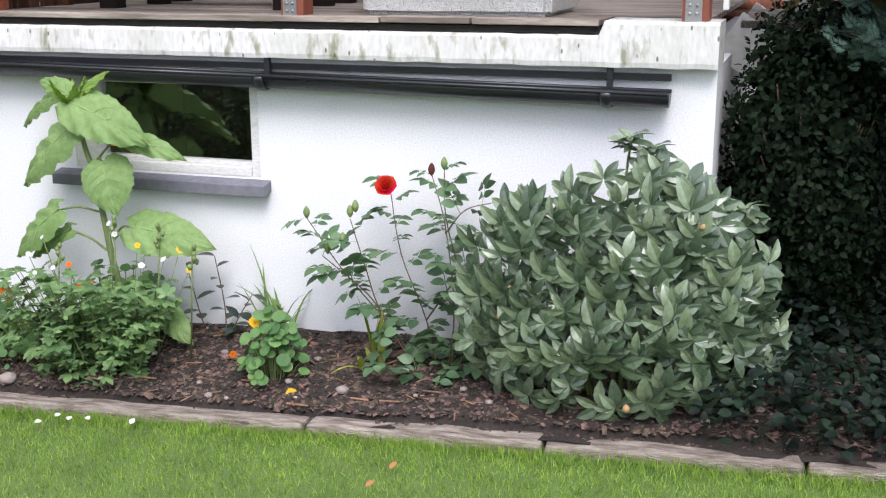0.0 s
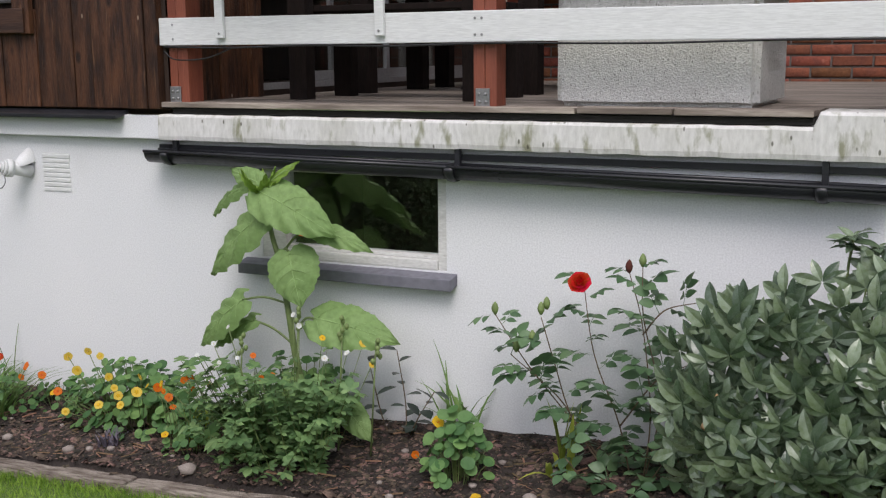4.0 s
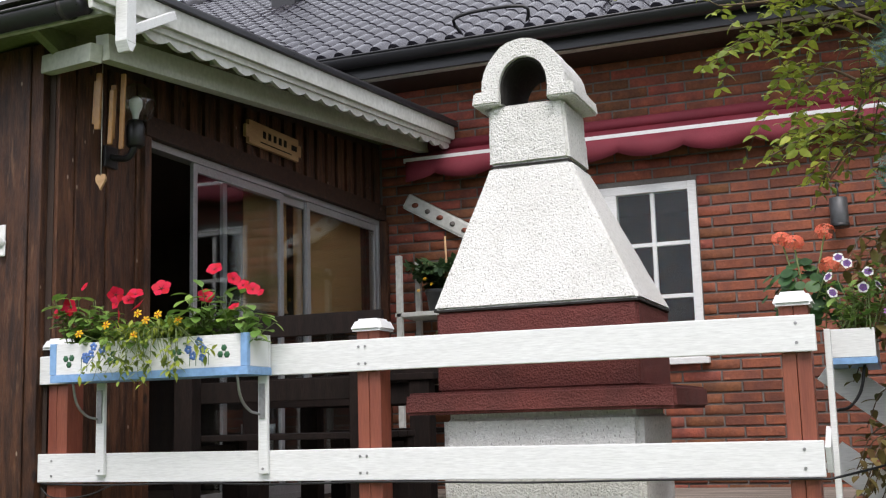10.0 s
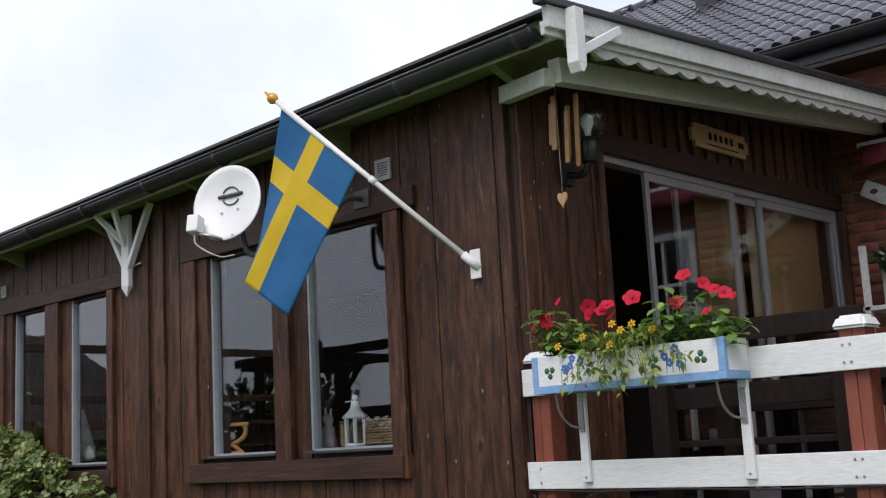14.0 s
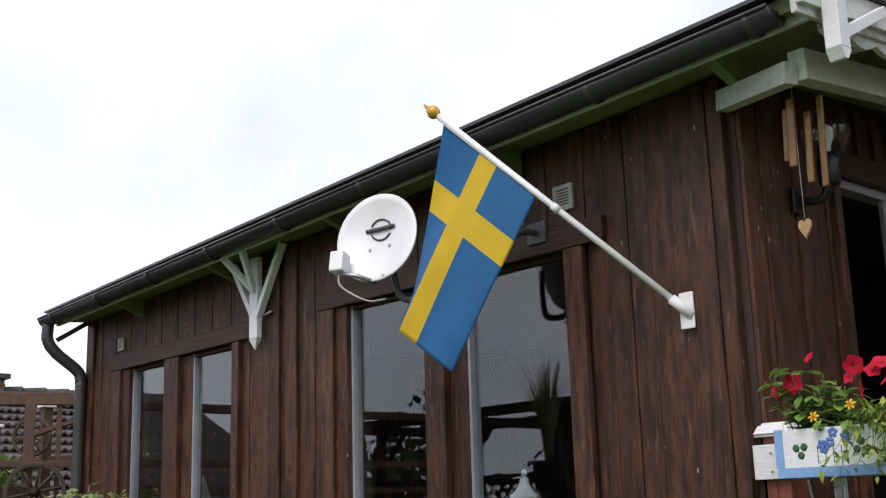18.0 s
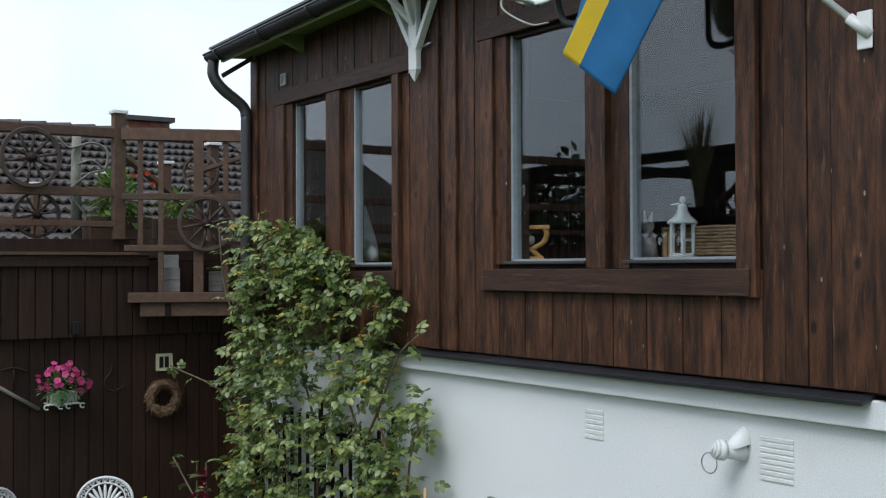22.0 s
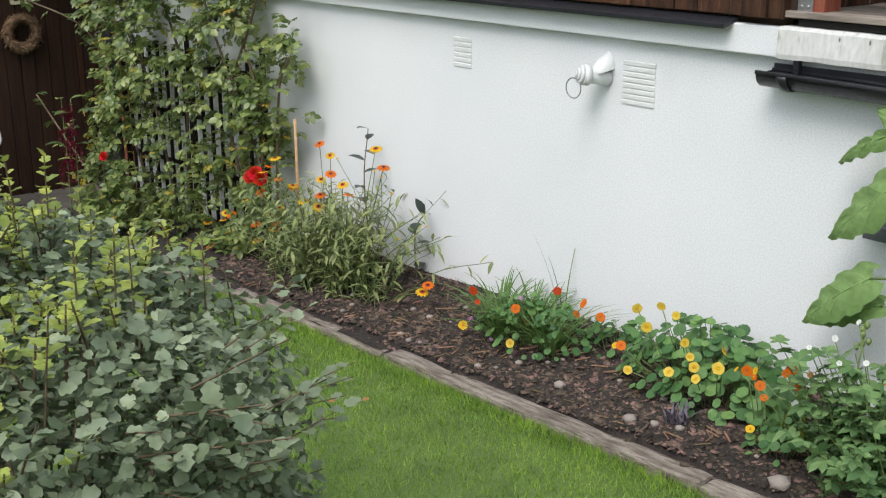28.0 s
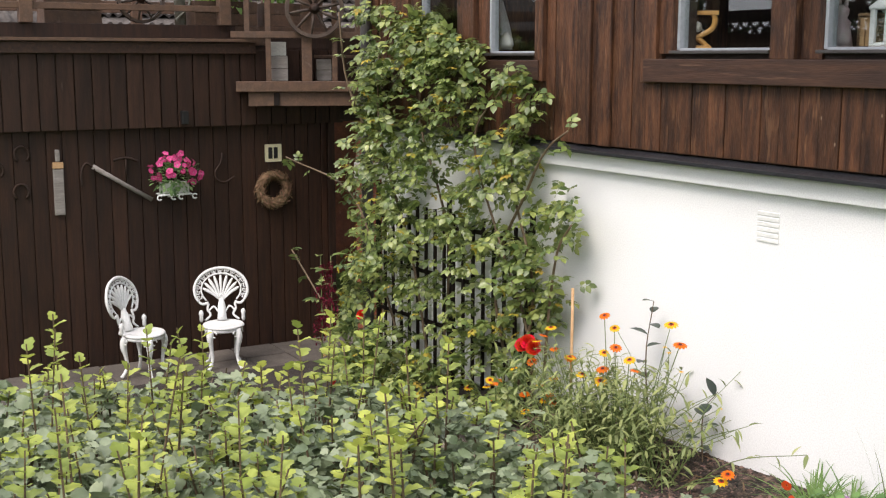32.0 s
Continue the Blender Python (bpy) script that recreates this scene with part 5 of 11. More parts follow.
# ---- flag ----
def flag():
    f = thing("flag", (-3.648, -0.06, 2.94), "blue flag with a yellow cross on a white slanted pole", "flag")
    a, d = Vector((-3.648, -0.085, 2.942)), Vector((-0.628, -0.366, 0.687)).normalized()
    b = a + d * 1.43
    tube("pole", [a, b], 0.0145, M_DISH, f, 12)
    tube("pole_joint", [a + d * 0.69, a + d * 0.73], 0.019, M_DISH, f, 12)
    box("wall_bracket", -3.685, -3.615, -0.085, -0.076, 2.87, 3.02, M_DISH, f, 0.006)
    tube("socket", [a - d * 0.03, a + d * 0.08], 0.022, M_DISH, f, 12)
    m = d.to_track_quat("Z", "Y").to_matrix().to_4x4()
    m.translation = b
    bm = bmesh.new()
    add_lathe(bm, [(0.012, -0.01), (0.02, 0.0), (0.029, 0.012), (0.031, 0.028), (0.024, 0.045), (0.011, 0.058), (0.004, 0.085)], (0, 0, 0), 16)
    bmesh.ops.transform(bm, matrix=m, verts=bm.verts)
    part("finial", bm, M_GOLD, f, "gold painted finial")
    # cloth: hoist along the pole, sagging; colours by the band each face lies in
    top, low = a + d * 1.385, a + d * 0.82
    fly = Vector((-4.505, -0.60, 2.755))
    nu, nv = 44, 48
    verts, faces, idx = [], [], []
    away = (fly - low).normalized().cross(d).normalized()
    if away.y < 0:
        away = -away
    for i in range(nu + 1):
        u = i / nu                      # along the hoist from the tip to the wall end
        for j in range(nv + 1):
            v = j / nv                  # out along the fly, hanging; the tip side folds back
            h = 1 - u
            shrink = 1 - 0.85 * v
            span = h if h < 0.60 else 0.60 + (h - 0.60) * shrink
            back = max(h - 0.60, 0.0) * v
            p = low.lerp(fly, v) + d * (0.565 * span) + Vector((0, 0, -0.05 * span * v))
            wave = 0.42 * back + 0.012 * math.sin(9 * u + 3 * v) * v + 0.016 * math.sin(math.pi * v) * math.sin(5 * u + 1)
            verts.append(p + away * wave)
    for i in range(nu):
        for j in range(nv):
            k = i * (nv + 1) + j
            faces.append((k, k + 1, k + nv + 2, k + nv + 1))
            cu, cv = (i + 0.5) / nu, (j + 0.5) / nv
            idx.append(1 if 0.40 < cu < 0.60 or 0.28 < cv < 0.42 else 0)
    me = mesh_of("cloth", verts, faces, True)
    me.materials.append(M_FLAGBLUE), me.materials.append(M_FLAGYELLOW)
    me.polygons.foreach_set("material_index", idx)
    c = part("cloth", me, None, f, "blue cloth with a yellow cross")
    sol = c.modifiers.new("thick", "SOLIDIFY")
    sol.thickness = 0.0015
    bm = bmesh.new()
    add_tube(bm, [top + Vector((0, 0, -0.012)), low + Vector((0, 0, -0.012))], 0.009, 6)
    part("hem", bm, M_DISH, f, "white hoist hem")
    for s in (0.823, 1.38):
        tube("tie", [a + d * s + Vector((0, 0, 0.018)), a + d * s + Vector((0, 0, -0.018))], 0.008, M_DISH, f, 6)


M_GOLD = material("gold_paint", (0.62, 0.36, 0.04), 0.35, (0.5, 0.28, 0.03), scale=6, fine=40, bump=0.05, metal=0.2)
M_FLAGBLUE = material("blue_cloth", (0.010, 0.150, 0.37), 0.7, (0.008, 0.125, 0.31), scale=6, fine=300, bump=0.08, sheer=0.25)
M_FLAGYELLOW = material("yellow_cloth", (0.78, 0.55, 0.015), 0.7, (0.70, 0.48, 0.012), scale=6, fine=300, bump=0.08, sheer=0.25)
flag()

# ---- things at the glazed side ----
s = thing("name_board", (XG + 0.05, 2.14, 3.85), "routed bare wooden name board with dark carved marks", "sign")
bm = bmesh.new()
add_box(bm, XG + 0.045, XG + 0.068, 1.585, 2.27, 3.755, 3.90)
bmesh.ops.bevel(bm, geom=[e for e in bm.edges if abs(e.verts[0].co.x - e.verts[1].co.x) > 0.01], offset=0.035, segments=4, affect="EDGES")
part("board", bm, M_TAN, s)
# carved letters too worn to read stand as bars
for k in range(5):
    box("carved_bar", XG + 0.069, XG + 0.071, 1.78 + k * 0.065, 1.815 + k * 0.065, 3.815, 3.86, M_DARKWOOD, s, 0)
box("carved_bar", XG + 0.069, XG + 0.071, 2.14, 2.21, 3.815, 3.85, M_DARKWOOD, s, 0)
box("carved_bar", XG + 0.069, XG + 0.071, 1.75, 2.14, 3.78, 3.787, M_DARKWOOD, s, 0)

lamp = thing("globe_lamp", (XG + 0.2, 0.42, 3.6), "outdoor wall lamp with a clear glass globe", "wall lamp")
lx, ly, lz = XG + 0.19, 0.34, 3.655
lathe("globe", [(0.03, -0.095), (0.075, -0.07), (0.10, -0.02), (0.102, 0.02), (0.08, 0.068), (0.04, 0.096), (0.005, 0.103)], (lx, ly, lz), M_GLASS, lamp, 24)
lathe("socket", [(0.035, -0.22), (0.045, -0.21), (0.048, -0.12), (0.034, -0.085), (0.02, -0.08)], (lx, ly, lz), M_BLACK, lamp, 16)
lathe("bulb", [(0.014, -0.08), (0.018, -0.05), (0.034, -0.01), (0.032, 0.02), (0.012, 0.04)], (lx, ly, lz), M_DISH, lamp, 16, label="white bulb")
tube("wall_arm", curve_points([(lx, ly, lz - 0.21), (lx - 0.05, ly, lz - 0.27), (XG + 0.03, ly, lz - 0.25)], 5), 0.018, M_BLACK, lamp, 8)
box("wall_plate", XG + 0.032, XG + 0.05, ly - 0.05, ly + 0.05, lz - 0.31, lz - 0.2, M_BLACK, lamp, 0.006)

ch = thing("wind_chime", (-3.1, -0.02, 3.5), "hanging wooden wind chime with a carved heart on a cord", "wind chime")
M_AMBER = material("varnished_wood", (0.33, 0.17, 0.04), 0.35, (0.24, 0.11, 0.025), scale=9, fine=50, bump=0.15)
for k, (dx, dy, z0, z1, w) in enumerate(((0.0, 0.0, 3.43, 3.70, 0.03), (0.05, 0.03, 3.36, 3.62, 0.024), (0.02, 0.08, 3.40, 3.66, 0.026), (0.09, 0.06, 3.34, 3.70, 0.024), (-0.05, 0.04, 3.47, 3.68, 0.02))):
    beam("rod", (-3.13 + dx, -0.04 + dy, z0), (-3.13 + dx + 0.01, -0.04 + dy, z1), w, 0.014, M_AMBER, ch, 0.004, up=(0, 1, 0))
tube("cord", [(-3.12, -0.02, 3.76), (-3.12, -0.02, 3.22)], 0.002, M_PALE, ch, 5)
bm = bmesh.new()
pts = []
for t in np.linspace(0, math.tau, 20, endpoint=False):
    pts.append((0.028 * 16 * math.sin(t) ** 3 / 16, (13 * math.cos(t) - 5 * math.cos(2 * t) - 2 * math.cos(3 * t) - math.cos(4 * t)) / 16 * 0.042))
fr = [bm.verts.new((-3.12 + p[0], -0.026, 3.19 + p[1])) for p in pts]
bk = [bm.verts.new((-3.12 + p[0], -0.014, 3.19 + p[1])) for p in pts]
bm.faces.new(fr), bm.faces.new(bk[::-1])
for k in range(20):
    bm.faces.new((fr[k], bk[k], bk[(k + 1) % 20], fr[(k + 1) % 20]))
part("heart", bm, M_TAN, ch, "pale carved heart")

# ---- brick house: roof, gutter, window, awning ----
EAVE_Y, EAVE_Z, PITCH = 3.20, 4.78, 0.60


def tile_mesh():
    """One double-wave interlocking tile, 0.30 wide, its nose at y = 0."""
    nx = 16
    prof = [0.030 * math.sin(2 * math.tau * (i / nx) - 0.6) + 0.007 * math.sin(4 * math.tau * i / nx) for i in range(nx + 1)]
    vs, fs = [], []
    for y, dz in ((0.0, -0.014), (0.0, 0.010), (0.0, 0.010), (0.02, 0.013), (0.26, 0.0)):
        for i in range(nx + 1):
            vs.append((0.302 * i / nx, y, prof[i] + dz))
    for r in (0, 2, 3):
        for i in range(nx):
            a = r * (nx + 1) + i
            fs.append((a, a + 1, a + nx + 2, a + nx + 1))
    return mesh_of("tile", vs, fs, True)


ROOF = thing("roof_house", (-2.5, EAVE_Y, EAVE_Z), "steep roof of glossy dark wavy tiles", "roof", "", "structure")


def house_roof():
    me = tile_mesh()
    me.materials.append(M_TILE)
    ang = math.atan(PITCH)
    tilt = Matrix.Rotation(ang, 4, "X")
    near, far = [], []
    for r in range(22):
        s = r * 0.215
        for c in range(46):
            x = -10.6 + c * 0.30
            at = (x, EAVE_Y + s * math.cos(ang), EAVE_Z + s * math.sin(ang))
            (near if r < 7 and -9.2 < x < 1.6 else far).append(at)
    for at in near:
        ob = new("tile", me)
        ob.parent, ob.matrix_parent_inverse = ROOF, Matrix.Translation(ROOF.location).inverted()
        ob.matrix_basis = Matrix.Translation(at) @ tilt
    v = np.array([q.co for q in me.vertices])
    f = [tuple(p.vertices) for p in me.polygons]
    turn = np.repeat(np.array(tilt.to_3x3())[None], len(far), 0)
    m2 = scatter_mesh("tiles", (v, f), far, turn, np.ones(len(far)), True)
    tagged(part("tiles", m2, M_TILE, ROOF), kind="stuff")
    # boarding below the tiles, and the far slope
    ry = EAVE_Y + 14 * 0.335 * math.cos(ang)
    rz = EAVE_Z + 14 * 0.335 * math.sin(ang)
    bm = bmesh.new()
    vs = [bm.verts.new(p) for p in ((-10.6, EAVE_Y, EAVE_Z - 0.06), (3.3, EAVE_Y, EAVE_Z - 0.06), (3.3, ry, rz - 0.05), (-10.6, ry, rz - 0.05), (-10.6, ry + 4, rz - 2.5), (3.3, ry + 4, rz - 2.5))]
    bm.faces.new((vs[0], vs[1], vs[2], vs[3]))
    bm.faces.new((vs[3], vs[2], vs[5], vs[4]))
    part("boarding", bm, M_NEARBLACK, ROOF)
    bm = bmesh.new()
    for k in range(38):
        x = -10.6 + k * 0.37
        add_tube(bm, [(x, ry, rz + 0.0), (x + 0.38, ry, rz + 0.0)], [0.085, 0.10], 10)
    tagged(part("ridge_tiles", bm, M_TILE, ROOF), kind="stuff")
    # vent stack and small metal hatch
    vt = thing("roof_vent", (-5.3, 5.9, 6.35), "square black metal roof vent", "roof vent")
    box("shaft", -5.62, -5.34, 5.86, 6.1, 6.2, 6.83, M_GUTTER, vt, 0.01)
    box("hood", -5.68, -5.28, 5.80, 6.16, 6.83, 6.88, M_GUTTER, vt, 0.01)
    box("skirt", -5.75, -5.2, 5.7, 6.2, 6.15, 6.30, M_GUTTER, vt, 0.01)
    # ladder rungs on the tiles
    lad = thing("roof_ladder", (-1.0, 4.2, 5.5), "black metal ladder hooks lying on the roof tiles", "roof ladder")
    for k in range(9):
        s = 0.5 + k * 0.3
        y, z = EAVE_Y + s * math.cos(ang), EAVE_Z + s * math.sin(ang) + 0.09
        tube("rung", curve_points([(-1.46, y, z - 0.05), (-1.46, y, z + 0.03), (-1.12, y, z + 0.03), (-1.12, y, z - 0.05)], 3), 0.011, M_BLACK, lad, 6)
    for x in (-1.48, -1.10):
        tube("rail", [(x, EAVE_Y + 0.3 * math.cos(ang), EAVE_Z + 0.3 * math.sin(ang) + 0.05), (x, EAVE_Y + 3.2 * math.cos(ang), EAVE_Z + 3.2 * math.sin(ang) + 0.05)], 0.012, M_BLACK, lad, 6)
    hk = thing("ladder_hook", (-2.3, 3.3, 4.9), "black metal ladder support at the roof edge", "roof hook")
    tube("bar", curve_points([(-2.55, EAVE_Y + 0.12, EAVE_Z + 0.06), (-2.55, EAVE_Y + 0.02, EAVE_Z + 0.17), (-2.05, EAVE_Y + 0.02, EAVE_Z + 0.17), (-2.05, EAVE_Y + 0.12, EAVE_Z + 0.06)], 4), 0.013, M_BLACK, hk, 8)
    g = thing("house_gutter", (-3, 3.1, 4.7), "black gutter along the tiled roof", "gutter")
    half_gutter("channel", (-10.6, EAVE_Y - 0.07, EAVE_Z - 0.06), (3.3, EAVE_Y - 0.07, EAVE_Z - 0.06), 0.07, M_GUTTER, g)
    box("fascia", -10.6, 3.3, EAVE_Y + 0.0, EAVE_Y + 0.03, EAVE_Z - 0.20, EAVE_Z - 0.03, M_GUTTER, g, 0.002)
    bm = bmesh.new()
    add_box(bm, -10.6, 3.3, EAVE_Y + 0.10, YB + 0.011, EAVE_Z - 0.20, EAVE_Z - 0.175)
    box("eave_strip", -10.6, 3.3, EAVE_Y + 0.031, EAVE_Y + 0.098, EAVE_Z - 0.203, EAVE_Z - 0.175, M_WHITE_OLD_SHADE, g, 0.002, "grey-white painted strip")
    # dark brown here puts the shadow under the eave into the colour
    tagged(part("soffit_house", bm, M_INSIDE), "soffit boards under the tiled roof, dark brown for the shadow there", "soffit", "", "structure")


house_roof()


def brick_window():
    x0, x1, z0, z1 = BWIN
    w = thing("window_7", (x0, YB, z0), "white sash window with six small panes a leaf", "window", "", "structure")
    y = YB + 0.05
    for a, b, c, d in ((x0, x0 + 0.06, z0, z1), (x1 - 0.06, x1, z0, z1), (x0 + 0.06, x1 - 0.06, z1 - 0.06, z1), (x0 + 0.06, x1 - 0.06, z0, z0 + 0.06), (-1.63, -1.545, z0 + 0.06, z1 - 0.06)):
        box("window_frame", a, b, y - 0.05, y + 0.03, c, d, M_WHITE, w, 0.004)
    for a, b in ((x0 + 0.06, -1.63), (-1.545, x1 - 0.06)):
        m = (a + b) / 2
        box("muntin", m - 0.014, m + 0.014, y - 0.035, y + 0.005, z0 + 0.06, z1 - 0.06, M_WHITE, w, 0.003)
        for k in (1, 2):
            z = z0 + 0.06 + (z1 - z0 - 0.12) * k / 3
            box("muntin", a, m - 0.015, y - 0.033, y + 0.005, z - 0.014, z + 0.014, M_WHITE, w, 0.003)
            box("muntin", m + 0.015, b, y - 0.033, y + 0.005, z - 0.014, z + 0.014, M_WHITE, w, 0.003)
        g = box("pane", a, b, y - 0.012, y - 0.007, z0 + 0.06, z1 - 0.06, M_PANE, w, 0)
        g.visible_shadow = False
    box("window_sill", x0 - 0.03, x1 + 0.03, YB - 0.06, YB + 0.1, z0 - 0.045, z0 - 0.002, M_WHITE, w, 0.005)
    # room behind, brick-coloured to put a reddish reflection into the panes
    r = bmesh.new()
    add_box(r, x0 - 0.8, x1 + 0.8, YB + 0.25, YB + 3.2, 1.4, 4.0)
    bmesh.ops.reverse_faces(r, faces=r.faces)
    bmesh.ops.delete(r, geom=[f for f in r.faces if f.calc_center_median().y < YB + 0.26], context="FACES")
    tagged(part("house_room", r, M_BRICK), "dim room behind the white window, brick colour standing in for a reflection", "room", "", "structure")


brick_window()


def awning():
    a = thing("awning", (-1.3, 3.4, 3.9), "rolled-up wine red canvas awning with a white front bar", "awning")
    x0, x1, yb, zb = -3.115, 0.30, 3.50, 3.985
    box("front_bar", x0, x1, yb - 0.012, yb + 0.012, zb - 0.012, zb + 0.024, M_WHITE, a, 0.004)
    bm = bmesh.new()
    vs = [bm.verts.new(p) for p in ((x0 + 0.04, yb, zb + 0.02), (x1 - 0.04, yb, zb + 0.02), (x1 - 0.04, YB - 0.02, zb + 0.12), (x0 + 0.04, YB - 0.02, zb + 0.12))]
    bm.faces.new(vs)
    o = part("canvas", bm, M_AWNING, a)
    o.modifiers.new("thick", "SOLIDIFY").thickness = 0.004
    lathe("roller", [(0.045, 0), (0.045, x1 - x0 - 0.1)], (x0 + 0.05, YB - 0.05, zb + 0.12), M_AWNING, a, 12, "x")
    bm = bmesh.new()
    n = 220
    rows = [[], [], []]
    for i in range(n + 1):
        t = i / n
        x = x0 + 0.02 + (x1 - x0 - 0.04) * t
        sc = abs(math.sin(math.pi * (x + 0.1) / 0.46))
        low = zb - 0.10 - 0.055 * sc ** 0.7
        sway = 0.012 * math.sin(x * 7) + 0.01 * math.sin(x * 17)
        for k, f in enumerate((0.0, 0.5, 1.0)):
            rows[k].append(bm.verts.new((x, yb - 0.016 + sway * f, zb - 0.005 + (low - zb) * f)))
    for k in range(2):
        for i in range(n):
            bm.faces.new((rows[k][i], rows[k + 1][i], rows[k + 1][i + 1], rows[k][i + 1]))
    o = part("valance", bm, M_AWNING, a, "scalloped canvas valance", True)
    o.modifiers.new("thick", "SOLIDIFY").thickness = 0.003


awning()

# ---- small things on the brick wall ----
d = thing("decorated_board", (-2.9, YB, 3.55), "white painted slanting board with painted shells", "wall decoration")
beam("board", (-3.16, YB - 0.03, 3.715), (-2.50, YB - 0.03, 3.34), 0.02, 0.125, M_WHITE_OLD_SHADE, d, 0.02, up=(0, 0, 1))
for k in range(6):
    t = 0.12 + k * 0.15
    c = Vector((-3.16, 0, 3.715)).lerp(Vector((-2.50, 0, 3.34)), t)
    o = bmesh.new()
    add_lathe(o, [(0.012, 0), (0.026, -0.003), (0.008, -0.006)], (0, 0, 0), 10, "y")
    bmesh.ops.transform(o, matrix=Matrix.Translation((c.x, YB - 0.0415, c.z)) @ Matrix.Diagonal((1.1 - 0.25 * (k % 2), 1, 0.75, 1)), verts=o.verts)
    part("painted_shell", o, M_MORTAR if k % 2 else M_REDPOST, d)

h = thing("wall_lantern", (0.04, YB - 0.08, 3.25), "small black cylinder lamp on a bracket at the brick wall", "wall lamp")
lathe("body", [(0.055, 3.24), (0.058, 3.25), (0.058, 3.42), (0.05, 3.425)], (-0.05, YB - 0.09, 0), M_DGREY, h, 18)
lathe("ring", [(0.062, 3.225), (0.064, 3.235), (0.064, 3.25), (0.055, 3.252)], (-0.05, YB - 0.09, 0), M_BLACK, h, 18)
tube("bracket", curve_points([(-0.05, YB - 0.09, 3.42), (-0.05, YB - 0.09, 3.50), (-0.05, YB - 0.03, 3.54), (-0.05, YB + 0.0, 3.54)], 4), 0.008, M_BLACK, h, 8)
lathe("knob", [(0.01, 3.50), (0.016, 3.51), (0.01, 3.53)], (-0.05, YB - 0.07, 0), M_BLACK, h, 10)
o = thing("wall_hook", (0.62, YB, 2.2), "small black iron hook in the brick wall", "hook")
box("pin", 0.61, 0.63, YB - 0.03, YB + 0.01, 2.16, 2.25, M_BLACK, o, 0.003)


# ---- terrace furniture ----
def table():
    t = thing("terrace_table", (-2.75, 1.6, ZD), "heavy dark stained wooden terrace table", "table")
    for k in range(6):
        box("top_board", -3.1, -1.95, 1.12 + k * 0.135, 1.25 + k * 0.135, ZD + 0.70, ZD + 0.735, M_DARKWOOD, t, 0.004)
    for x in (-3.02, -2.04):
        for y in (1.18, 1.82):
            box("leg", x - 0.055, x + 0.055, y - 0.045, y + 0.045, ZD, ZD + 0.70, M_DARKWOOD, t, 0.004)
    for y in (1.18, 1.82):
        box("apron", -2.96, -2.10, y - 0.02, y + 0.02, ZD + 0.58, ZD + 0.69, M_DARKWOOD, t, 0.004)


table()


def bench(x0, x1, y, face, label):
    b = thing("terrace_bench", ((x0 + x1) / 2, y, ZD), label, "bench", "dark benches")
    for x in (x0 + 0.06, x1 - 0.06):
        box("leg", x - 0.05, x + 0.05, y - 0.04, y + 0.04, ZD, ZD + 0.88, M_DARKWOOD, b, 0.004)
        box("leg", x - 0.05, x + 0.05, y + face * 0.42 - 0.04, y + face * 0.42 + 0.04, ZD, ZD + 0.42, M_DARKWOOD, b, 0.004)
        box("seat_bearer", x - 0.03, x + 0.03, min(y, y + face * 0.42) + 0.041, max(y, y + face * 0.42) - 0.041, ZD + 0.32, ZD + 0.40, M_DARKWOOD, b, 0.004)
    for k in range(4):
        c = y + face * (0.09 + k * 0.105)
        box("seat_slat", x0, x1, c - 0.045, c + 0.045, ZD + 0.421, ZD + 0.45, M_DARKWOOD, b, 0.004)
    for z in (0.60, 0.76, 0.90):
        box("back_slat", x0 - 0.02, x1 + 0.02, y + face * 0.041, y + face * 0.066, ZD + z, ZD + z + 0.10, M_DARKWOOD, b, 0.004)


bench(-3.05, -1.88, 2.55, -1, "dark stained wooden bench with a slatted back")
bench(-3.0, -1.95, 0.42, 1, "dark stained wooden bench with a slatted back")


def folding_chair(x, y):
    c = thing("garden_chair", (x, y, ZD), "dark green plastic folding garden chair", "chair")
    M = M_CHAIRGREEN
    for dx in (-0.24, 0.24):
        beam("leg", (x + dx, y - 0.30, ZD), (x + dx, y + 0.24, ZD + 0.66), 0.035, 0.05, M, c)
        beam("leg", (x + dx * 0.9, y + 0.30, ZD), (x + dx * 0.9, y - 0.20, ZD + 0.45), 0.035, 0.05, M, c)
        beam("back_post", (x + dx * 0.9, y + 0.18, ZD + 0.42), (x + dx * 0.9, y + 0.42, ZD + 1.02), 0.03, 0.04, M, c)
        box("armrest", x + dx - 0.03, x + dx + 0.03, y - 0.24, y + 0.26, ZD + 0.645, ZD + 0.675, M, c, 0.01)
    for k in range(6):
        box("seat_slat", x - 0.2, x + 0.2, y - 0.24 + k * 0.075, y - 0.18 + k * 0.075, ZD + 0.42, ZD + 0.44, M, c, 0.004)
    for k in range(6):
        z = ZD + 0.50 + k * 0.085
        box("back_slat", x - 0.21, x + 0.21, y + 0.195 + k * 0.034, y + 0.215 + k * 0.034, z, z + 0.06, M, c, 0.004)


M_CHAIRGREEN = material("dark_green_plastic", (0.012, 0.026, 0.020), 0.4, bump=0.05)
folding_chair(-1.55, 1.35)

# shelf rack of flower pots against the brick wall
rack = thing("plant_stand", (-2.55, 3.4, ZD), "white wooden shelf stand with two tiers", "plant stand")
for x in (-3.02, -2.02):
    for y in (3.15, 3.5):
        box("upright", x - 0.02, x + 0.02, y - 0.02, y + 0.02, ZD, 3.22 if x < -2.5 else 2.75, M_WHITE_OLD_SHADE, rack, 0.003)
for z in (2.30, 2.78):
    box("shelf", -3.05, -1.98, 3.13, 3.52, z, z + 0.03, M_WHITE_OLD_SHADE, rack, 0.003)


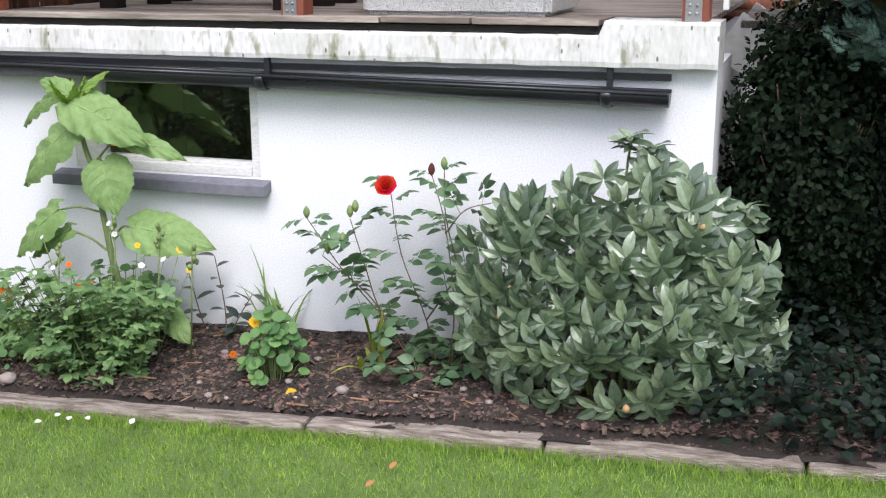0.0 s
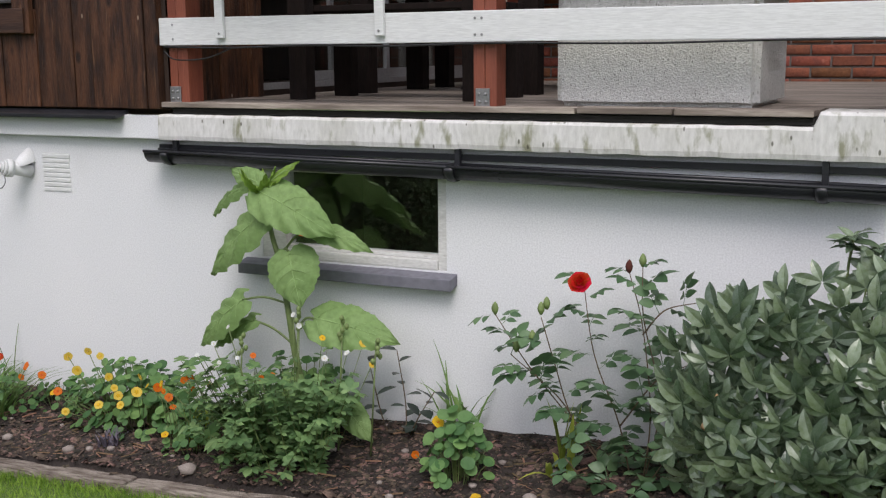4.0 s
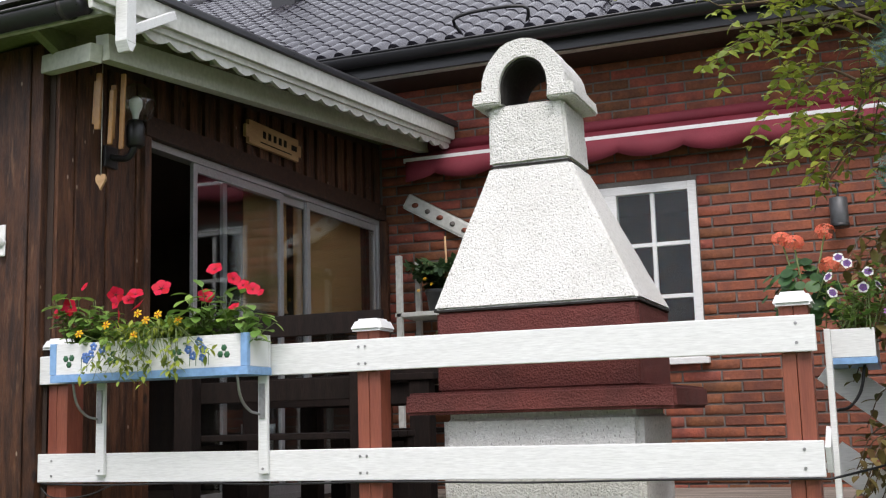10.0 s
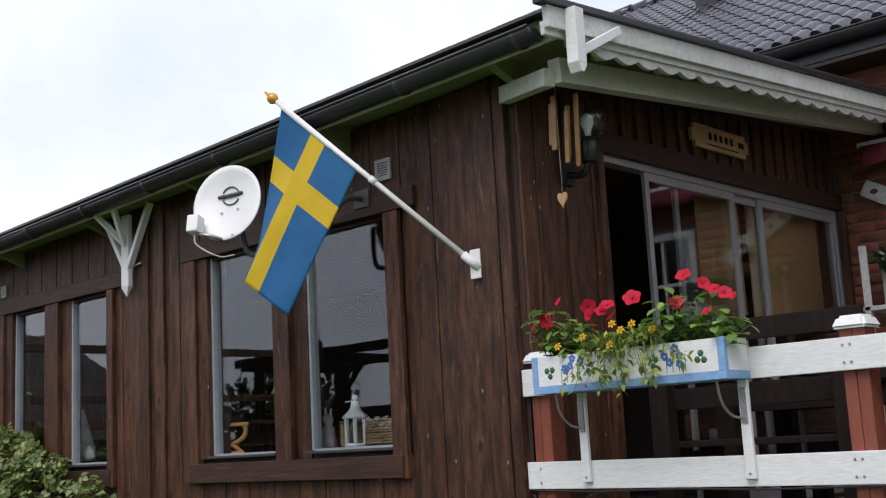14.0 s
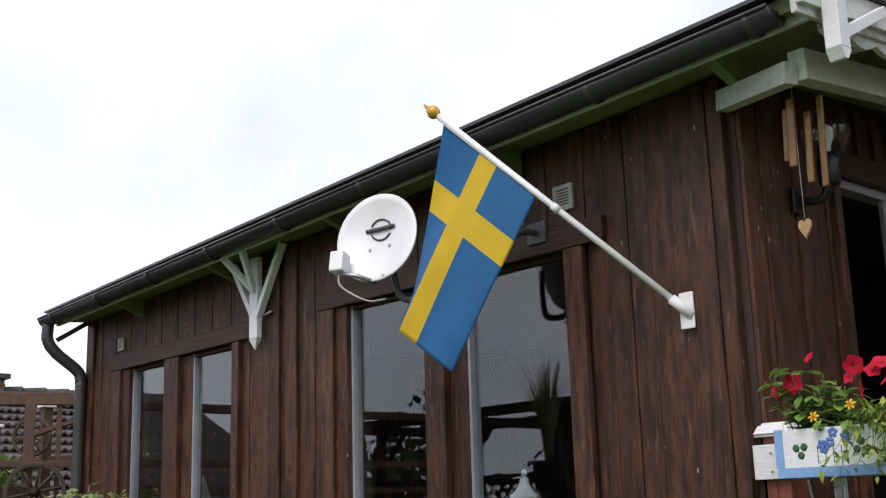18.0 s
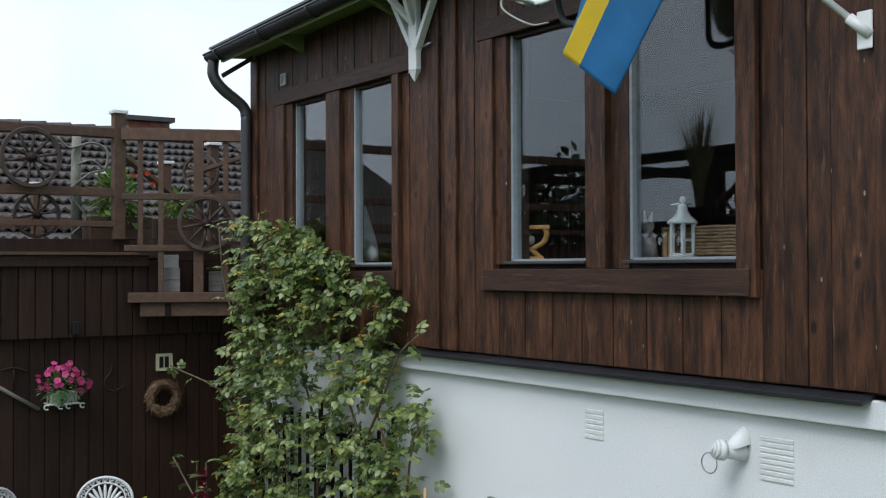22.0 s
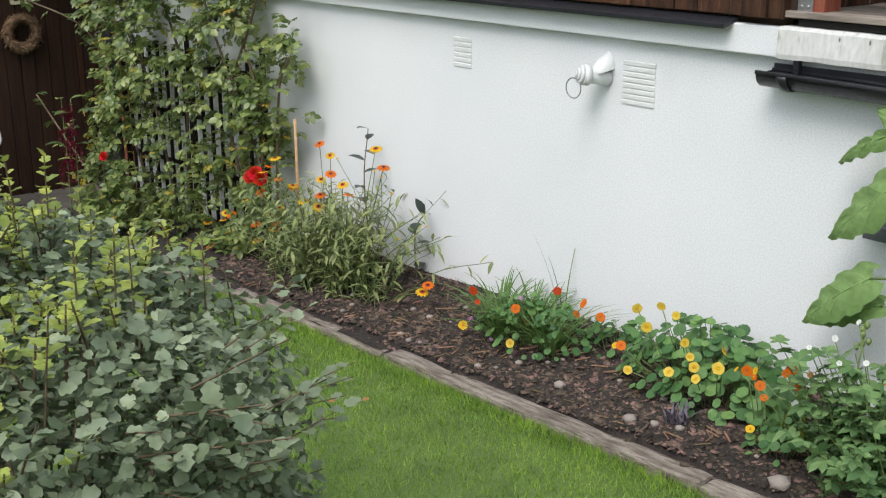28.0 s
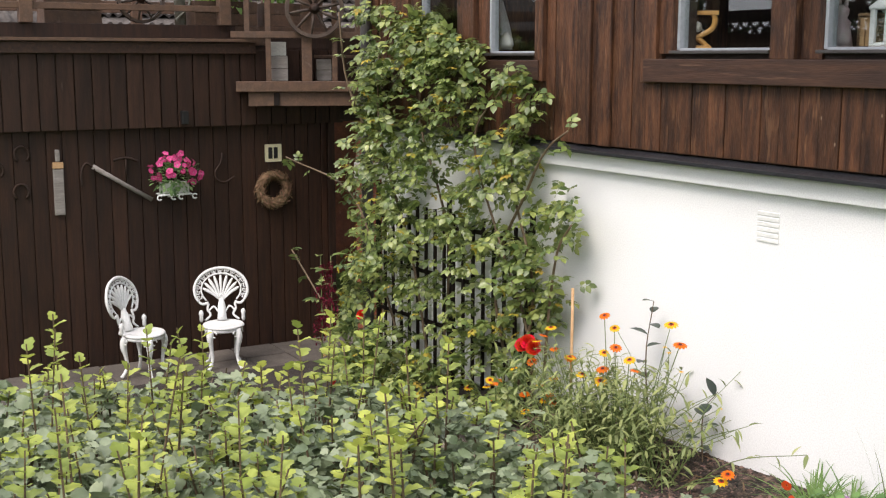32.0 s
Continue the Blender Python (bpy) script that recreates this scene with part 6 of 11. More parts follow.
def pot(x, y, z, r, h, mat, label):
    p = thing("flower_pot", (x, y, z), label, "flower pot", "flower pots")
    lathe("bowl", [(r * 0.72, 0.0), (r * 0.98, h * 0.82), (r * 1.08, h * 0.82), (r * 1.1, h), (r * 0.98, h), (r * 0.92, h * 0.86)], (x, y, z), mat, p, 18)
    lathe("earth", [(r * 0.9, h * 0.8), (r * 0.9, h * 0.86)], (x, y, z), M_SOIL, p, 14)
    return p


M_POTGREY = material("dark_grey_ceramic", (0.05, 0.055, 0.06), 0.45, bump=0.1)
pot(-2.80, 3.33, 2.81, 0.085, 0.17, M_POTGREY, "dark grey flower pot on the shelf")
pot(-2.50, 3.33, 2.81, 0.085, 0.16, M_WHITE_OLD_SHADE, "pale flower pot on the shelf")
pot(-2.75, 3.33, 2.33, 0.08, 0.15, M_POTGREY, "dark grey flower pot on the lower shelf")
pot(-2.35, 3.33, 2.33, 0.08, 0.15, M_REDPOST, "terracotta flower pot on the lower shelf")
pot(-2.2, 2.95, ZD, 0.12, 0.24, M_POTGREY, "dark flower pot standing on the deck")
# things behind the glass doors
for y, z in ((1.25, ZD + 0.45), (2.75, ZD + 0.4)):
    v = pot(XG - 0.55, y, ZD + 0.001, 0.11, 0.50, M_WHITE, "tall white vase standing behind the glass doors")
box_y = thing("yellow_bottle", (XG - 0.5, 1.1, ZD + 0.3), "yellow plastic bottle standing behind the glass doors", "bottle")
lathe("body", [(0.04, 0), (0.045, 0.02), (0.045, 0.18), (0.016, 0.23), (0.016, 0.26)], (XG - 0.5, 1.12, ZD + 0.1), material("yellow_plastic", (0.75, 0.55, 0.03), 0.4, bump=0), box_y, 14)

# ---- things on the window sills ----
def lantern(x, y, z):
    l = thing("lantern", (x, y, z), "white wooden lantern with a pagoda roof on the window sill", "lantern")
    s = 0.082
    n = 6
    ring = lambda r, k: (x + r * math.cos(k * math.tau / n + 0.26), y + r * math.sin(k * math.tau / n + 0.26))
    lathe("foot", [(s * 1.12, 0), (s * 1.12, 0.02), (s, 0.024)], (x, y, z), M_WHITE, l, n)
    for k in range(n):
        px, py = ring(s * 0.95, k)
        beam("post", (px, py, z + 0.02), (px, py, z + 0.215), 0.022, 0.022, M_WHITE, l, 0.002, up=(0, 1, 0))
    for k in range(n):
        (ax, ay), (bx, by) = ring(s * 0.9, k), ring(s * 0.9, k + 1)
        bm = bmesh.new()
        bm.faces.new([bm.verts.new(p) for p in ((ax, ay, z + 0.03), (bx, by, z + 0.03), (bx, by, z + 0.21), (ax, ay, z + 0.21))])
        part("pane", bm, M_GLASS, l)
    lathe("roof", [(s * 1.25, 0.212), (s * 1.22, 0.228), (s * 0.7, 0.262), (s * 0.42, 0.30), (s * 0.36, 0.335), (s * 0.22, 0.34)], (x, y, z), M_WHITE, l, n)
    lathe("knob", [(0.010, 0.338), (0.012, 0.35), (0.02, 0.36), (0.021, 0.372), (0.012, 0.388), (0.003, 0.392)], (x, y, z), M_WHITE, l, 12)
    beam("latch", (x - 0.005, y - 0.02, z + 0.345), (x - 0.075, y - 0.03, z + 0.338), 0.008, 0.008, M_WHITE, l)
    for ob in l.children:
        for v in ob.data.vertices:
            v.co = Vector((x, y, z)) + (v.co - Vector((x, y, z))) * 0.76
    return l


lantern(-4.86, 0.16, 2.072)
M_WICKER = material("brown_wicker", (0.34, 0.22, 0.12), 0.7, (0.22, 0.14, 0.075), scale=20, fine=120, bump=1.0, bump_scale=110, bump_far=0.01)
bas = thing("wicker_basket", (-4.770, 0.27, 2.08), "long brown wicker basket on the window sill", "basket")
bm = bmesh.new()
for k in range(9):
    z = 2.085 + k * 0.016
    pts = [(-4.770 + 0.27 * math.copysign(abs(math.cos(t)) ** 0.35, math.cos(t)), 0.24 + 0.06 * math.copysign(abs(math.sin(t)) ** 0.35, math.sin(t)), z + 0.003 * math.sin(t * 20 + k * 3.1)) for t in np.linspace(0, math.tau, 60)]
    add_tube(bm, pts, 0.0085, 5, False)
part("weave", bm, M_WICKER, bas)
box("lining", -5.010, -4.530, 0.20, 0.285, 2.085, 2.19, M_WICKER, bas, 0.01)
fig = bmesh.new()
for r, z in ((0.058, 0), ):
    add_lathe(fig, [(0.055, 0.0), (0.048, 0.04), (0.038, 0.09), (0.042, 0.11), (0.022, 0.13), (0.030, 0.15), (0.031, 0.17), (0.014, 0.19)], (-5.100, 0.16, 2.072), 16)
add_tube(fig, [(-5.115, 0.16, 2.255), (-5.125, 0.16, 2.31)], [0.012, 0.005], 8)
add_tube(fig, [(-5.085, 0.16, 2.255), (-5.070, 0.16, 2.30)], [0.012, 0.005], 8)
tagged(part("figurine", fig, material("pale_pink_porcelain", (0.46, 0.34, 0.37), 0.5, (0.55, 0.52, 0.50), scale=9, fine=40, bump=0.1)), "pale figurine with tall ears on the window sill", "figurine")
bl = thing("building_blocks", (-4.890, 0.22, 2.2), "row of small pale wooden blocks in the basket", "blocks")
for k in range(3):
    box("block", -5.000 + k * 0.032, -4.975 + k * 0.032, 0.165, 0.182, 2.075, 2.20, M_TAN, bl, 0.003)


def cup_stand(x, y, z):
    c = thing("wooden_stand", (x, y, z), "small heart-shaped light wood stand on the window sill", "ornament")
    for s in (-1, 1):
        tube("bow", curve_points([(x - s * 0.05, y, z), (x - s * 0.012, y, z + 0.04), (x + s * 0.055, y, z + 0.085), (x + s * 0.072, y, z + 0.13), (x + s * 0.06, y, z + 0.165)], 5), 0.012, M_OAK, c, 8)
    beam("bar", (x - 0.085, y, z + 0.165), (x + 0.085, y, z + 0.165), 0.03, 0.02, M_OAK, c)
    box("foot", x - 0.06, x + 0.06, y - 0.02, y + 0.02, z - 0.002, z + 0.012, M_OAK, c, 0.003)
    lathe("stone", [(0.01, 0.075), (0.022, 0.09), (0.018, 0.115), (0.004, 0.125)], (x, y, z), M_PALE, c, 10)
    c.rotation_euler.z, c.scale = 0.86, (1.3, 1.3, 1.1)


M_OAK = material("golden_oak", (0.50, 0.27, 0.08), 0.4, (0.40, 0.20, 0.05), scale=8, fine=50, bump=0.1)
cup_stand(-6.02, 0.13, 2.072)
gn = bmesh.new()
add_lathe(gn, [(0.10, 0.0), (0.095, 0.10), (0.07, 0.2), (0.02, 0.36), (0.004, 0.40)], (-8.02, 0.20, 2.072), 16)
tagged(part("white_cone_ornament", gn, M_WHITE), "white cone-shaped ornament on the window sill", "ornament")
gn = bmesh.new()
add_lathe(gn, [(0.03, 0.0), (0.05, 0.03), (0.045, 0.07), (0.02, 0.10), (0.004, 0.115)], (-7.86, 0.16, 2.072), 14)
tagged(part("white_bird_ornament", gn, M_WHITE), "small white ornament on the window sill", "ornament")

# ---- beyond the annexe: dark garage wall, balcony and the neighbour's roof ----
M_GARAGE = material("black_brown_boarding", (0.042, 0.0180, 0.0095), 0.6, (0.020, 0.0092, 0.0058), scale=5, fine=30, bump=0.35, stretch=(7, 7, 0.5), spread=0.3, stain=((0.045, 0.028, 0.02), 0.68, 0.5, 5), spec=0.3)
M_UPPER = material("dark_weathered_boarding", (0.044, 0.021, 0.013), 0.6, (0.022, 0.011, 0.0075), scale=3, fine=20, bump=0.5, stretch=(8, 8, 0.8), spread=0.25, stain=((0.12, 0.085, 0.065), 0.68, 0.5, 6), spec=0.25)
M_BALCONY = material("brown_weathered_rail_wood", (0.115, 0.062, 0.036), 0.7, (0.070, 0.038, 0.024), scale=5, fine=30, bump=0.4, stretch=(3, 3, 3), spread=0.2, stain=((0.17, 0.115, 0.085), 0.62, 0.5, 5))
M_WHEEL = material("grey_brown_old_oak", (0.085, 0.058, 0.043), 0.8, (0.045, 0.031, 0.024), scale=9, fine=40, bump=0.5, spread=0.1)
M_IRON = material("rusty_black_iron", (0.022, 0.014, 0.011), 0.65, (0.040, 0.018, 0.010), scale=12, fine=60, bump=0.4, metal=0.4)
M_CASTWHITE = material("white_painted_cast_aluminium", (0.80, 0.81, 0.80), 0.4, (0.76, 0.77, 0.77), scale=12, fine=60, bump=0.12)
M_STRAW = material("brown_straw", (0.23, 0.14, 0.075), 0.85, (0.13, 0.075, 0.040), scale=20, fine=80, bump=0.3, island=0.5)
M_CRATE = material("grey_bleached_planks", (0.27, 0.25, 0.23), 0.85, (0.19, 0.17, 0.155), scale=5, fine=40, bump=0.5, stretch=(2, 0.6, 6), spread=0.15)
M_PLATE = material("ivory_enamel_plate", (0.72, 0.67, 0.47), 0.35, (0.66, 0.61, 0.42), scale=9, fine=70, bump=0.05)
M_GREYWOOD = material("pale_grey_driftwood", (0.25, 0.25, 0.21), 0.85, (0.16, 0.16, 0.13), scale=10, fine=60, bump=0.5)

far_first = len(THINGS)
garage = thing("wall_garage", (XF, -4, -0.9), "black-brown vertical board wall of the garage, beyond the white chairs", "wall", "", "structure")
box("backing", XF - 0.24, XF - 0.026, -9.0, 0.70, -1.2, 1.5, M_GARAGE, garage, 0)
y = -5.2
while y < 0.68:
    w = min(0.135, 0.70 - y)
    d = 0.006 * rng.random()
    box("board", XF - 0.024, XF - 0.004 + d, y + 0.0015, y + w - 0.0015, -1.0, 1.495, M_GARAGE, garage, 0.004)
    y += 0.139
box("end_trim", XF - 0.2, XF + 0.02, 0.705, 0.78, -1.2, 1.5, M_GARAGE, garage, 0.004)

upper = thing("balcony_front", (XF, -3, 1.5), "dark brown board front under the balcony rail", "wall", "", "structure")
box("backing", XF - 0.16, XF + 0.052, -9.0, 2.5, 1.48, 2.2, M_GARAGE, upper, 0)
y = -5.2
while y < 0.62:
    box("board", XF + 0.056, XF + 0.080 + 0.006 * rng.random(), y + 0.004, y + 0.146, 1.47, 2.175, M_UPPER, upper, 0.004)
    y += 0.153
box("top_ledge", XF - 0.16, XF + 0.17, -9.0, -0.16, 2.245, 2.275, M_BALCONY, upper, 0.004)
box("fascia", XF + 0.084, XF + 0.125, -9.0, -0.16, 2.14, 2.24, M_BROWN_H, upper, 0.004)
box("balcony_floor", XF - 3.6, XF - 0.165, -9.0, 4.5, 2.22, 2.40, M_BALCONY, upper, 0.004)
box("floor_edge", XF - 0.16, XF - 0.02, -9.0, -0.3, 2.28, 2.40, M_GARAGE, upper, 0.003)
box("lamp_bracket", XF + 0.09, XF + 0.16, -0.90, -0.84, 1.50, 1.62, M_BLACK, upper, 0.006)

rail = thing("balcony_railing", (XF, -2.5, 2.4), "brown weathered wooden balcony railing with slim balusters", "railing")
box("top_rail", XF - 0.05, XF + 0.05, -6.0, -0.46, 3.385, 3.475, M_BALCONY, rail, 0.006)
box("middle_rail", XF - 0.03, XF + 0.03, -6.0, -0.46, 2.815, 2.895, M_BALCONY, rail, 0.005)
box("low_rail", XF - 0.025, XF + 0.025, -6.0, -0.46, 2.52, 2.575, M_BALCONY, rail, 0.005)
for yy in (-5.9, -4.0, -2.2, -0.42):
    tall = 3.62 if yy > -1 else 3.48
    p = box("post", XF - 0.055, XF + 0.055, yy - 0.055, yy + 0.055, 2.40, tall, M_BALCONY, rail, 0.006)
    if yy > -1:
        box("cap", XF - 0.075, XF + 0.075, yy - 0.075, yy + 0.075, tall, tall + 0.035, M_WHITE, rail, 0.008, "white painted post cap")

BAY = ((-11.78, -0.42), (-11.25, 0.85))


def bay(s, back=0.0):
    a, b = Vector(BAY[0]), Vector(BAY[1])
    p = a.lerp(b, s)
    d = (b - a).normalized()
    return Vector((p.x - d.y * back, p.y + d.x * back, 0))


def bay_beam(name, s0, s1, z0, z1, thick, mat, parent, back=0.0):
    zc = (z0 + z1) / 2
    return beam(name, bay(s0, back) + Vector((0, 0, zc)), bay(s1, back) + Vector((0, 0, zc)), thick, z1 - z0, mat, parent, 0.005)


def bay_post(name, s, z0, z1, wide, mat, parent, back=0.0):
    p = bay(s, back)
    return beam(name, p + Vector((0, 0, z0)), p + Vector((0, 0, z1)), wide, wide, mat, parent, 0.005, "", (BAY[1][0] - BAY[0][0], BAY[1][1] - BAY[0][1], 0))


corner = thing("corner_railing", (-11.5, 0.2, 1.87), "brown wooden balcony bay with balusters and a shelf below", "railing")
bay_beam("top_rail", 0.0, 1.0, 3.36, 3.475, 0.09, M_BALCONY, corner)
bay_beam("middle_rail", 0.0, 1.0, 2.785, 2.845, 0.06, M_BALCONY, corner)
bay_beam("low_rail", 0.02, 1.0, 2.285, 2.345, 0.07, M_BALCONY, corner)
bay_beam("shelf_board", 0.05, 1.02, 1.79, 1.885, 0.12, M_BALCONY, corner, -0.06)
bay_beam("shelf_beam", 0.13, 1.0, 1.655, 1.786, 0.10, M_BALCONY, corner, -0.03)
bay_beam("bracket_block", 0.30, 0.34, 1.66, 1.78, 0.125, M_DARKWOOD, corner, -0.03)
for s, z0, w in ((0.13, 2.345, 0.05), (0.27, 1.885, 0.05), (0.53, 1.885, 0.095), (0.72, 1.885, 0.05), (0.88, 2.345, 0.05), (0.95, 1.885, 0.055)):
    bay_post("baluster" if w < 0.09 else "post", s, z0, 3.37, w, M_BALCONY, corner)
bay_beam("shelf_floor", 0.05, 1.0, 1.80, 1.84, 0.42, M_GARAGE, corner, 0.22)
bay_beam("shelf_backing", 0.05, 1.0, 1.50, 2.34, 0.02, M_GARAGE, corner, 0.45)
for s0, s1, h in ((0.285, 0.40, 0.235), (0.60, 0.70, 0.205)):
    crate = thing("wooden_crate", bay(s0, 0.12) + Vector((0, 0, 1.885)), "grey bleached plank crate on the balcony shelf", "crate", "crates on the shelf")
    for k in range(2):
        bay_beam("plank", s0, s1, 1.888 + k * h / 2, 1.884 + (k + 1) * h / 2, 0.022, M_CRATE, crate, 0.10)
        bay_beam("plank", s0, s1, 1.888 + k * h / 2, 1.884 + (k + 1) * h / 2, 0.022, M_CRATE, crate, 0.26)
    if s0 < 0.4:
        bay_beam("top_plank", s0, s1 - 0.01, 1.885 + h + 0.002, 1.885 + h + 0.13, 0.03, M_PALE, crate, 0.12)
bay_beam("shelf_slat", 0.58, 0.98, 2.10, 2.13, 0.05, M_BALCONY, corner, 0.2)

rear = thing("rear_railing", (-13.6, 0.5, 2.4), "brown wooden railing on the balcony with white post caps", "railing")
for k, (px, py, top) in enumerate(((-13.6, -0.75, 3.02), (-13.5, -0.05, 3.16), (-13.2, 0.55, 3.28), (-12.6, 0.86, 3.45), (-13.6, -2.6, 3.02), (-12.0, 1.2, 3.62))):
    box("post", px - 0.05, px + 0.05, py - 0.05, py + 0.05, 2.40, top, M_BALCONY, rear, 0.005)
    box("cap", px - 0.075, px + 0.075, py - 0.075, py + 0.075, top, top + 0.035, M_WHITE, rear, 0.008, "white painted post cap")
beam("brace", (-12.3, -0.28, 3.30), (-12.2, 0.42, 2.75), 0.04, 0.10, M_BALCONY, rear, 0.004, "", (1, 0, 0.2))
beam("brace", (-12.2, 0.40, 3.08), (-12.0, 1.0, 3.30), 0.04, 0.10, M_BALCONY, rear, 0.004, "", (1, 0, 0.2))
beam("brace", (-12.0, 0.95, 3.40), (-11.8, 1.35, 2.9), 0.04, 0.10, M_BALCONY, rear, 0.004, "", (1, 0, 0.2))
beam("back_rail", (-13.65, -6.0, 2.62), (-13.65, 0.6, 2.62), 0.05, 0.12, M_BALCONY, rear, 0.004)
beam("back_rail", (-13.1, 0.62, 2.9), (-11.9, 1.22, 2.9), 0.05, 0.10, M_BALCONY, rear, 0.004)


def wagon_wheel(at, r, face, label, spokes=10, lean=0.0):
    """A spoked wheel round a centre, its axle along face."""
    t = thing("wagon_wheel", at, label, "wagon wheel", "old wagon wheels")
    at = Vector(at)
    n = Vector(face).normalized()
    u = Vector((0, 0, 1)).cross(n).normalized()
    w = n.cross(u)
    m = Matrix((u, w, n)).transposed().to_4x4()
    m.translation = at
    bm = bmesh.new()
    rows = ((r * 0.86, -0.022), (r * 0.86, 0.022), (r * 0.98, 0.024), (r, 0.012), (r, -0.012), (r * 0.98, -0.024))
    N = 40
    rings = [[bm.verts.new((math.cos(k * math.tau / N) * a, math.sin(k * math.tau / N) * a, h)) for k in range(N)] for a, h in rows]
    for p, q in zip(rings, rings[1:] + rings[:1]):
        for k in range(N):
            bm.faces.new((p[k], p[(k + 1) % N], q[(k + 1) % N], q[k]))
    bmesh.ops.recalc_face_normals(bm, faces=bm.faces)
    bm.transform(m)
    part("rim", bm, M_WHEEL, t, "grey-brown worn wooden rim")
    for k in range(spokes):
        a = (k + 0.3) * math.tau / spokes
        d = u * math.cos(a) + w * math.sin(a)
        tube("spoke", [at + d * r * 0.15, at + d * r * 0.5, at + d * r * 0.88], [r * 0.042, r * 0.055, r * 0.036], M_WHEEL, t, 6)
    bm = bmesh.new()
    add_lathe(bm, [(r * 0.10, -0.05), (r * 0.17, -0.035), (r * 0.18, 0.03), (r * 0.11, 0.05), (r * 0.10, 0.075), (r * 0.05, 0.077)], (0, 0, 0), 16)
    bm.transform(m)
    part("hub", bm, M_IRON, t, "black iron hub")
    return t


wagon_wheel((XF + 0.10, -1.27, 3.15), 0.285, (1, 0.03, 0), "old spoked wagon wheel on the balcony rail")
p = bay(0.585, -0.085)
wagon_wheel((p.x, p.y, 2.555), 0.275, (0.92, -0.38, 0), "old spoked wagon wheel hung on the corner railing")
wagon_wheel((XF - 0.12, -1.16, 2.63), 0.22, (1, 0, 0), "smaller spoked wagon wheel behind the rail")
wagon_wheel((-12.35, 0.62, 3.13), 0.20, (0.75, -0.65, 0), "small spoked wagon wheel behind the bay")

# driftwood pole with a winding branch
drift = thing("driftwood_pole", (XF - 0.35, -0.9, 2.4), "pale grey pole wound with a bare driftwood branch", "driftwood")
tube("pole", [(XF - 0.35, -0.72, 2.38), (XF - 0.35, -0.73, 3.0), (XF - 0.36, -0.72, 3.42)], [0.055, 0.05, 0.045], M_GREYWOOD, drift, 9)
tube("branch", curve_points([(XF - 0.27, -0.80, 2.44), (XF - 0.25, -0.66, 2.62), (XF - 0.3, -0.80, 2.86), (XF - 0.25, -0.62, 3.05), (XF - 0.28, -0.47, 3.10), (XF - 0.28, -0.44, 3.28), (XF - 0.3, -0.58, 3.36), (XF - 0.3, -0.80, 3.30), (XF - 0.3, -0.92, 3.40)], 6), 0.012, M_GREYWOOD, drift, 6)
tube("twig", curve_points([(XF - 0.28, -0.47, 3.10), (XF - 0.26, -0.60, 3.18), (XF - 0.26, -0.74, 3.14)], 5), 0.012, M_GREYWOOD, drift, 6)

# planters on the balcony
def balcony_planter(x, y, w, label):
    t = thing("balcony_planter", (x, y, 2.4), label, "planter", "balcony planters")
    for k in range(2):
        box("board", x - 0.16, x - 0.135, y - w / 2, y + w / 2, 2.405 + k * 0.115, 2.515 + k * 0.115, M_BALCONY, t, 0.004)
        box("board", x + 0.135, x + 0.16, y - w / 2, y + w / 2, 2.405 + k * 0.115, 2.515 + k * 0.115, M_BALCONY, t, 0.004)
    for s in (-1, 1):
        box("end", x - 0.134, x + 0.134, y + s * (w / 2 - 0.026), y + s * (w / 2 - 0.001), 2.405, 2.63, M_BALCONY, t, 0.004)
    box("soil", x - 0.134, x + 0.134, y - w / 2 + 0.03, y + w / 2 - 0.03, 2.41, 2.60, M_SOIL, t, 0)


balcony_planter(XF - 0.32, -0.33, 0.62, "brown wooden planter with leafy flowers on the balcony")
balcony_planter(XF - 0.42, 0.34, 0.5, "brown wooden planter behind the bay")
balcony_planter(XF - 0.35, -1.75, 0.5, "brown wooden planter with tall grass on the balcony")

BALCONY_SHIFT, GARAGE_SHIFT = Vector((0, 0.085, -0.09)), Vector((0, 0.085, -0.05))
for ob in THINGS[far_first + 1:]:
    ob.location += BALCONY_SHIFT

# on the garage wall
wall_first = len(THINGS)
XW = XF + 0.004
plate = thing("number_plate", (XW, 0.04, 1.15), "ivory enamel number plate with dark figures on the dark boards", "number plate")
box("plate", XW, XW + 0.008, -0.045, 0.125, 1.065, 1.235, M_PLATE, plate, 0.012)
for y0 in (0.0, 0.055):
    box("bar", XW + 0.0085, XW + 0.011, y0 - 0.012, y0 + 0.03, 1.095, 1.205, M_BLACK, plate, 0.002, "dark bar")

wreath = thing("wreath", (XW + 0.05, 0.015, 0.80), "dry brown straw wreath hung on the dark boards", "wreath")
bm = bmesh.new()
N = 28
add_tube(bm, [(XW + 0.05, 0.015 + 0.138 * math.cos(a), 0.80 + 0.138 * math.sin(a)) for a in np.linspace(0, math.tau, N)], 0.042, 8)
part("ring", bm, M_STRAW, wreath)
n = 1300
a = rng.uniform(0, math.tau, n)
radial = np.stack([np.zeros(n), np.cos(a), np.sin(a)], 1)
along = np.stack([np.zeros(n), -np.sin(a), np.cos(a)], 1)
b = rng.uniform(0, math.tau, n)
out = radial * np.cos(b)[:, None] + np.array((1.0, 0, 0)) * np.sin(b)[:, None]
at = np.array((XW + 0.05, 0.015, 0.80)) + radial * 0.138 + out * 0.040
part("straw", scatter_mesh("straw", leaf_shape(0.28, 0.2, 0.5, 3), at, frames_from(at, along * rng.uniform(0.3, 1, (n, 1)) + out * rng.uniform(0.1, 1.0, (n, 1)) + rng.normal(0, 0.3, (n, 3)), out), rng.uniform(0.025, 0.055, n)), M_STRAW, wreath)

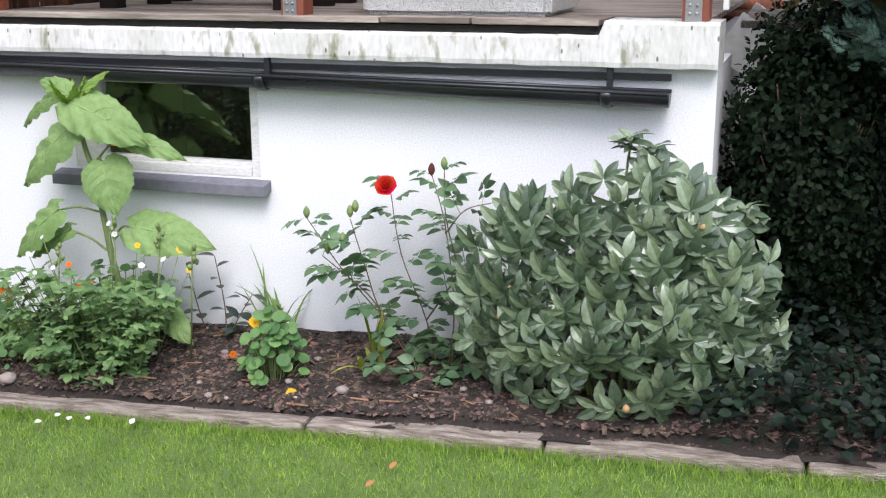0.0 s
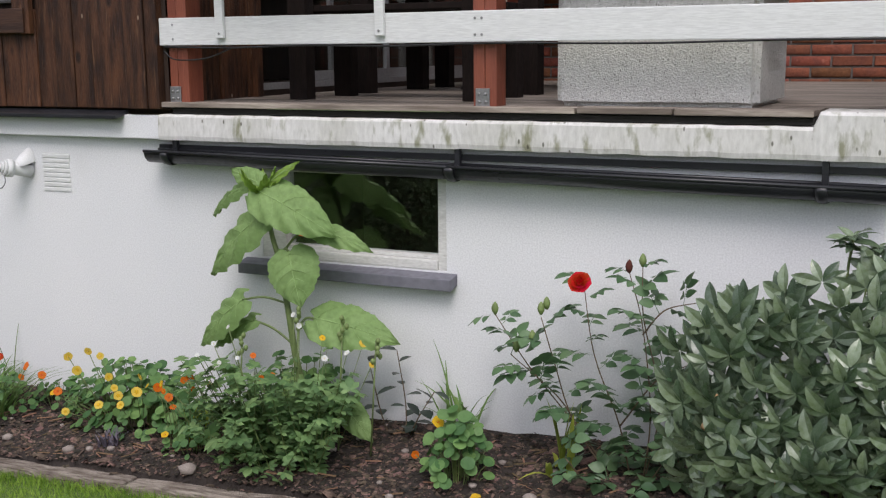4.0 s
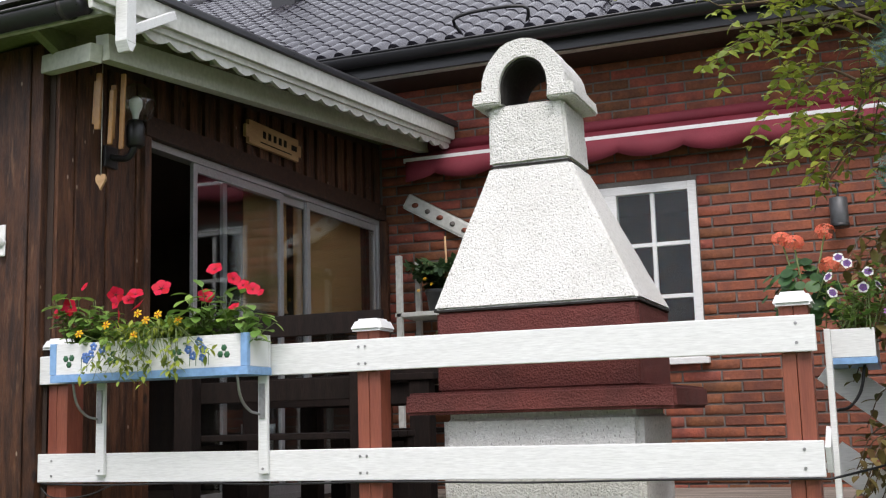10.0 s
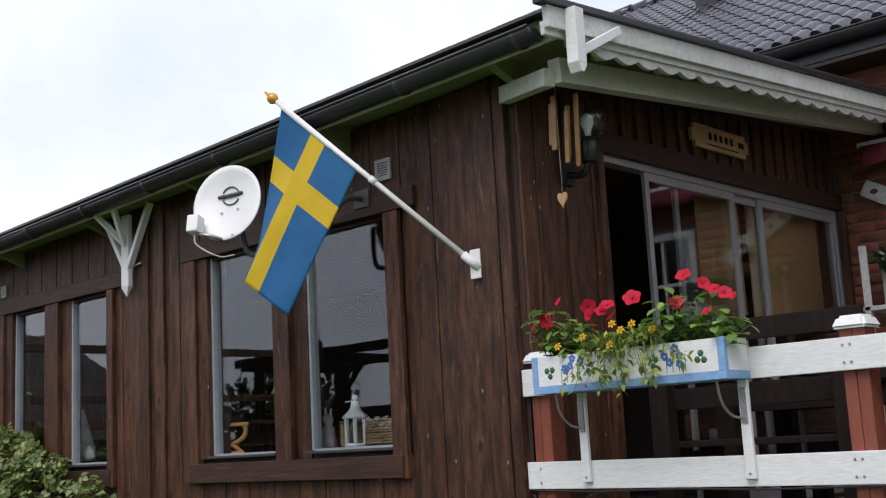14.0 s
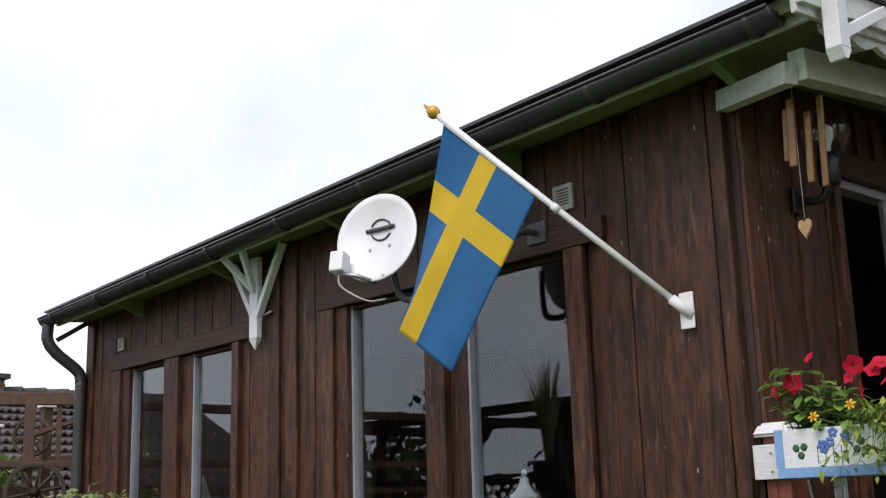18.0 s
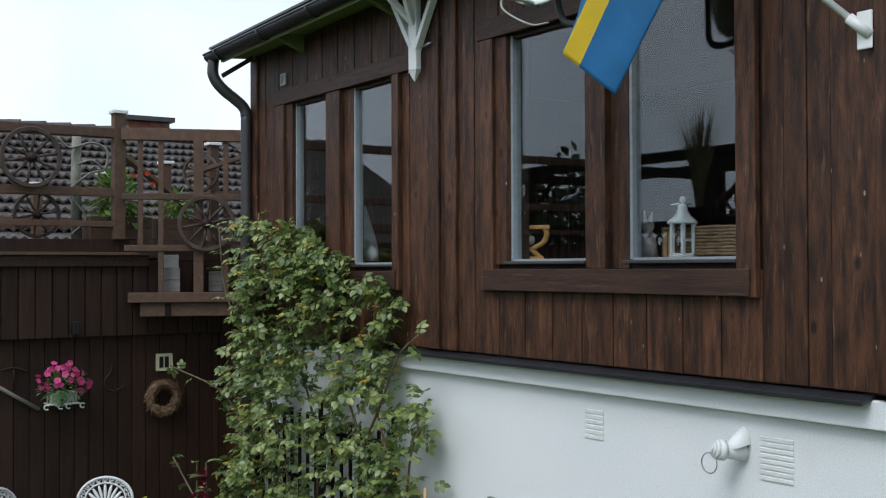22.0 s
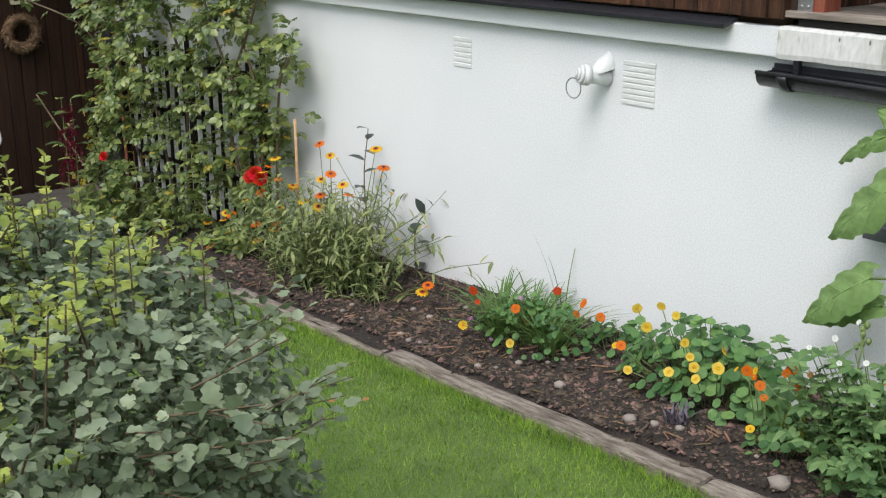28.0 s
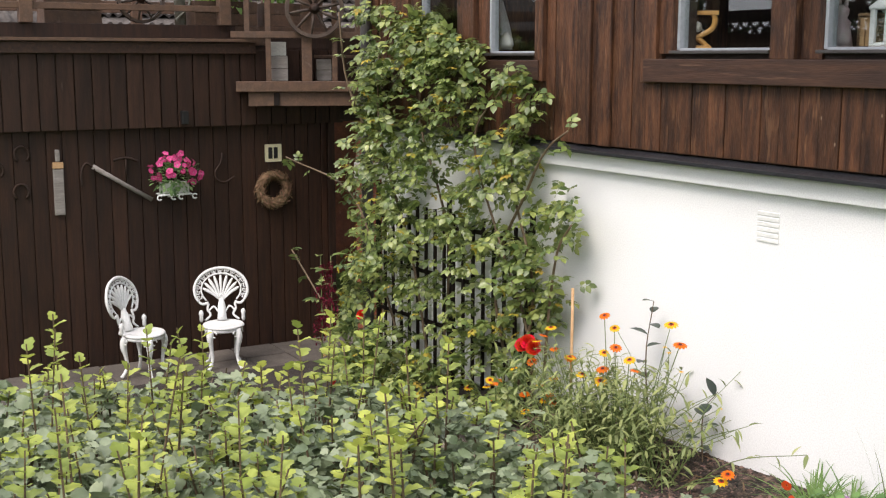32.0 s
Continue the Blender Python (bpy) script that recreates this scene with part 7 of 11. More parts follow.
bat = thing("wash_bat", (XW, -2.0, 0.68), "old pale wooden bat hung on the dark boards", "wooden bat")
box("blade", XW, XW + 0.03, -2.045, -1.955, 0.68, 1.09, M_CRATE, bat, 0.008)
box("strap", XW, XW + 0.034, -2.046, -1.954, 1.095, 1.15, M_TAN, bat, 0.006)
box("handle", XW, XW + 0.03, -2.02, -1.98, 1.155, 1.262, M_CRATE, bat, 0.010)

pick = thing("old_pickaxe", (XW + 0.03, -1.5, 0.95), "old rusty hand tool with a grey shaft on the boards", "hand tool")
tube("shaft", [(XW + 0.025, -1.70, 1.10), (XW + 0.03, -1.44, 0.935), (XW + 0.025, -1.175, 0.77)], [0.024, 0.019, 0.022], M_CRATE, pick, 8)
tube("head", curve_points([(XW + 0.03, -1.80, 0.92), (XW + 0.03, -1.805, 1.04), (XW + 0.03, -1.76, 1.13), (XW + 0.03, -1.68, 1.08)], 5), [0.012] * 15 + [0.02], M_IRON, pick, 6)
auger = thing("old_auger", (XW + 0.02, -1.4, 1.1), "rusty iron auger with a cross handle on the boards", "hand tool")
tube("shaft", [(XW + 0.02, -1.40, 0.98), (XW + 0.02, -1.40, 1.16)], 0.009, M_IRON, auger, 6)
tube("handle", curve_points([(XW + 0.02, -1.51, 1.145), (XW + 0.02, -1.40, 1.165), (XW + 0.02, -1.29, 1.13)], 4), 0.012, M_IRON, auger, 6)
hook = thing("iron_hook", (XW + 0.02, -0.5, 1.0), "curved rusty iron hook on the dark boards", "hook")
tube("rod", curve_points([(XW + 0.015, -0.48, 1.17), (XW + 0.02, -0.50, 1.08), (XW + 0.03, -0.56, 1.00), (XW + 0.04, -0.55, 0.925), (XW + 0.04, -0.47, 0.895), (XW + 0.03, -0.37, 0.945)], 5), 0.011, M_IRON, hook, 6)
for yy, zz in ((-2.30, 1.23), (-2.32, 0.90), (-2.52, 1.10)):
    shoe = thing("horseshoe", (XW + 0.012, yy, zz), "rusty iron horseshoe nailed to the dark boards", "horseshoe", "horseshoes on the boards")
    tube("bar", [(XW + 0.012, yy + 0.062 * math.sin(q), zz + 0.072 * math.cos(q)) for q in np.linspace(-2.5, 2.5, 15)], 0.012, M_IRON, shoe, 6)

holder = thing("wall_flower_box", (XW, -0.985, 0.80), "white wall flower box holder with pink petunias", "flower box")
box("box", XW + 0.03, XW + 0.17, -1.11, -0.86, 0.83, 0.93, M_WHITE_OLD_SHADE, holder, 0.012)
box("tray", XW + 0.01, XW + 0.19, -1.13, -0.84, 0.815, 0.828, M_CASTWHITE, holder, 0.004)
box("back_plate", XW, XW + 0.012, -1.02, -0.95, 0.78, 0.93, M_CASTWHITE, holder, 0.003)
for yy in (-1.15, -1.02, -0.95, -0.82):
    tube("scroll", [(XW + 0.19, yy + 0.022 * math.cos(q), 0.80 + 0.022 * math.sin(q)) for q in np.linspace(0.5, 5.5, 9)], 0.007, M_CASTWHITE, holder, 6)

for ob in THINGS[wall_first:]:
    ob.location += GARAGE_SHIFT

# white cast chairs
def cast_chair(at, facing, label):
    t = thing("garden_chair", at, label, "chair", "white cast garden chairs")
    d = Vector((facing[0], facing[1], 0)).normalized()
    m = Matrix(((d.x, -d.y, 0, at[0]), (d.y, d.x, 0, at[1]), (0, 0, 1, at[2]), (0, 0, 0, 1))) @ Matrix.Scale(0.9, 4)
    seat_z, r = 0.44, 0.20

    def put(name, bm, label=""):
        bm.transform(m)
        return part(name, bm, M_CASTWHITE, t, label, True)

    bm = bmesh.new()
    add_lathe(bm, [(0.03, seat_z - 0.012), (r - 0.02, seat_z - 0.012), (r, seat_z - 0.02), (r + 0.012, seat_z - 0.005), (r, seat_z + 0.012), (r - 0.03, seat_z + 0.004), (0.03, seat_z + 0.004)], (0, 0, 0), 28)
    put("seat", bm, "round white cast seat")
    bm = bmesh.new()
    add_lathe(bm, [(r - 0.02, seat_z - 0.05), (r - 0.005, seat_z - 0.05), (r - 0.005, seat_z - 0.021), (r - 0.02, seat_z - 0.021)], (0, 0, 0), 28)
    put("apron", bm)
    for a in (45, 135, 225, 315):
        c, s = math.cos(math.radians(a)), math.sin(math.radians(a))
        bm = bmesh.new()
        add_tube(bm, curve_points([(c * q, s * q, z) for q, z in ((0.185, 0.42), (0.205, 0.33), (0.185, 0.22), (0.175, 0.12), (0.205, 0.05), (0.235, 0.012))], 4), [0.030, 0.033, 0.036, 0.036, 0.034, 0.031, 0.027, 0.023, 0.020, 0.018, 0.017, 0.016, 0.016, 0.016, 0.017, 0.018, 0.018, 0.018, 0.017, 0.018, 0.020], 7)
        put("leg", bm)
        for side in (-1, 1):
            bm = bmesh.new()
            e = Vector((-s, c, 0)) * side
            o = Vector((c * 0.19, s * 0.19, 0.375))
            add_tube(bm, [o + e * (0.045 + q[0]) + Vector((0, 0, q[1])) for q in [(0.03 * math.cos(k), 0.03 * math.sin(k)) for k in np.linspace(0, 5, 9)]], 0.008, 5)
            put("scroll", bm)

    # back: a leaning fan in its own flat frame (u across, v up)
    lean = 0.20

    def fan(u, v, off=0.0):
        return Vector((-0.17 - lean * v + off + 0.25 * u * u, u * 1.15, seat_z + 0.01 + v * 0.92))

    def bar(name, pts, rad, n=6, sides=6):
        bm = bmesh.new()
        add_tube(bm, curve_points([fan(*q) for q in pts], n), rad, sides)
        return put(name, bm)

    C, R = 0.335, 0.235
    outer = [(R * math.sin(q), C + R * math.cos(q)) for q in np.linspace(-2.15, 2.15, 15)]
    inner = [(0.175 * math.sin(q), C + 0.175 * math.cos(q)) for q in np.linspace(-2.3, 2.3, 13)]
    bar("outer_arch", outer, 0.015, 3)
    bar("inner_arch", inner, 0.009, 3)
    for s in (-1, 1):
        bar("side_scroll", [outer[-1 if s > 0 else 0], (s * 0.165, C - 0.155), (s * 0.115, C - 0.14)], 0.014, 4)
        bar("stay", [(s * 0.115, C - 0.15), (s * 0.125, 0.12), (s * 0.10, 0.06), (s * 0.15, 0.0)], 0.012, 4)
        bm = bmesh.new()
        add_lathe(bm, [(0.01, -0.02), (0.020, 0.0), (0.018, 0.05), (0.026, 0.07), (0.018, 0.095), (0.004, 0.105)], fan(s * 0.185, 0.02, 0.05), 10)
        put("knob", bm)
    # key pattern in the band
    bm = bmesh.new()
    for k in range(15):
        q = -1.95 + k * 3.9 / 14
        for rad0, q0, q1 in ((0.222, -0.10, 0.06), (0.205, -0.06, 0.10), (0.190, -0.10, 0.06)):
            p0, p1 = ((rad0 * math.sin(q + z), C + rad0 * math.cos(q + z)) for z in (q0, q1))
            add_tube(bm, [fan(*p0), fan(*p1)], 0.0055, 4)
        for e, ra, rb in ((-0.10, 0.19, 0.222), (0.08, 0.205, 0.222)):
            add_tube(bm, [fan(ra * math.sin(q + e), C + ra * math.cos(q + e)), fan(rb * math.sin(q + e), C + rb * math.cos(q + e))], 0.0055, 4)
    put("key_band", bm, "white key-pattern band")
    for k in range(9):
        q = (k - 4) * 0.36
        tip = 0.160
        bm = bmesh.new()
        pts = [fan(0.02 * math.sin(q), 0.22 + 0.02 * math.cos(q)), fan(0.5 * tip * math.sin(q), 0.22 + (C - 0.22) * 0.55 + 0.55 * tip * math.cos(q) * 0.9), fan(tip * math.sin(q), C + tip * math.cos(q))]
        add_tube(bm, curve_points(pts, 4), [0.007, 0.008, 0.010, 0.012, 0.014, 0.016, 0.017, 0.015, 0.009], 6)
        put("fan_rib", bm)
    bm = bmesh.new()
    add_tube(bm, [fan(0, 0.0), fan(0, 0.08), fan(0, 0.16), fan(0, 0.24)], [0.055, 0.045, 0.042, 0.02], 8)
    put("fan_stem", bm)
    bar("cross_scroll", [(-0.12, 0.10), (-0.07, 0.15), (-0.03, 0.09), (0, 0.05), (0.03, 0.09), (0.07, 0.15), (0.12, 0.10)], 0.010, 4)
    return t


cast_chair((-11.3, -1.37, -0.79), (0.72, 0.69), "white cast aluminium garden chair with a fan-patterned back, turned aside")
cast_chair((-11.25, -0.65, -0.79), (0.96, -0.28), "white cast aluminium garden chair with a fan-patterned back, facing the lawn")

# paving before the garage, a brick pier and a stone block at its end
pave = thing("pavement", (-10.6, -3, -0.8), "grey stone paving before the garage", "paving", "", "structure")
M_PAVE = material("grey_paving_stone", (0.115, 0.098, 0.085), 0.9, (0.075, 0.064, 0.056), scale=6, fine=60, bump=0.5, spread=0.18)
for i in range(4):
    for j in range(14):
        x0, y0 = XF + 0.02 + i * 0.42, -5.0 + j * 0.42
        box("paving_stone", x0 + 0.006, x0 + 0.412, y0 + 0.006, y0 + 0.412, -0.90, -0.795 + 0.008 * rng.random(), M_PAVE, pave, 0.008)
pier = thing("brick_pier", (-11.3, 0.95, -0.8), "red brick pier with a pale stone block beside the garage", "pier")
for k in range(28):
    z0 = -0.85 + k * 0.075
    if 0.86 < z0 < 1.02:
        continue
    for j in range(3):
        y0 = 0.80 + j * 0.25 - (0.12 if k % 2 else 0.0)
        box("brick", -11.42, -11.20, max(y0, 0.80), min(y0 + 0.24, 1.50), z0, z0 + 0.064, M_BRICK, pier, 0)
box("mortar", -11.40, -11.212, 0.81, 1.49, -0.9, 1.26, M_MORTAR, pier, 0)
box("stone_block", -11.45, -11.17, 0.79, 1.51, 0.86, 1.015, M_PALE, pier, 0.012)

# the neighbour's tiled roof
nroof = thing("neighbour_roof", (-17.5, 2.5, 3.5), "worn grey pantile roof of the neighbouring house", "roof", "", "structure")
pitch = math.atan2(2.30, 5.2)
cols, rows = 64, 16


def pantile():
    """One double-wave tile, 0.25 wide, its nose at x = 0."""
    n = 12
    prof = [0.022 * math.sin(2 * math.tau * i / n) for i in range(n + 1)]
    vs = [(x, i / n * 0.256, prof[i] + dz) for x, dz in ((0.0, 0.0), (0.0, 0.036), (0.40, 0.010)) for i in range(n + 1)]
    fs = [(r * (n + 1) + i, r * (n + 1) + i + 1, (r + 1) * (n + 1) + i + 1, (r + 1) * (n + 1) + i) for r in range(2) for i in range(n)]
    return np.array(vs), fs


pan = pantile()
me_pan = mesh_of("roof_tile", *pan, smooth=False)
me_pan.materials.append(M_TILE_OLD)
cp, sp = math.cos(pitch), math.sin(pitch)
rest = []
for i in range(rows):
    for j in range(cols):
        y0 = -6.5 + j * 0.25
        x0 = -14.75 - i * 0.345 * cp
        z0 = 2.24 + i * 0.345 * sp + 0.01 * rng.random()
        m = Matrix(((-cp, 0, -sp * 0, x0), (0, 1, 0, y0), (sp, 0, 1, z0), (0, 0, 0, 1)))
        if -0.8 < y0 < 4.0 and rows - i <= 15:
            ob = new("roof_tile", me_pan)
            ob.matrix_basis = m
            hang(ob, nroof)
        else:
            rest.append(m)
at = np.array([m.translation for m in rest])
turn = np.array([np.array(m.to_3x3()) for m in rest])
ob = part("roof_tiles", scatter_mesh("roof_tiles", pan, at, turn, np.ones(len(at))), M_TILE_OLD, nroof)
ob["kind"] = "stuff"
bm = bmesh.new()
for a, b in (((-14.7, 2.19), (-20.0, 4.535)), ((-20.0, 4.535), (-25.0, 2.20))):
    vs = [bm.verts.new(p) for p in ((a[0], -6.6, a[1]), (a[0], 9.6, a[1]), (b[0], 9.6, b[1]), (b[0], -6.6, b[1]))]
    bm.faces.new(vs)
part("roof_boards", bm, M_TILE_OLD, nroof)
for k in range(40):
    y0 = -6.6 + k * 0.4
    bm = bmesh.new()
    add_tube(bm, [(-20.0, y0, 4.50), (-20.0, y0 + 0.36, 4.515), (-20.0, y0 + 0.40, 4.515)], [0.075, 0.085, 0.088], 8)
    part("ridge_tile", bm, M_TILE_OLD, nroof)
nhouse = thing("neighbour_house", (-20, 1.5, -1.0), "neighbouring house under the grey tiled roof", "house", "", "structure")
box("wall", -24.6, -15.1, -6.4, 9.4, -1.3, 2.2, M_BRICK, nhouse, 0)
chim = thing("chimney", (-20.0, 2.75, 4.3), "low red brick chimney with a dark sheet-metal cap", "chimney")
for k in range(6):
    for j in range(3):
        y0 = 2.36 + j * 0.25 - (0.12 if k % 2 else 0.0)
        box("brick", -20.28, -19.9, max(y0, 2.33), min(y0 + 0.24, 3.08), 4.25 + k * 0.075, 4.314 + k * 0.075, M_BRICK, chim, 0)
box("mortar", -20.27, -19.91, 2.34, 3.07, 4.2, 4.69, M_MORTAR, chim, 0)
box("cap", -20.36, -19.82, 2.27, 3.14, 4.695, 4.78, M_GUTTER2, chim, 0.01)

for ob in (nroof, nhouse, chim):
    ob.location += Vector((0, 0.12, -0.15))

# ---- plants ----
L_HEDGE = leaf_material("currant_leaf", (0.255, 0.305, 0.190), (0.140, 0.190, 0.098), 0.45, 0.34, 0.22, 0.55)
L_HEDGE_TIP = leaf_material("young_currant_leaf", (0.40, 0.46, 0.095), (0.30, 0.37, 0.080), 0.5, 0.30, 0.35, 0.35)
L_ROSE = leaf_material("climbing_rose_leaf", (0.120, 0.185, 0.048), (0.210, 0.260, 0.075), 0.40, 0.50, 0.25, 0.6)
L_ROSE2 = leaf_material("bush_rose_leaf", (0.075, 0.155, 0.065), (0.105, 0.195, 0.090), 0.42, 0.30, 0.22, 0.5)
L_YELLOW = leaf_material("yellowing_leaf", (0.42, 0.36, 0.045), (0.34, 0.25, 0.05), 0.55, 0.35, 0.3, 0.3)
L_PEONY = leaf_material("peony_leaf", (0.170, 0.232, 0.160), (0.100, 0.155, 0.080), 0.24, 0.55, 0.15, 0.7)
L_SUN = leaf_material("sunflower_leaf", (0.255, 0.390, 0.145), (0.190, 0.315, 0.105), 0.6, 0.12, 0.25, 0.25)
L_SUNTOP = leaf_material("young_sunflower_leaf", (0.26, 0.42, 0.07), (0.21, 0.35, 0.06), 0.55, 0.15, 0.30, 0.3)
L_MALLOW = leaf_material("mallow_leaf", (0.190, 0.315, 0.125), (0.130, 0.240, 0.085), 0.55, 0.30, 0.28, 0.35)
L_NAST = leaf_material("nasturtium_leaf", (0.140, 0.275, 0.085), (0.085, 0.19, 0.06), 0.5, 0.38, 0.28, 0.35)
L_GAIL = leaf_material("blanket_flower_leaf", (0.325, 0.365, 0.165), (0.22, 0.27, 0.10), 0.6, 0.30, 0.28, 0.25)
L_DARK = leaf_material("dark_glossy_leaf", (0.028, 0.050, 0.032), (0.020, 0.038, 0.026), 0.35, 0.30, 0.12, 0.6)
# near black: the corner's deep shade is put into this leaf colour
L_COVER = leaf_material("shaded_dark_shrub_leaf", (0.012, 0.024, 0.011), (0.005, 0.011, 0.006), 0.6, 0.6, 0.06, 0.08)
# blue-green darkened to carry the shade low in the corner bed
L_LOW = leaf_material("shaded_blue_green_cover_leaf", (0.015, 0.028, 0.019), (0.007, 0.015, 0.010), 0.5, 0.6, 0.08, 0.15)
L_CONIFER = leaf_material("blue_green_conifer", (0.150, 0.235, 0.195), (0.055, 0.110, 0.088), 0.6, 0.45, 0.10, 0.25)
L_CLIMB = leaf_material("yellow_green_leaf", (0.34, 0.40, 0.055), (0.24, 0.31, 0.05), 0.5, 0.35, 0.35, 0.35)
L_OLIVE = leaf_material("olive_brown_leaf", (0.15, 0.17, 0.045), (0.20, 0.13, 0.045), 0.55, 0.45, 0.25, 0.35)
L_BALCONY = leaf_material("bright_green_leaf", (0.20, 0.34, 0.07), (0.15, 0.27, 0.05), 0.5, 0.30, 0.30, 0.35)
L_BLADE = leaf_material("green_blade", (0.150, 0.265, 0.070), (0.115, 0.215, 0.055), 0.5, 0.20, 0.28, 0.4)
L_AMARANTH = leaf_material("wine_red_tassel", (0.17, 0.012, 0.035), (0.11, 0.008, 0.022), 0.7, 0.30, 0.2, 0.2)


def petal_material(name, colour, second=None, spread=0.12):
    return material(name, colour, 0.6, second or tuple(c * 0.82 for c in colour), scale=30, fine=90, bump=0.05, island=spread, sheer=0.3, spec=0.25)


P_RED = petal_material("scarlet_rose_petal", (0.80, 0.018, 0.016), (0.62, 0.012, 0.013), 0.25)
P_PETUNIA = petal_material("crimson_petunia_petal", (0.70, 0.016, 0.055), (0.56, 0.01, 0.04))
P_PINK = petal_material("pink_petunia_petal", (0.80, 0.11, 0.33), (0.70, 0.07, 0.26))
P_EYE = petal_material("pale_pink_flower_eye", (0.80, 0.45, 0.55))
P_ORANGE = petal_material("orange_petal", (0.78, 0.20, 0.010), (0.70, 0.14, 0.01))
P_VERMIL = petal_material("orange_red_petal", (0.72, 0.085, 0.018), (0.60, 0.05, 0.012))
P_YELLOW = petal_material("yellow_petal", (0.82, 0.54, 0.020), (0.78, 0.44, 0.02))
P_PALEYEL = petal_material("pale_yellow_petal", (0.80, 0.62, 0.12), (0.80, 0.52, 0.06))
P_GAILRED = petal_material("rust_red_petal", (0.50, 0.045, 0.010), (0.36, 0.025, 0.01))
P_WHITE = petal_material("white_petal", (0.82, 0.82, 0.80), (0.76, 0.77, 0.74), 0.05)
P_SALMON = petal_material("salmon_geranium_petal", (0.84, 0.25, 0.14), (0.78, 0.19, 0.11))
P_PURPLE = petal_material("violet_petal", (0.22, 0.11, 0.36), (0.16, 0.08, 0.28))
P_MAUVE = petal_material("mauve_petal", (0.44, 0.20, 0.50))
P_DARKEYE = material("dark_flower_centre", (0.10, 0.020, 0.012), 0.85, scale=30, fine=120, bump=0.5)
M_BUD = material("green_bud", (0.20, 0.28, 0.09), 0.6, scale=30, fine=90, bump=0.2)


def gather(pieces):
    """Joins (shape, turn, at, size) into one shape."""
    vs, fs, k = [], [], 0
    for (v, f), turn, at, size in pieces:
        vs.append((v * size) @ np.asarray(turn).T + np.asarray(at, float))
        fs += [tuple(i + k for i in q) for q in f]
        k += len(v)
    return np.concatenate(vs), fs


def facing(ahead, up=(0, 0, 1)):
    return frames_from(np.zeros((1, 3)), np.array([ahead], float), np.array([up], float))[0]


def rose_leaf(pairs=2, rows=3):
    """A stalk with leaflets in pairs and one at its end, one unit long along +y."""
    one = leaf_shape(0.68, 0.25, 0.25, rows, peak=0.45)
    bits = [(one, facing((0, 1, -0.1)), (0, 0.55, -0.05), 0.48)]
    for k in range(pairs):
        y = 0.50 - 0.26 * k
        for s in (-1, 1):
            bits.append((one, facing((s, 0.45, -0.1)), (s * 0.02, y, -0.02 * k), 0.42 - 0.05 * k))
    stalk = (np.array([(-0.012, 0, 0), (0.012, 0, 0), (0.010, 0.58, -0.04), (-0.010, 0.58, -0.04)]), [(0, 1, 2, 3)])
    return gather(bits + [(stalk, np.eye(3), (0, 0, 0), 1.0)])


def lobed_leaf():
    """A small three-lobed leaf."""
    half = [(0.16, 0.03), (0.44, 0.16), (0.50, 0.34), (0.34, 0.44), (0.44, 0.70), (0.26, 0.80), (0.16, 0.92)]
    ring = [(0, 0)] + half + [(0, 1.0)] + [(-x, y) for x, y in half[::-1]]
    vs = [(0, 0.45, 0)] + [(x, y, 0.22 * abs(x) - 0.18 * (y - 0.4) ** 2) for x, y in ring]
    n = len(ring)
    return np.array(vs), [(0, 1 + i, 1 + (i + 1) % n) for i in range(n)]


def round_leaf(n=11):
    vs = [(0, 0, -0.05)] + [(0.5 * math.cos(k * math.tau / n), 0.5 * math.sin(k * math.tau / n), 0.03 * math.sin(3 * k)) for k in range(n)]
    return np.array(vs), [(0, 1 + k, 1 + (k + 1) % n) for k in range(n)]


def cut_leaf():
    """A deeply cut mallow leaf of five narrow lobes."""
    one = leaf_shape(0.52, 0.2, 0.2, 3, peak=0.62)
    return gather([(one, facing((math.sin(a), math.cos(a), 0.05)), (0, 0, 0), s) for a, s in ((-1.7, 0.55), (-0.8, 0.8), (0, 1.0), (0.8, 0.8), (1.7, 0.55))])


def foliage(name, shape, at, ahead, size, mat, parent, up=None, roll=None, label="", smooth=False):
    at = np.asarray(at, float)
    ob = part(name, scatter_mesh(name, shape, at, frames_from(at, np.asarray(ahead, float), up, roll), size, smooth), mat, parent, label)
    ob["kind"] = "stuff"
    return ob


def place(name, me, parent, at, normal=(0, 0, 1), size=1.0, spin=0.0, label=""):
    ob = new(name, me)
    n = Vector(normal).normalized()
    q = Vector((0, 0, 1)).rotation_difference(n)
    ob.matrix_basis = Matrix.Translation(Vector(at)) @ q.to_matrix().to_4x4() @ Matrix.Rotation(spin, 4, "Z") @ Matrix.Scale(size, 4)
    hang(ob, parent)
    if label:
        ob["label"] = label
    return ob


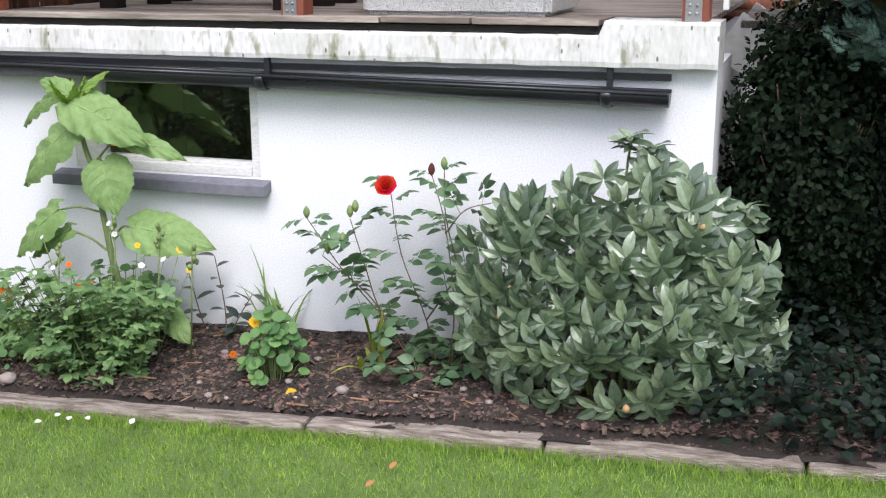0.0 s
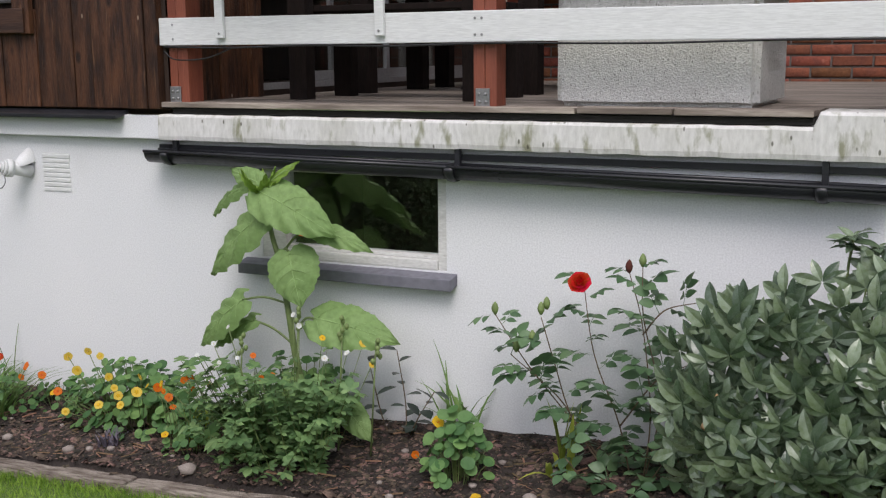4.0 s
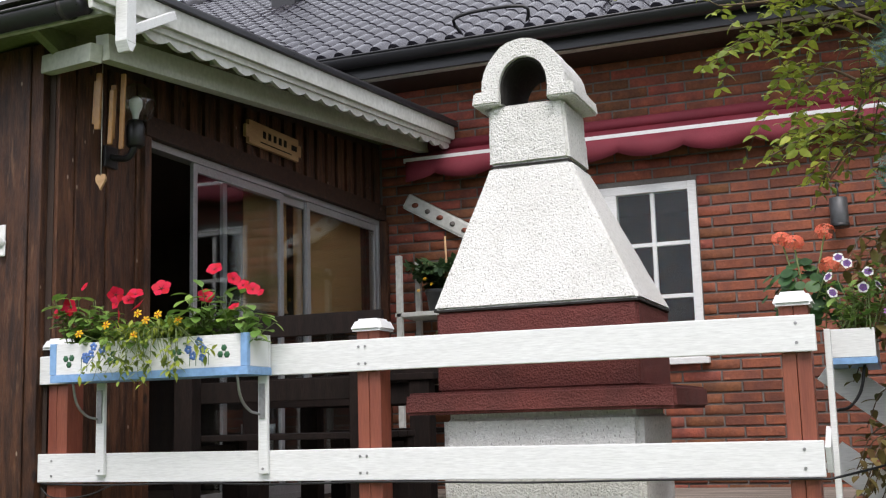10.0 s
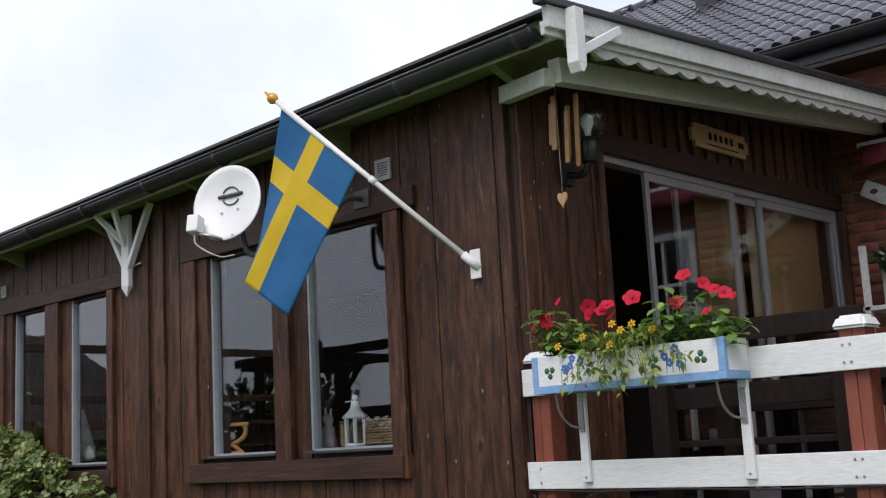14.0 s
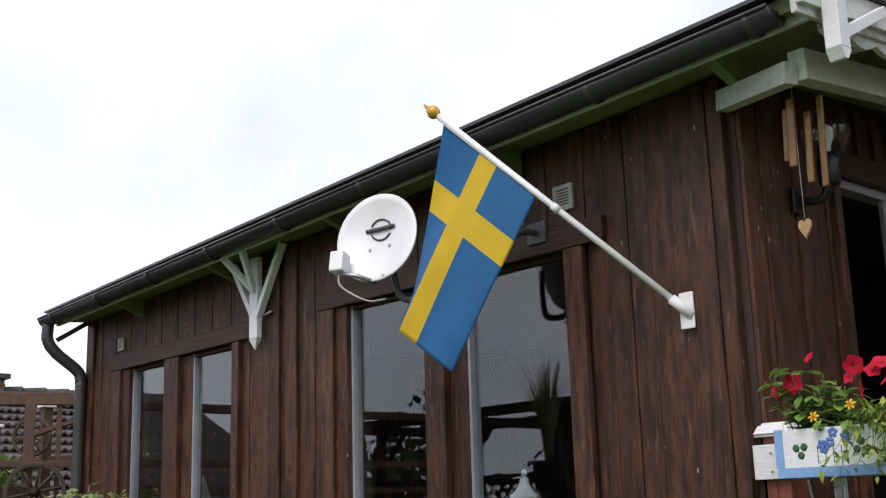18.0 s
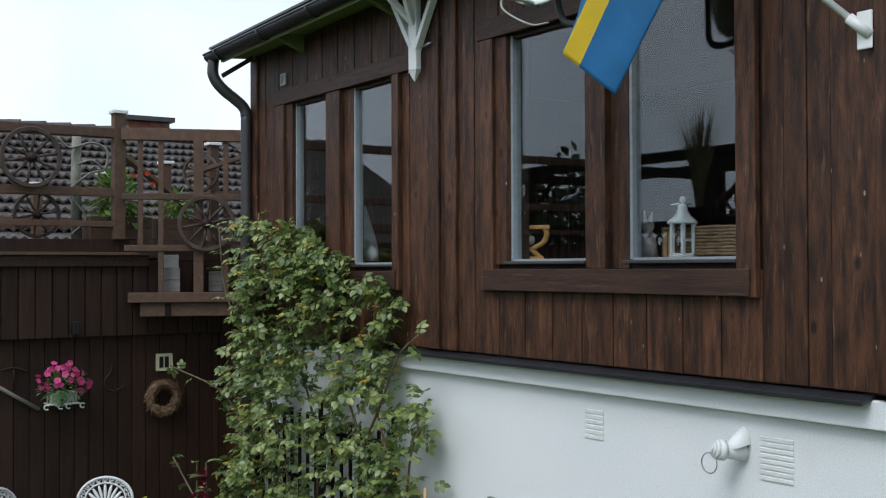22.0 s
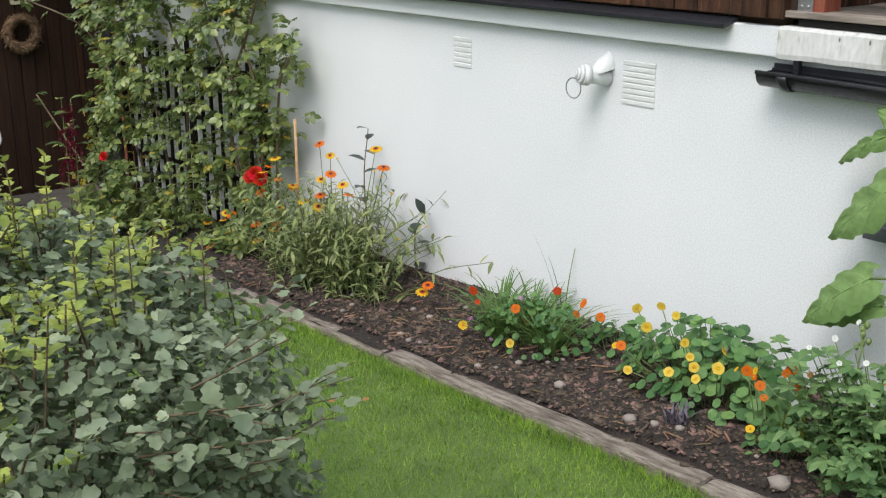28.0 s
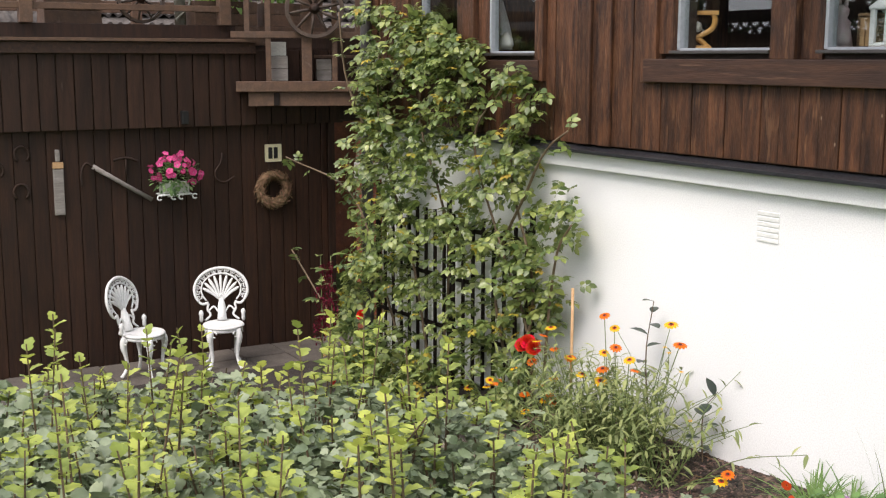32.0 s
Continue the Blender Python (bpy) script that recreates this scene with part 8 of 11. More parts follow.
def bloom(name, petals, width, cup, mats, eye=0.18, tip=0.0, rows=5, layers=1, droop=0.25, peak=0.70):
    """A flower of unit radius facing +z. mats: petal, inner petal, centre; tip: share of the petal in the inner colour."""
    one = leaf_shape(width, 0.10, droop, rows, peak=peak)
    vs, fs, mi, k = [], [], [], 0
    for l in range(layers):
        for p in range(petals):
            a = (p + 0.5 * l) * math.tau / petals
            c = cup + 0.3 * l
            d = np.array((math.cos(a) * math.cos(c), math.sin(a) * math.cos(c), math.sin(c)))
            up = np.array((-math.cos(a) * math.sin(c), -math.sin(a) * math.sin(c), math.cos(c)))
            v = (one[0] * (1 - 0.22 * l)) @ facing(d, up).T
            vs.append(v)
            for i, f in enumerate(one[1]):
                fs.append(tuple(j + k for j in f))
                mi.append(1 if (i // 2) / rows < tip else 0)
            k += len(v)
    n = 9
    h = math.sin(cup) * eye + 0.04
    vs.append(np.array([(0, 0, h + eye * 0.7)] + [(eye * math.cos(q * math.tau / n), eye * math.sin(q * math.tau / n), h) for q in range(n)] + [(eye * 0.6 * math.cos(q * math.tau / n), eye * 0.6 * math.sin(q * math.tau / n), h + eye * 0.55) for q in range(n)]))
    for q in range(n):
        r = (q + 1) % n
        fs += [(k + 1 + q, k + 1 + r, k + 1 + n + r, k + 1 + n + q), (k + 1 + n + q, k + 1 + n + r, k)]
        mi += [2, 2]
    me = mesh_of(name, np.concatenate(vs), fs, True)
    for m in mats:
        me.materials.append(m)
    me.polygons.foreach_set("material_index", mi)
    return me


def rose_bloom(name, mat):
    one = leaf_shape(1.15, 0.35, -0.35, 5, peak=0.68)
    bits = []
    for ring, (n, cup, size, lift) in enumerate(((4, 1.5, 0.55, 0.20), (4, 1.3, 0.62, 0.12), (5, 0.85, 0.80, 0.05), (5, 0.5, 0.95, 0.02), (6, 0.1, 1.05, 0.0))):
        for p in range(n):
            a = p * math.tau / n + ring * 0.7
            d = (math.cos(a) * math.cos(cup), math.sin(a) * math.cos(cup), math.sin(cup))
            up = (-math.cos(a) * math.sin(cup), -math.sin(a) * math.sin(cup), math.cos(cup))
            bits.append((one, facing(d, up), (0.04 * math.cos(a), 0.04 * math.sin(a), lift), size))
    me = mesh_of(name, *gather(bits), smooth=True)
    me.materials.append(mat)
    return me


F_ROSE = rose_bloom("rose_bloom", P_RED)
F_PETUNIA = bloom("petunia", 5, 0.88, 0.5, (P_PETUNIA, P_PETUNIA, P_DARKEYE), 0.12)
F_PINK = bloom("pink_petunia", 5, 0.88, 0.45, (P_PINK, P_EYE, P_EYE), 0.08, 0.12)
F_NASTY = bloom("yellow_nasturtium", 5, 1.10, 0.35, (P_YELLOW, P_ORANGE, P_YELLOW), 0.10, 0.12)
F_NASTP = bloom("pale_nasturtium", 5, 1.10, 0.35, (P_PALEYEL, P_YELLOW, P_YELLOW), 0.10, 0.22)
F_NASTO = bloom("orange_nasturtium", 5, 1.10, 0.35, (P_ORANGE, P_VERMIL, P_ORANGE), 0.10, 0.2)
F_NASTV = bloom("red_orange_nasturtium", 5, 1.10, 0.35, (P_VERMIL, P_VERMIL, P_DARKEYE), 0.10)
F_GAIL = bloom("blanket_flower", 11, 0.42, 0.08, (P_YELLOW, P_VERMIL, P_DARKEYE), 0.24, 0.4)
F_GAILO = bloom("blanket_flower_orange", 11, 0.42, 0.08, (P_ORANGE, P_VERMIL, P_DARKEYE), 0.24, 0.3)
F_MALLOW = bloom("white_mallow", 5, 1.05, 0.45, (P_WHITE, P_WHITE, P_PALEYEL), 0.10)
F_SMALLY = bloom("yellow_bidens", 6, 0.5, 0.1, (P_YELLOW, P_YELLOW, P_ORANGE), 0.22, 0, 3)
F_SALMON = bloom("geranium_floret", 5, 0.75, 0.3, (P_SALMON, P_SALMON, P_SALMON), 0.10, 0, 3)
F_VIOLET = bloom("violet_petunia", 5, 0.9, 0.3, (P_WHITE, P_PURPLE, P_PURPLE), 0.12, 0.60)
F_MAUVE = bloom("mauve_flower", 8, 0.4, 0.1, (P_MAUVE, P_MAUVE, P_YELLOW), 0.2, 0, 3)
F_ORANGE = bloom("orange_flower", 10, 0.45, 0.15, (P_ORANGE, P_ORANGE, P_YELLOW), 0.22, 0, 3)
F_REDPOINT = bloom("red_flower", 6, 0.6, 0.3, (P_RED, P_RED, P_DARKEYE), 0.15, 0, 3)
S_ROSE = rose_leaf()
S_LOBED = lobed_leaf()
S_ROUND = round_leaf()
S_CUT = cut_leaf()
S_LEAF = leaf_shape(0.5, 0.25, 0.3, 4)
S_SLIM = leaf_shape(0.2, 0.2, 0.35, 4)
S_OVAL = leaf_shape(0.62, 0.2, 0.2, 4, peak=0.5)


def blades(name, base, n, height, mat, parent, spread=0.35, wide=0.018, bend=0.6):
    """Long arching blades from one root."""
    bm_v, bm_f = [], []
    for k in range(n):
        a = rng.uniform(0, math.tau)
        d = np.array((math.cos(a), math.sin(a), 0.0))
        h = height * rng.uniform(0.6, 1.0)
        out = spread * h * rng.uniform(0.3, 1.0)
        b = np.array(base, float) + np.append(rng.normal(0, 0.02, 2), 0)
        side = np.array((-d[1], d[0], 0.0))
        k0 = len(bm_v)
        for i in range(8):
            t = i / 7
            p = b + d * out * t**1.6 + np.array((0, 0, h * (t - bend * 0.32 * t**3)))
            w = wide * 0.5 * (1 - t**2.2) + 0.0008
            bm_v += [p - side * w + (0, 0, w * 0.4), p, p + side * w + (0, 0, w * 0.4)]
        for i in range(7):
            q = k0 + 3 * i
            bm_f += [(q, q + 1, q + 4, q + 3), (q + 1, q + 2, q + 5, q + 4)]
    ob = part(name, mesh_of(name, bm_v, bm_f, True), mat, parent)
    ob["kind"] = "stuff"
    return ob


def stem_with_leaves(points, radius, shape, size, every, mat, parent, stem_mat=M_STEM, reach=1.0, sides=6):
    """A thin stem; gives back the leaf rows (at, ahead, size) set along it."""
    pts = curve_points(points, 5)
    tube("stem", pts, [radius * (1 - 0.5 * i / len(pts)) for i in range(len(pts))], stem_mat, parent, sides)
    rows, a = [], rng.uniform(0, 6)
    total = 0.0
    for p, q in zip(pts, pts[1:]):
        total += (q - p).length
        if total > every:
            total = 0.0
            a += 2.4
            along = (q - p).normalized()
            side = along.orthogonal().normalized()
            out = Matrix.Rotation(a, 3, along) @ side
            d = out * reach + along * 0.35
            rows.append((q, d, size * rng.uniform(0.7, 1.15)))
    return rows


def leaves_from(rows, name, shape, mat, parent):
    at = np.array([r[0] for r in rows])
    foliage(name, shape, at, np.array([r[1] for r in rows]), np.array([r[2] for r in rows]), mat, parent)


# the currant hedge
hedge = thing("hedge", (-4.4, -3.6, -0.3), "grey-green clipped currant hedge with yellow-green new shoots", "hedge")
HEDGE = [Vector(v) for v in ((-2.70, -3.00), (-2.86, -2.68), (-3.35, -2.42), (-4.20, -2.62), (-4.75, -3.25), (-5.05, -4.10), (-5.15, -5.20), (-2.95, -5.20), (-2.75, -3.60))]


def hedge_edge(x, y):
    """How far inside the hedge's outline a place lies, below zero outside."""
    q, best, inside = Vector((x, y)), 9.0, False
    for a, b in zip(HEDGE, HEDGE[1:] + HEDGE[:1]):
        t = max(0.0, min(1.0, (q - a).dot(b - a) / (b - a).length_squared))
        best = min(best, (q - a.lerp(b, t)).length)
        if (a.y > y) != (b.y > y) and x < (b.x - a.x) * (y - a.y) / (b.y - a.y) + a.x:
            inside = not inside
    return best if inside else -best


def hedge_top(x, y):
    edge = max(0.0, 1.0 - max(hedge_edge(x, y), 0.0) / 0.4)
    return 1.165 + 0.07 * noise.noise((x * 1.3, y * 1.3, 2)) + 0.10 * noise.noise((x * 4, y * 4, 5)) - 0.20 * edge * edge


def hedge_spot():
    while True:
        x, y = rng.uniform(-5.15, -2.58), rng.uniform(-5.0, -2.5)
        if hedge_edge(x, y) > 0.02:
            return x, y


def hedge_points(n, deep):
    """Points in a layer under the hedge's skin, with the way outward."""
    pts, out = [], []
    sides = list(zip(HEDGE, HEDGE[1:] + HEDGE[:1]))
    for k in range(n):
        if rng.random() < 0.58:
            x, y = hedge_spot()
            pts.append((x, y, hedge_top(x, y) - deep * rng.random() ** 1.5))
            out.append((0.15, 0.1, 1.0))
        else:
            a, b = sides[rng.integers(len(sides))]
            q = a.lerp(b, rng.random())
            d = Vector((a.y - b.y, b.x - a.x)).normalized()
            z = rng.uniform(-0.3, 0.98)
            q = q - d * (0.10 * math.sin(z * 2.2) + 0.12 * noise.noise((q.x * 4, q.y * 4, z * 4)) - 0.04) * 1.0 + d * deep * rng.random() * 0.6
            pts.append((q.x, q.y, z))
            out.append((-d.x, -d.y, 0.35))
    return np.array(pts), np.array(out)


p, o = hedge_points(44000, 0.30)
n = len(p)
foliage("foliage", S_LOBED, p, random_dirs(n, 0.5) + 0.25 * o + (0, 0, -0.25), rng.uniform(0.018, 0.037, n), L_HEDGE, hedge, o + 0.7 * random_dirs(n))
p, o = hedge_points(6000, 0.9)
n = len(p)
foliage("inner_foliage", S_LOBED, p, random_dirs(n), rng.uniform(0.03, 0.05, n), L_HEDGE, hedge)
bm = bmesh.new()
for k in range(300):
    x, y = hedge_spot()
    top = hedge_top(x, y) + rng.uniform(-0.10, 0.05)
    lean = Vector((rng.normal(0, 0.14), rng.normal(0, 0.14), 0))
    add_tube(bm, [Vector((x, y, -0.3)) - lean * 0.5, Vector((x, y, 0.45)) - lean * 0.4, Vector((x, y, top))], [0.008, 0.005, 0.0025], 4, False)
ob = part("twigs", bm, M_TWIG, hedge, "grey-brown twigs")
ob["kind"] = "stuff"
at, ahead, size, stems = [], [], [], bmesh.new()
for k in range(800):
    x, y = hedge_spot()
    if hedge_edge(x, y) < 0.22 and rng.random() < 0.75:
        continue
    z0 = hedge_top(x, y) - 0.06
    h = rng.uniform(0.04, 0.13) + (rng.uniform(0.08, 0.20) if rng.random() < 0.16 else 0.0)
    lean = Vector((rng.normal(0, 0.03), rng.normal(0, 0.03), 0))
    tip = Vector((x, y, z0 + h)) + lean
    add_tube(stems, [(x, y, z0 - 0.05), tip], [0.0035, 0.002], 4, False)
    m = 4 + int(h * 26)
    for i in range(m):
        t = 0.35 + 0.65 * i / m
        a = i * 2.4 + k
        at.append(Vector((x, y, z0)).lerp(tip, t))
        ahead.append((math.cos(a), math.sin(a), 0.1 + 1.0 * (t > 0.9) + 0.5 * t))
        size.append(rng.uniform(0.024, 0.043) * (1.15 - 0.35 * t))
sprig_at, sprig_dir, sprig_size = [], [], []
for k in range(90):
    e0, e1 = list(zip(HEDGE, HEDGE[1:] + HEDGE[:1]))[(0, 1, 2, 3, 8)[k % 5]]
    q = e0.lerp(e1, rng.random())
    away = Vector((e1.y - e0.y, e0.x - e1.x)).normalized()
    b = Vector((q.x, q.y, rng.uniform(0.45, 1.05))) - Vector((away.x, away.y, 0)) * 0.08
    tip = b + Vector((away.x, away.y, 0)) * rng.uniform(0.10, 0.30) + Vector((rng.normal(0, 0.05), rng.normal(0, 0.05), rng.uniform(-0.02, 0.16)))
    add_tube(stems, [b, tip], [0.003, 0.0015], 4, False)
    for i in range(9):
        sprig_at.append(b.lerp(tip, 0.25 + 0.75 * i / 9) + Vector(rng.normal(0, 0.008, 3)))
        sprig_dir.append((tip - b).normalized() + Vector(rng.normal(0, 0.9, 3)))
        sprig_size.append(rng.uniform(0.026, 0.045))
foliage("side_growth", S_LOBED, sprig_at, np.array(sprig_dir), np.array(sprig_size), L_HEDGE, hedge)
foliage("new_growth", S_LOBED, at, np.array(ahead), np.array(size), L_HEDGE_TIP, hedge, label="yellow-green young shoot leaves")
ob = part("shoot_wood", stems, M_TWIG, hedge)
ob["kind"] = "stuff"


# climbing rose on its lattice
lattice = thing("trellis", (-8.6, -0.06, -0.2), "dark brown wooden trellis against the white wall", "trellis")
for k in range(17):
    x = -9.35 + k * 0.128
    box("slat", x, x + 0.022, -0.055, -0.035, ground(x) + 0.05, 0.95, M_DARKWOOD, lattice, 0.002)
for z in (0.05, 0.42, 0.78):
    beam("cross_slat", (-9.4, -0.028, z + 0.02), (-7.25, -0.028, z + 0.10), 0.012, 0.03, M_DARKWOOD, lattice, 0.002)
for x in (-9.38, -8.3, -7.28):
    box("post", x - 0.02, x + 0.02, -0.022, -0.002, ground(x), 1.05, M_DARKWOOD, lattice, 0.002)

crose = thing("climbing_rose", (-8.2, -0.3, -0.3), "tall climbing rose with pale green leaves, some yellowing, on the trellis", "climbing rose")
Z_EDGE = np.array([-0.6, -0.26, 0.3, 0.5, 0.86, 1.05, 1.3, 1.53, 1.72, 1.95, 2.2, 2.45])
X_RIGHT = np.array([-7.4, -7.3, -7.0, -6.8, -6.45, -6.45, -6.70, -7.15, -7.0, -7.08, -8.1, -8.7])
X_LEFT = np.array([-9.5, -9.7, -9.6, -9.6, -9.6, -9.6, -9.5, -9.35, -9.3, -9.3, -9.25, -9.2])


def rose_points(n):
    out = []
    while len(out) < n:
        z = rng.uniform(-0.55, 2.38)
        x0, x1 = np.interp(z, Z_EDGE, X_LEFT), np.interp(z, Z_EDGE, X_RIGHT)
        x = rng.uniform(x0, x1)
        keep = 1.0
        if -8.55 < x < -7.05 and -0.15 < z < 0.62:
            keep = 0.55
        if x > -7.5 and z < 0.3:
            keep = 0.5
        if x < -8.9 and 0.0 < z < 0.85:
            keep *= 0.45
        clump = noise.noise((x * 2.6, z * 2.6, 4)) + 0.5 * noise.noise((x * 6, z * 6, 2))
        if rng.random() > keep * (0.46 + 1.7 * clump):
            continue
        deep = 0.50 if z > 0 else 0.72
        mid = 1 - abs(2 * (x - x0) / (x1 - x0) - 1)
        y = -0.08 - deep * rng.random() * (0.35 + 0.65 * mid)
        out.append((x, y, max(z, ground(x) + 0.05)))
    return np.array(out)


p = rose_points(2350)
n = len(p)
d = random_dirs(n, 0.5) + (0.05, -0.55, -0.15)
foliage("foliage", S_ROSE, p, d, rng.uniform(0.085, 0.155, n), L_ROSE, crose, np.tile((0, -0.5, 1.0), (n, 1)) + 0.6 * random_dirs(n))
p = rose_points(170)
n = len(p)
foliage("yellow_leaves", S_ROSE, p - (0, 0.08, 0), random_dirs(n, 0.5) + (0, -0.6, -0.2), rng.uniform(0.06, 0.10, n), L_YELLOW, crose, label="yellowing leaves")
canes = [[(-8.3, -0.15, -0.35), (-8.5, -0.2, 0.6), (-8.9, -0.25, 1.5), (-8.95, -0.2, 2.45)], [(-8.2, -0.15, -0.35), (-8.0, -0.2, 0.8), (-8.3, -0.25, 1.6), (-8.1, -0.3, 2.15)], [(-7.1, -0.12, -0.25), (-7.05, -0.2, 0.35), (-7.3, -0.25, 0.9), (-7.6, -0.25, 1.5), (-7.2, -0.3, 1.85)], [(-7.0, -0.12, -0.25), (-6.85, -0.2, 0.4), (-6.7, -0.25, 0.9), (-6.5, -0.3, 1.1)], [(-8.6, -0.15, -0.4), (-9.0, -0.2, 0.4), (-9.3, -0.3, 1.0), (-10.3, -0.4, 1.20)], [(-9.1, -0.2, -0.5), (-9.6, -0.35, 0.0), (-10.1, -0.45, 0.45)], [(-7.3, -0.1, -0.25), (-7.5, -0.15, 0.6), (-7.0, -0.25, 1.25), (-6.75, -0.3, 1.5), (-6.55, -0.3, 1.62)], [(-8.9, -0.2, 1.2), (-9.2, -0.35, 1.8), (-9.25, -0.4, 2.35)], [(-7.3, -0.15, -0.25), (-7.0, -0.2, 0.6), (-7.25, -0.2, 1.3), (-7.2, -0.2, 1.75)]]
rows = []
for c in canes:
    rows += stem_with_leaves(c, 0.011, S_ROSE, 0.13, 0.07, L_ROSE, crose, M_TWIG)
leaves_from(rows, "cane_leaves", S_ROSE, L_ROSE, crose)
place("rose_bloom", F_ROSE, crose, (-8.62, -0.55, 0.20), (0.4, -0.8, 0.4), 0.034, 0, "small red rose")
place("rose_bloom", F_ROSE, crose, (-9.0, -0.6, -0.38), (0.4, -0.8, 0.4), 0.025, 0, "dark red spent rose")

for k in range(2):
    x0 = -9.0 - 0.18 * k
    am = thing("amaranth", (x0, -0.62, ground(x0) - 0.02), "amaranth with drooping wine-red tassels and green leaves", "amaranth", "amaranths beside the rose")
    z0 = ground(x0) - 0.02
    rows = stem_with_leaves([(x0, -0.62, z0), (x0 + 0.03, -0.62, z0 + 0.5), (x0 - 0.02, -0.6, z0 + 1.05)], 0.006, S_LEAF, 0.17, 0.025, L_MALLOW, am, M_STEM)
    leaves_from(rows, "leaves", S_LEAF, L_ROSE, am)
    for j in range(8):
        a = rng.uniform(0, math.tau)
        z1 = z0 + rng.uniform(0.55, 1.05)
        q = Vector((x0 + 0.02, -0.62, z1))
        e = Vector((math.cos(a), math.sin(a), 0)) * 0.08
        pts = curve_points([q, q + e * 0.4 + Vector((0, 0, -0.02)), q + e * 0.6 + Vector((0, 0, -0.09)), q + e * 0.5 + Vector((0.01, 0, -0.19))], 4)
        n = 70
        k0 = rng.integers(0, len(pts), n)
        at = np.array([pts[int(q)] for q in k0]) + rng.normal(0, 0.008, (n, 3))
        foliage("tassel", S_LEAF, at, rng.normal(0, 0.6, (n, 3)) + (0, 0, -0.8), rng.uniform(0.012, 0.026, n), L_AMARANTH, am, label="wine-red tassel")

cane = thing("garden_cane", (-6.5, -0.28, ground(-6.5)), "thin pale bamboo cane stuck in the bed", "garden cane")
tube("cane", [(-6.5, -0.28, ground(-6.5) - 0.05), (-6.5, -0.28, 0.74)], 0.009, M_TAN, cane, 8)

lowrose = thing("rose_bush", (-7.0, -0.45, ground(-7.0)), "low rose bush with one large scarlet bloom", "rose bush")
rows = []
for k in range(7):
    e = (rng.uniform(-0.45, 0.35), rng.uniform(-0.2, 0.15))
    h = rng.uniform(0.25, 0.5)
    g = ground(-7.0) - 0.03
    rows += stem_with_leaves([(-7.05, -0.42, g), (-7.05 + e[0] * 0.5, -0.42 + e[1] * 0.5, g + h * 0.6), (-7.05 + e[0], -0.42 + e[1], g + h)], 0.006, S_ROSE, 0.13, 0.035, L_ROSE2, lowrose)
leaves_from(rows, "leaves", S_ROSE, L_ROSE, lowrose)
tube("bloom_stem", [(-7.0, -0.42, ground(-7)), (-6.85, -0.42, 0.12), (-6.70, -0.44, 0.36)], 0.005, M_STEM, lowrose, 6)
for dx, dz in ((-0.05, 0.0), (0.05, 0.01), (0.0, 0.03)):
    place("rose_bloom", F_ROSE, lowrose, (-6.70 + dx, -0.44, 0.37 + dz), (0.6 + dx * 4, -0.6, 0.6), 0.045, dx * 40, "scarlet rose bloom")

# blanket flowers
gail = thing("blanket_flower_clump", (-5.95, -0.4, ground(-5.95)), "clump of blanket flowers with orange, red and yellow daisies", "flower clump")
rows = []
for k in range(230):
    x0, y0 = -6.02 + rng.normal(0, 0.24), -0.40 + rng.normal(0, 0.08)
    e = Vector((rng.normal(0, 0.30), rng.normal(-0.02, 0.15), 0))
    e.x = max(min(e.x, 0.75), -0.75)
    h = rng.uniform(0.34, 0.66) * (1.0 - 0.35 * min(abs(e.x), 1))
    g = ground(x0) - 0.02
    rows += stem_with_leaves([(x0, y0, g), Vector((x0, y0, g + h * 0.65)) + e * 0.45, Vector((x0, y0, g + h)) + e], 0.003, S_SLIM, 0.076, 0.024, L_GAIL, gail, M_STEM, 0.8, 4)
leaves_from(rows, "leaves", leaf_shape(0.24, 0.2, 0.4, 4, wavy=0.01), L_GAIL, gail)
heads = [(-6.04, -0.42, 0.69, 1), (-5.46, -0.42, 0.66, 1), (-6.58, -0.42, 0.47, 1), (-7.38, -0.42, -0.04, 0), (-7.17, -0.42, 0.02, 0), (-7.02, -0.44, 0.09, 1), (-7.13, -0.42, 0.07, 0), (-6.87, -0.42, 0.21, 0), (-6.69, -0.42, 0.29, 1), (-6.69, -0.46, 0.0, 0), (-6.41, -0.46, 0.13, 1), (-7.2, -0.5, -0.2, 0), (-7.25, -0.48, -0.16, 1), (-6.22, -0.42, 0.33, 0), (-5.94, -0.42, 0.54, 1), (-6.02, -0.44, 0.41, 1), (-5.83, -0.42, 0.50, 0), (-6.01, -0.46, 0.35, 0), (-5.11, -0.42, 0.12, 1), (-6.45, -0.44, 0.25, 0), (-6.51, -0.42, 0.53, 0), (-5.55, -0.40, 0.74, 0), (-6.47, -0.46, 0.16, 1), (-6.96, -0.45, -0.11, 0), (-6.33, -0.42, 0.40, 0), (-6.73, -0.44, 0.09, 1)]
heads += [(x + rng.normal(0, 0.07), y + rng.normal(0, 0.03), z - abs(rng.normal(0, 0.06)), 1 - kind) for x, y, z, kind in heads[::2]]
for x, y, z, kind in heads:
    b = (-5.95 + (x + 5.95) * 0.45, -0.4 + (y + 0.4) * 0.3, ground(-6) - 0.02)
    tube("flower_stem", curve_points([b, ((b[0] + x) / 2, (b[1] + y) / 2, b[2] + (z - b[2]) * 0.6), (x, y, z)], 4), 0.0025, M_STEM, gail, 4)
    place("bloom", F_GAILO if kind else F_GAIL, gail, (x, y, z), (0.15 + rng.normal(0, 0.2), -0.25 + rng.normal(0, 0.2), 1.0), rng.uniform(0.030, 0.040), rng.uniform(0, 6), "orange blanket flower" if kind else "yellow and red blanket flower")
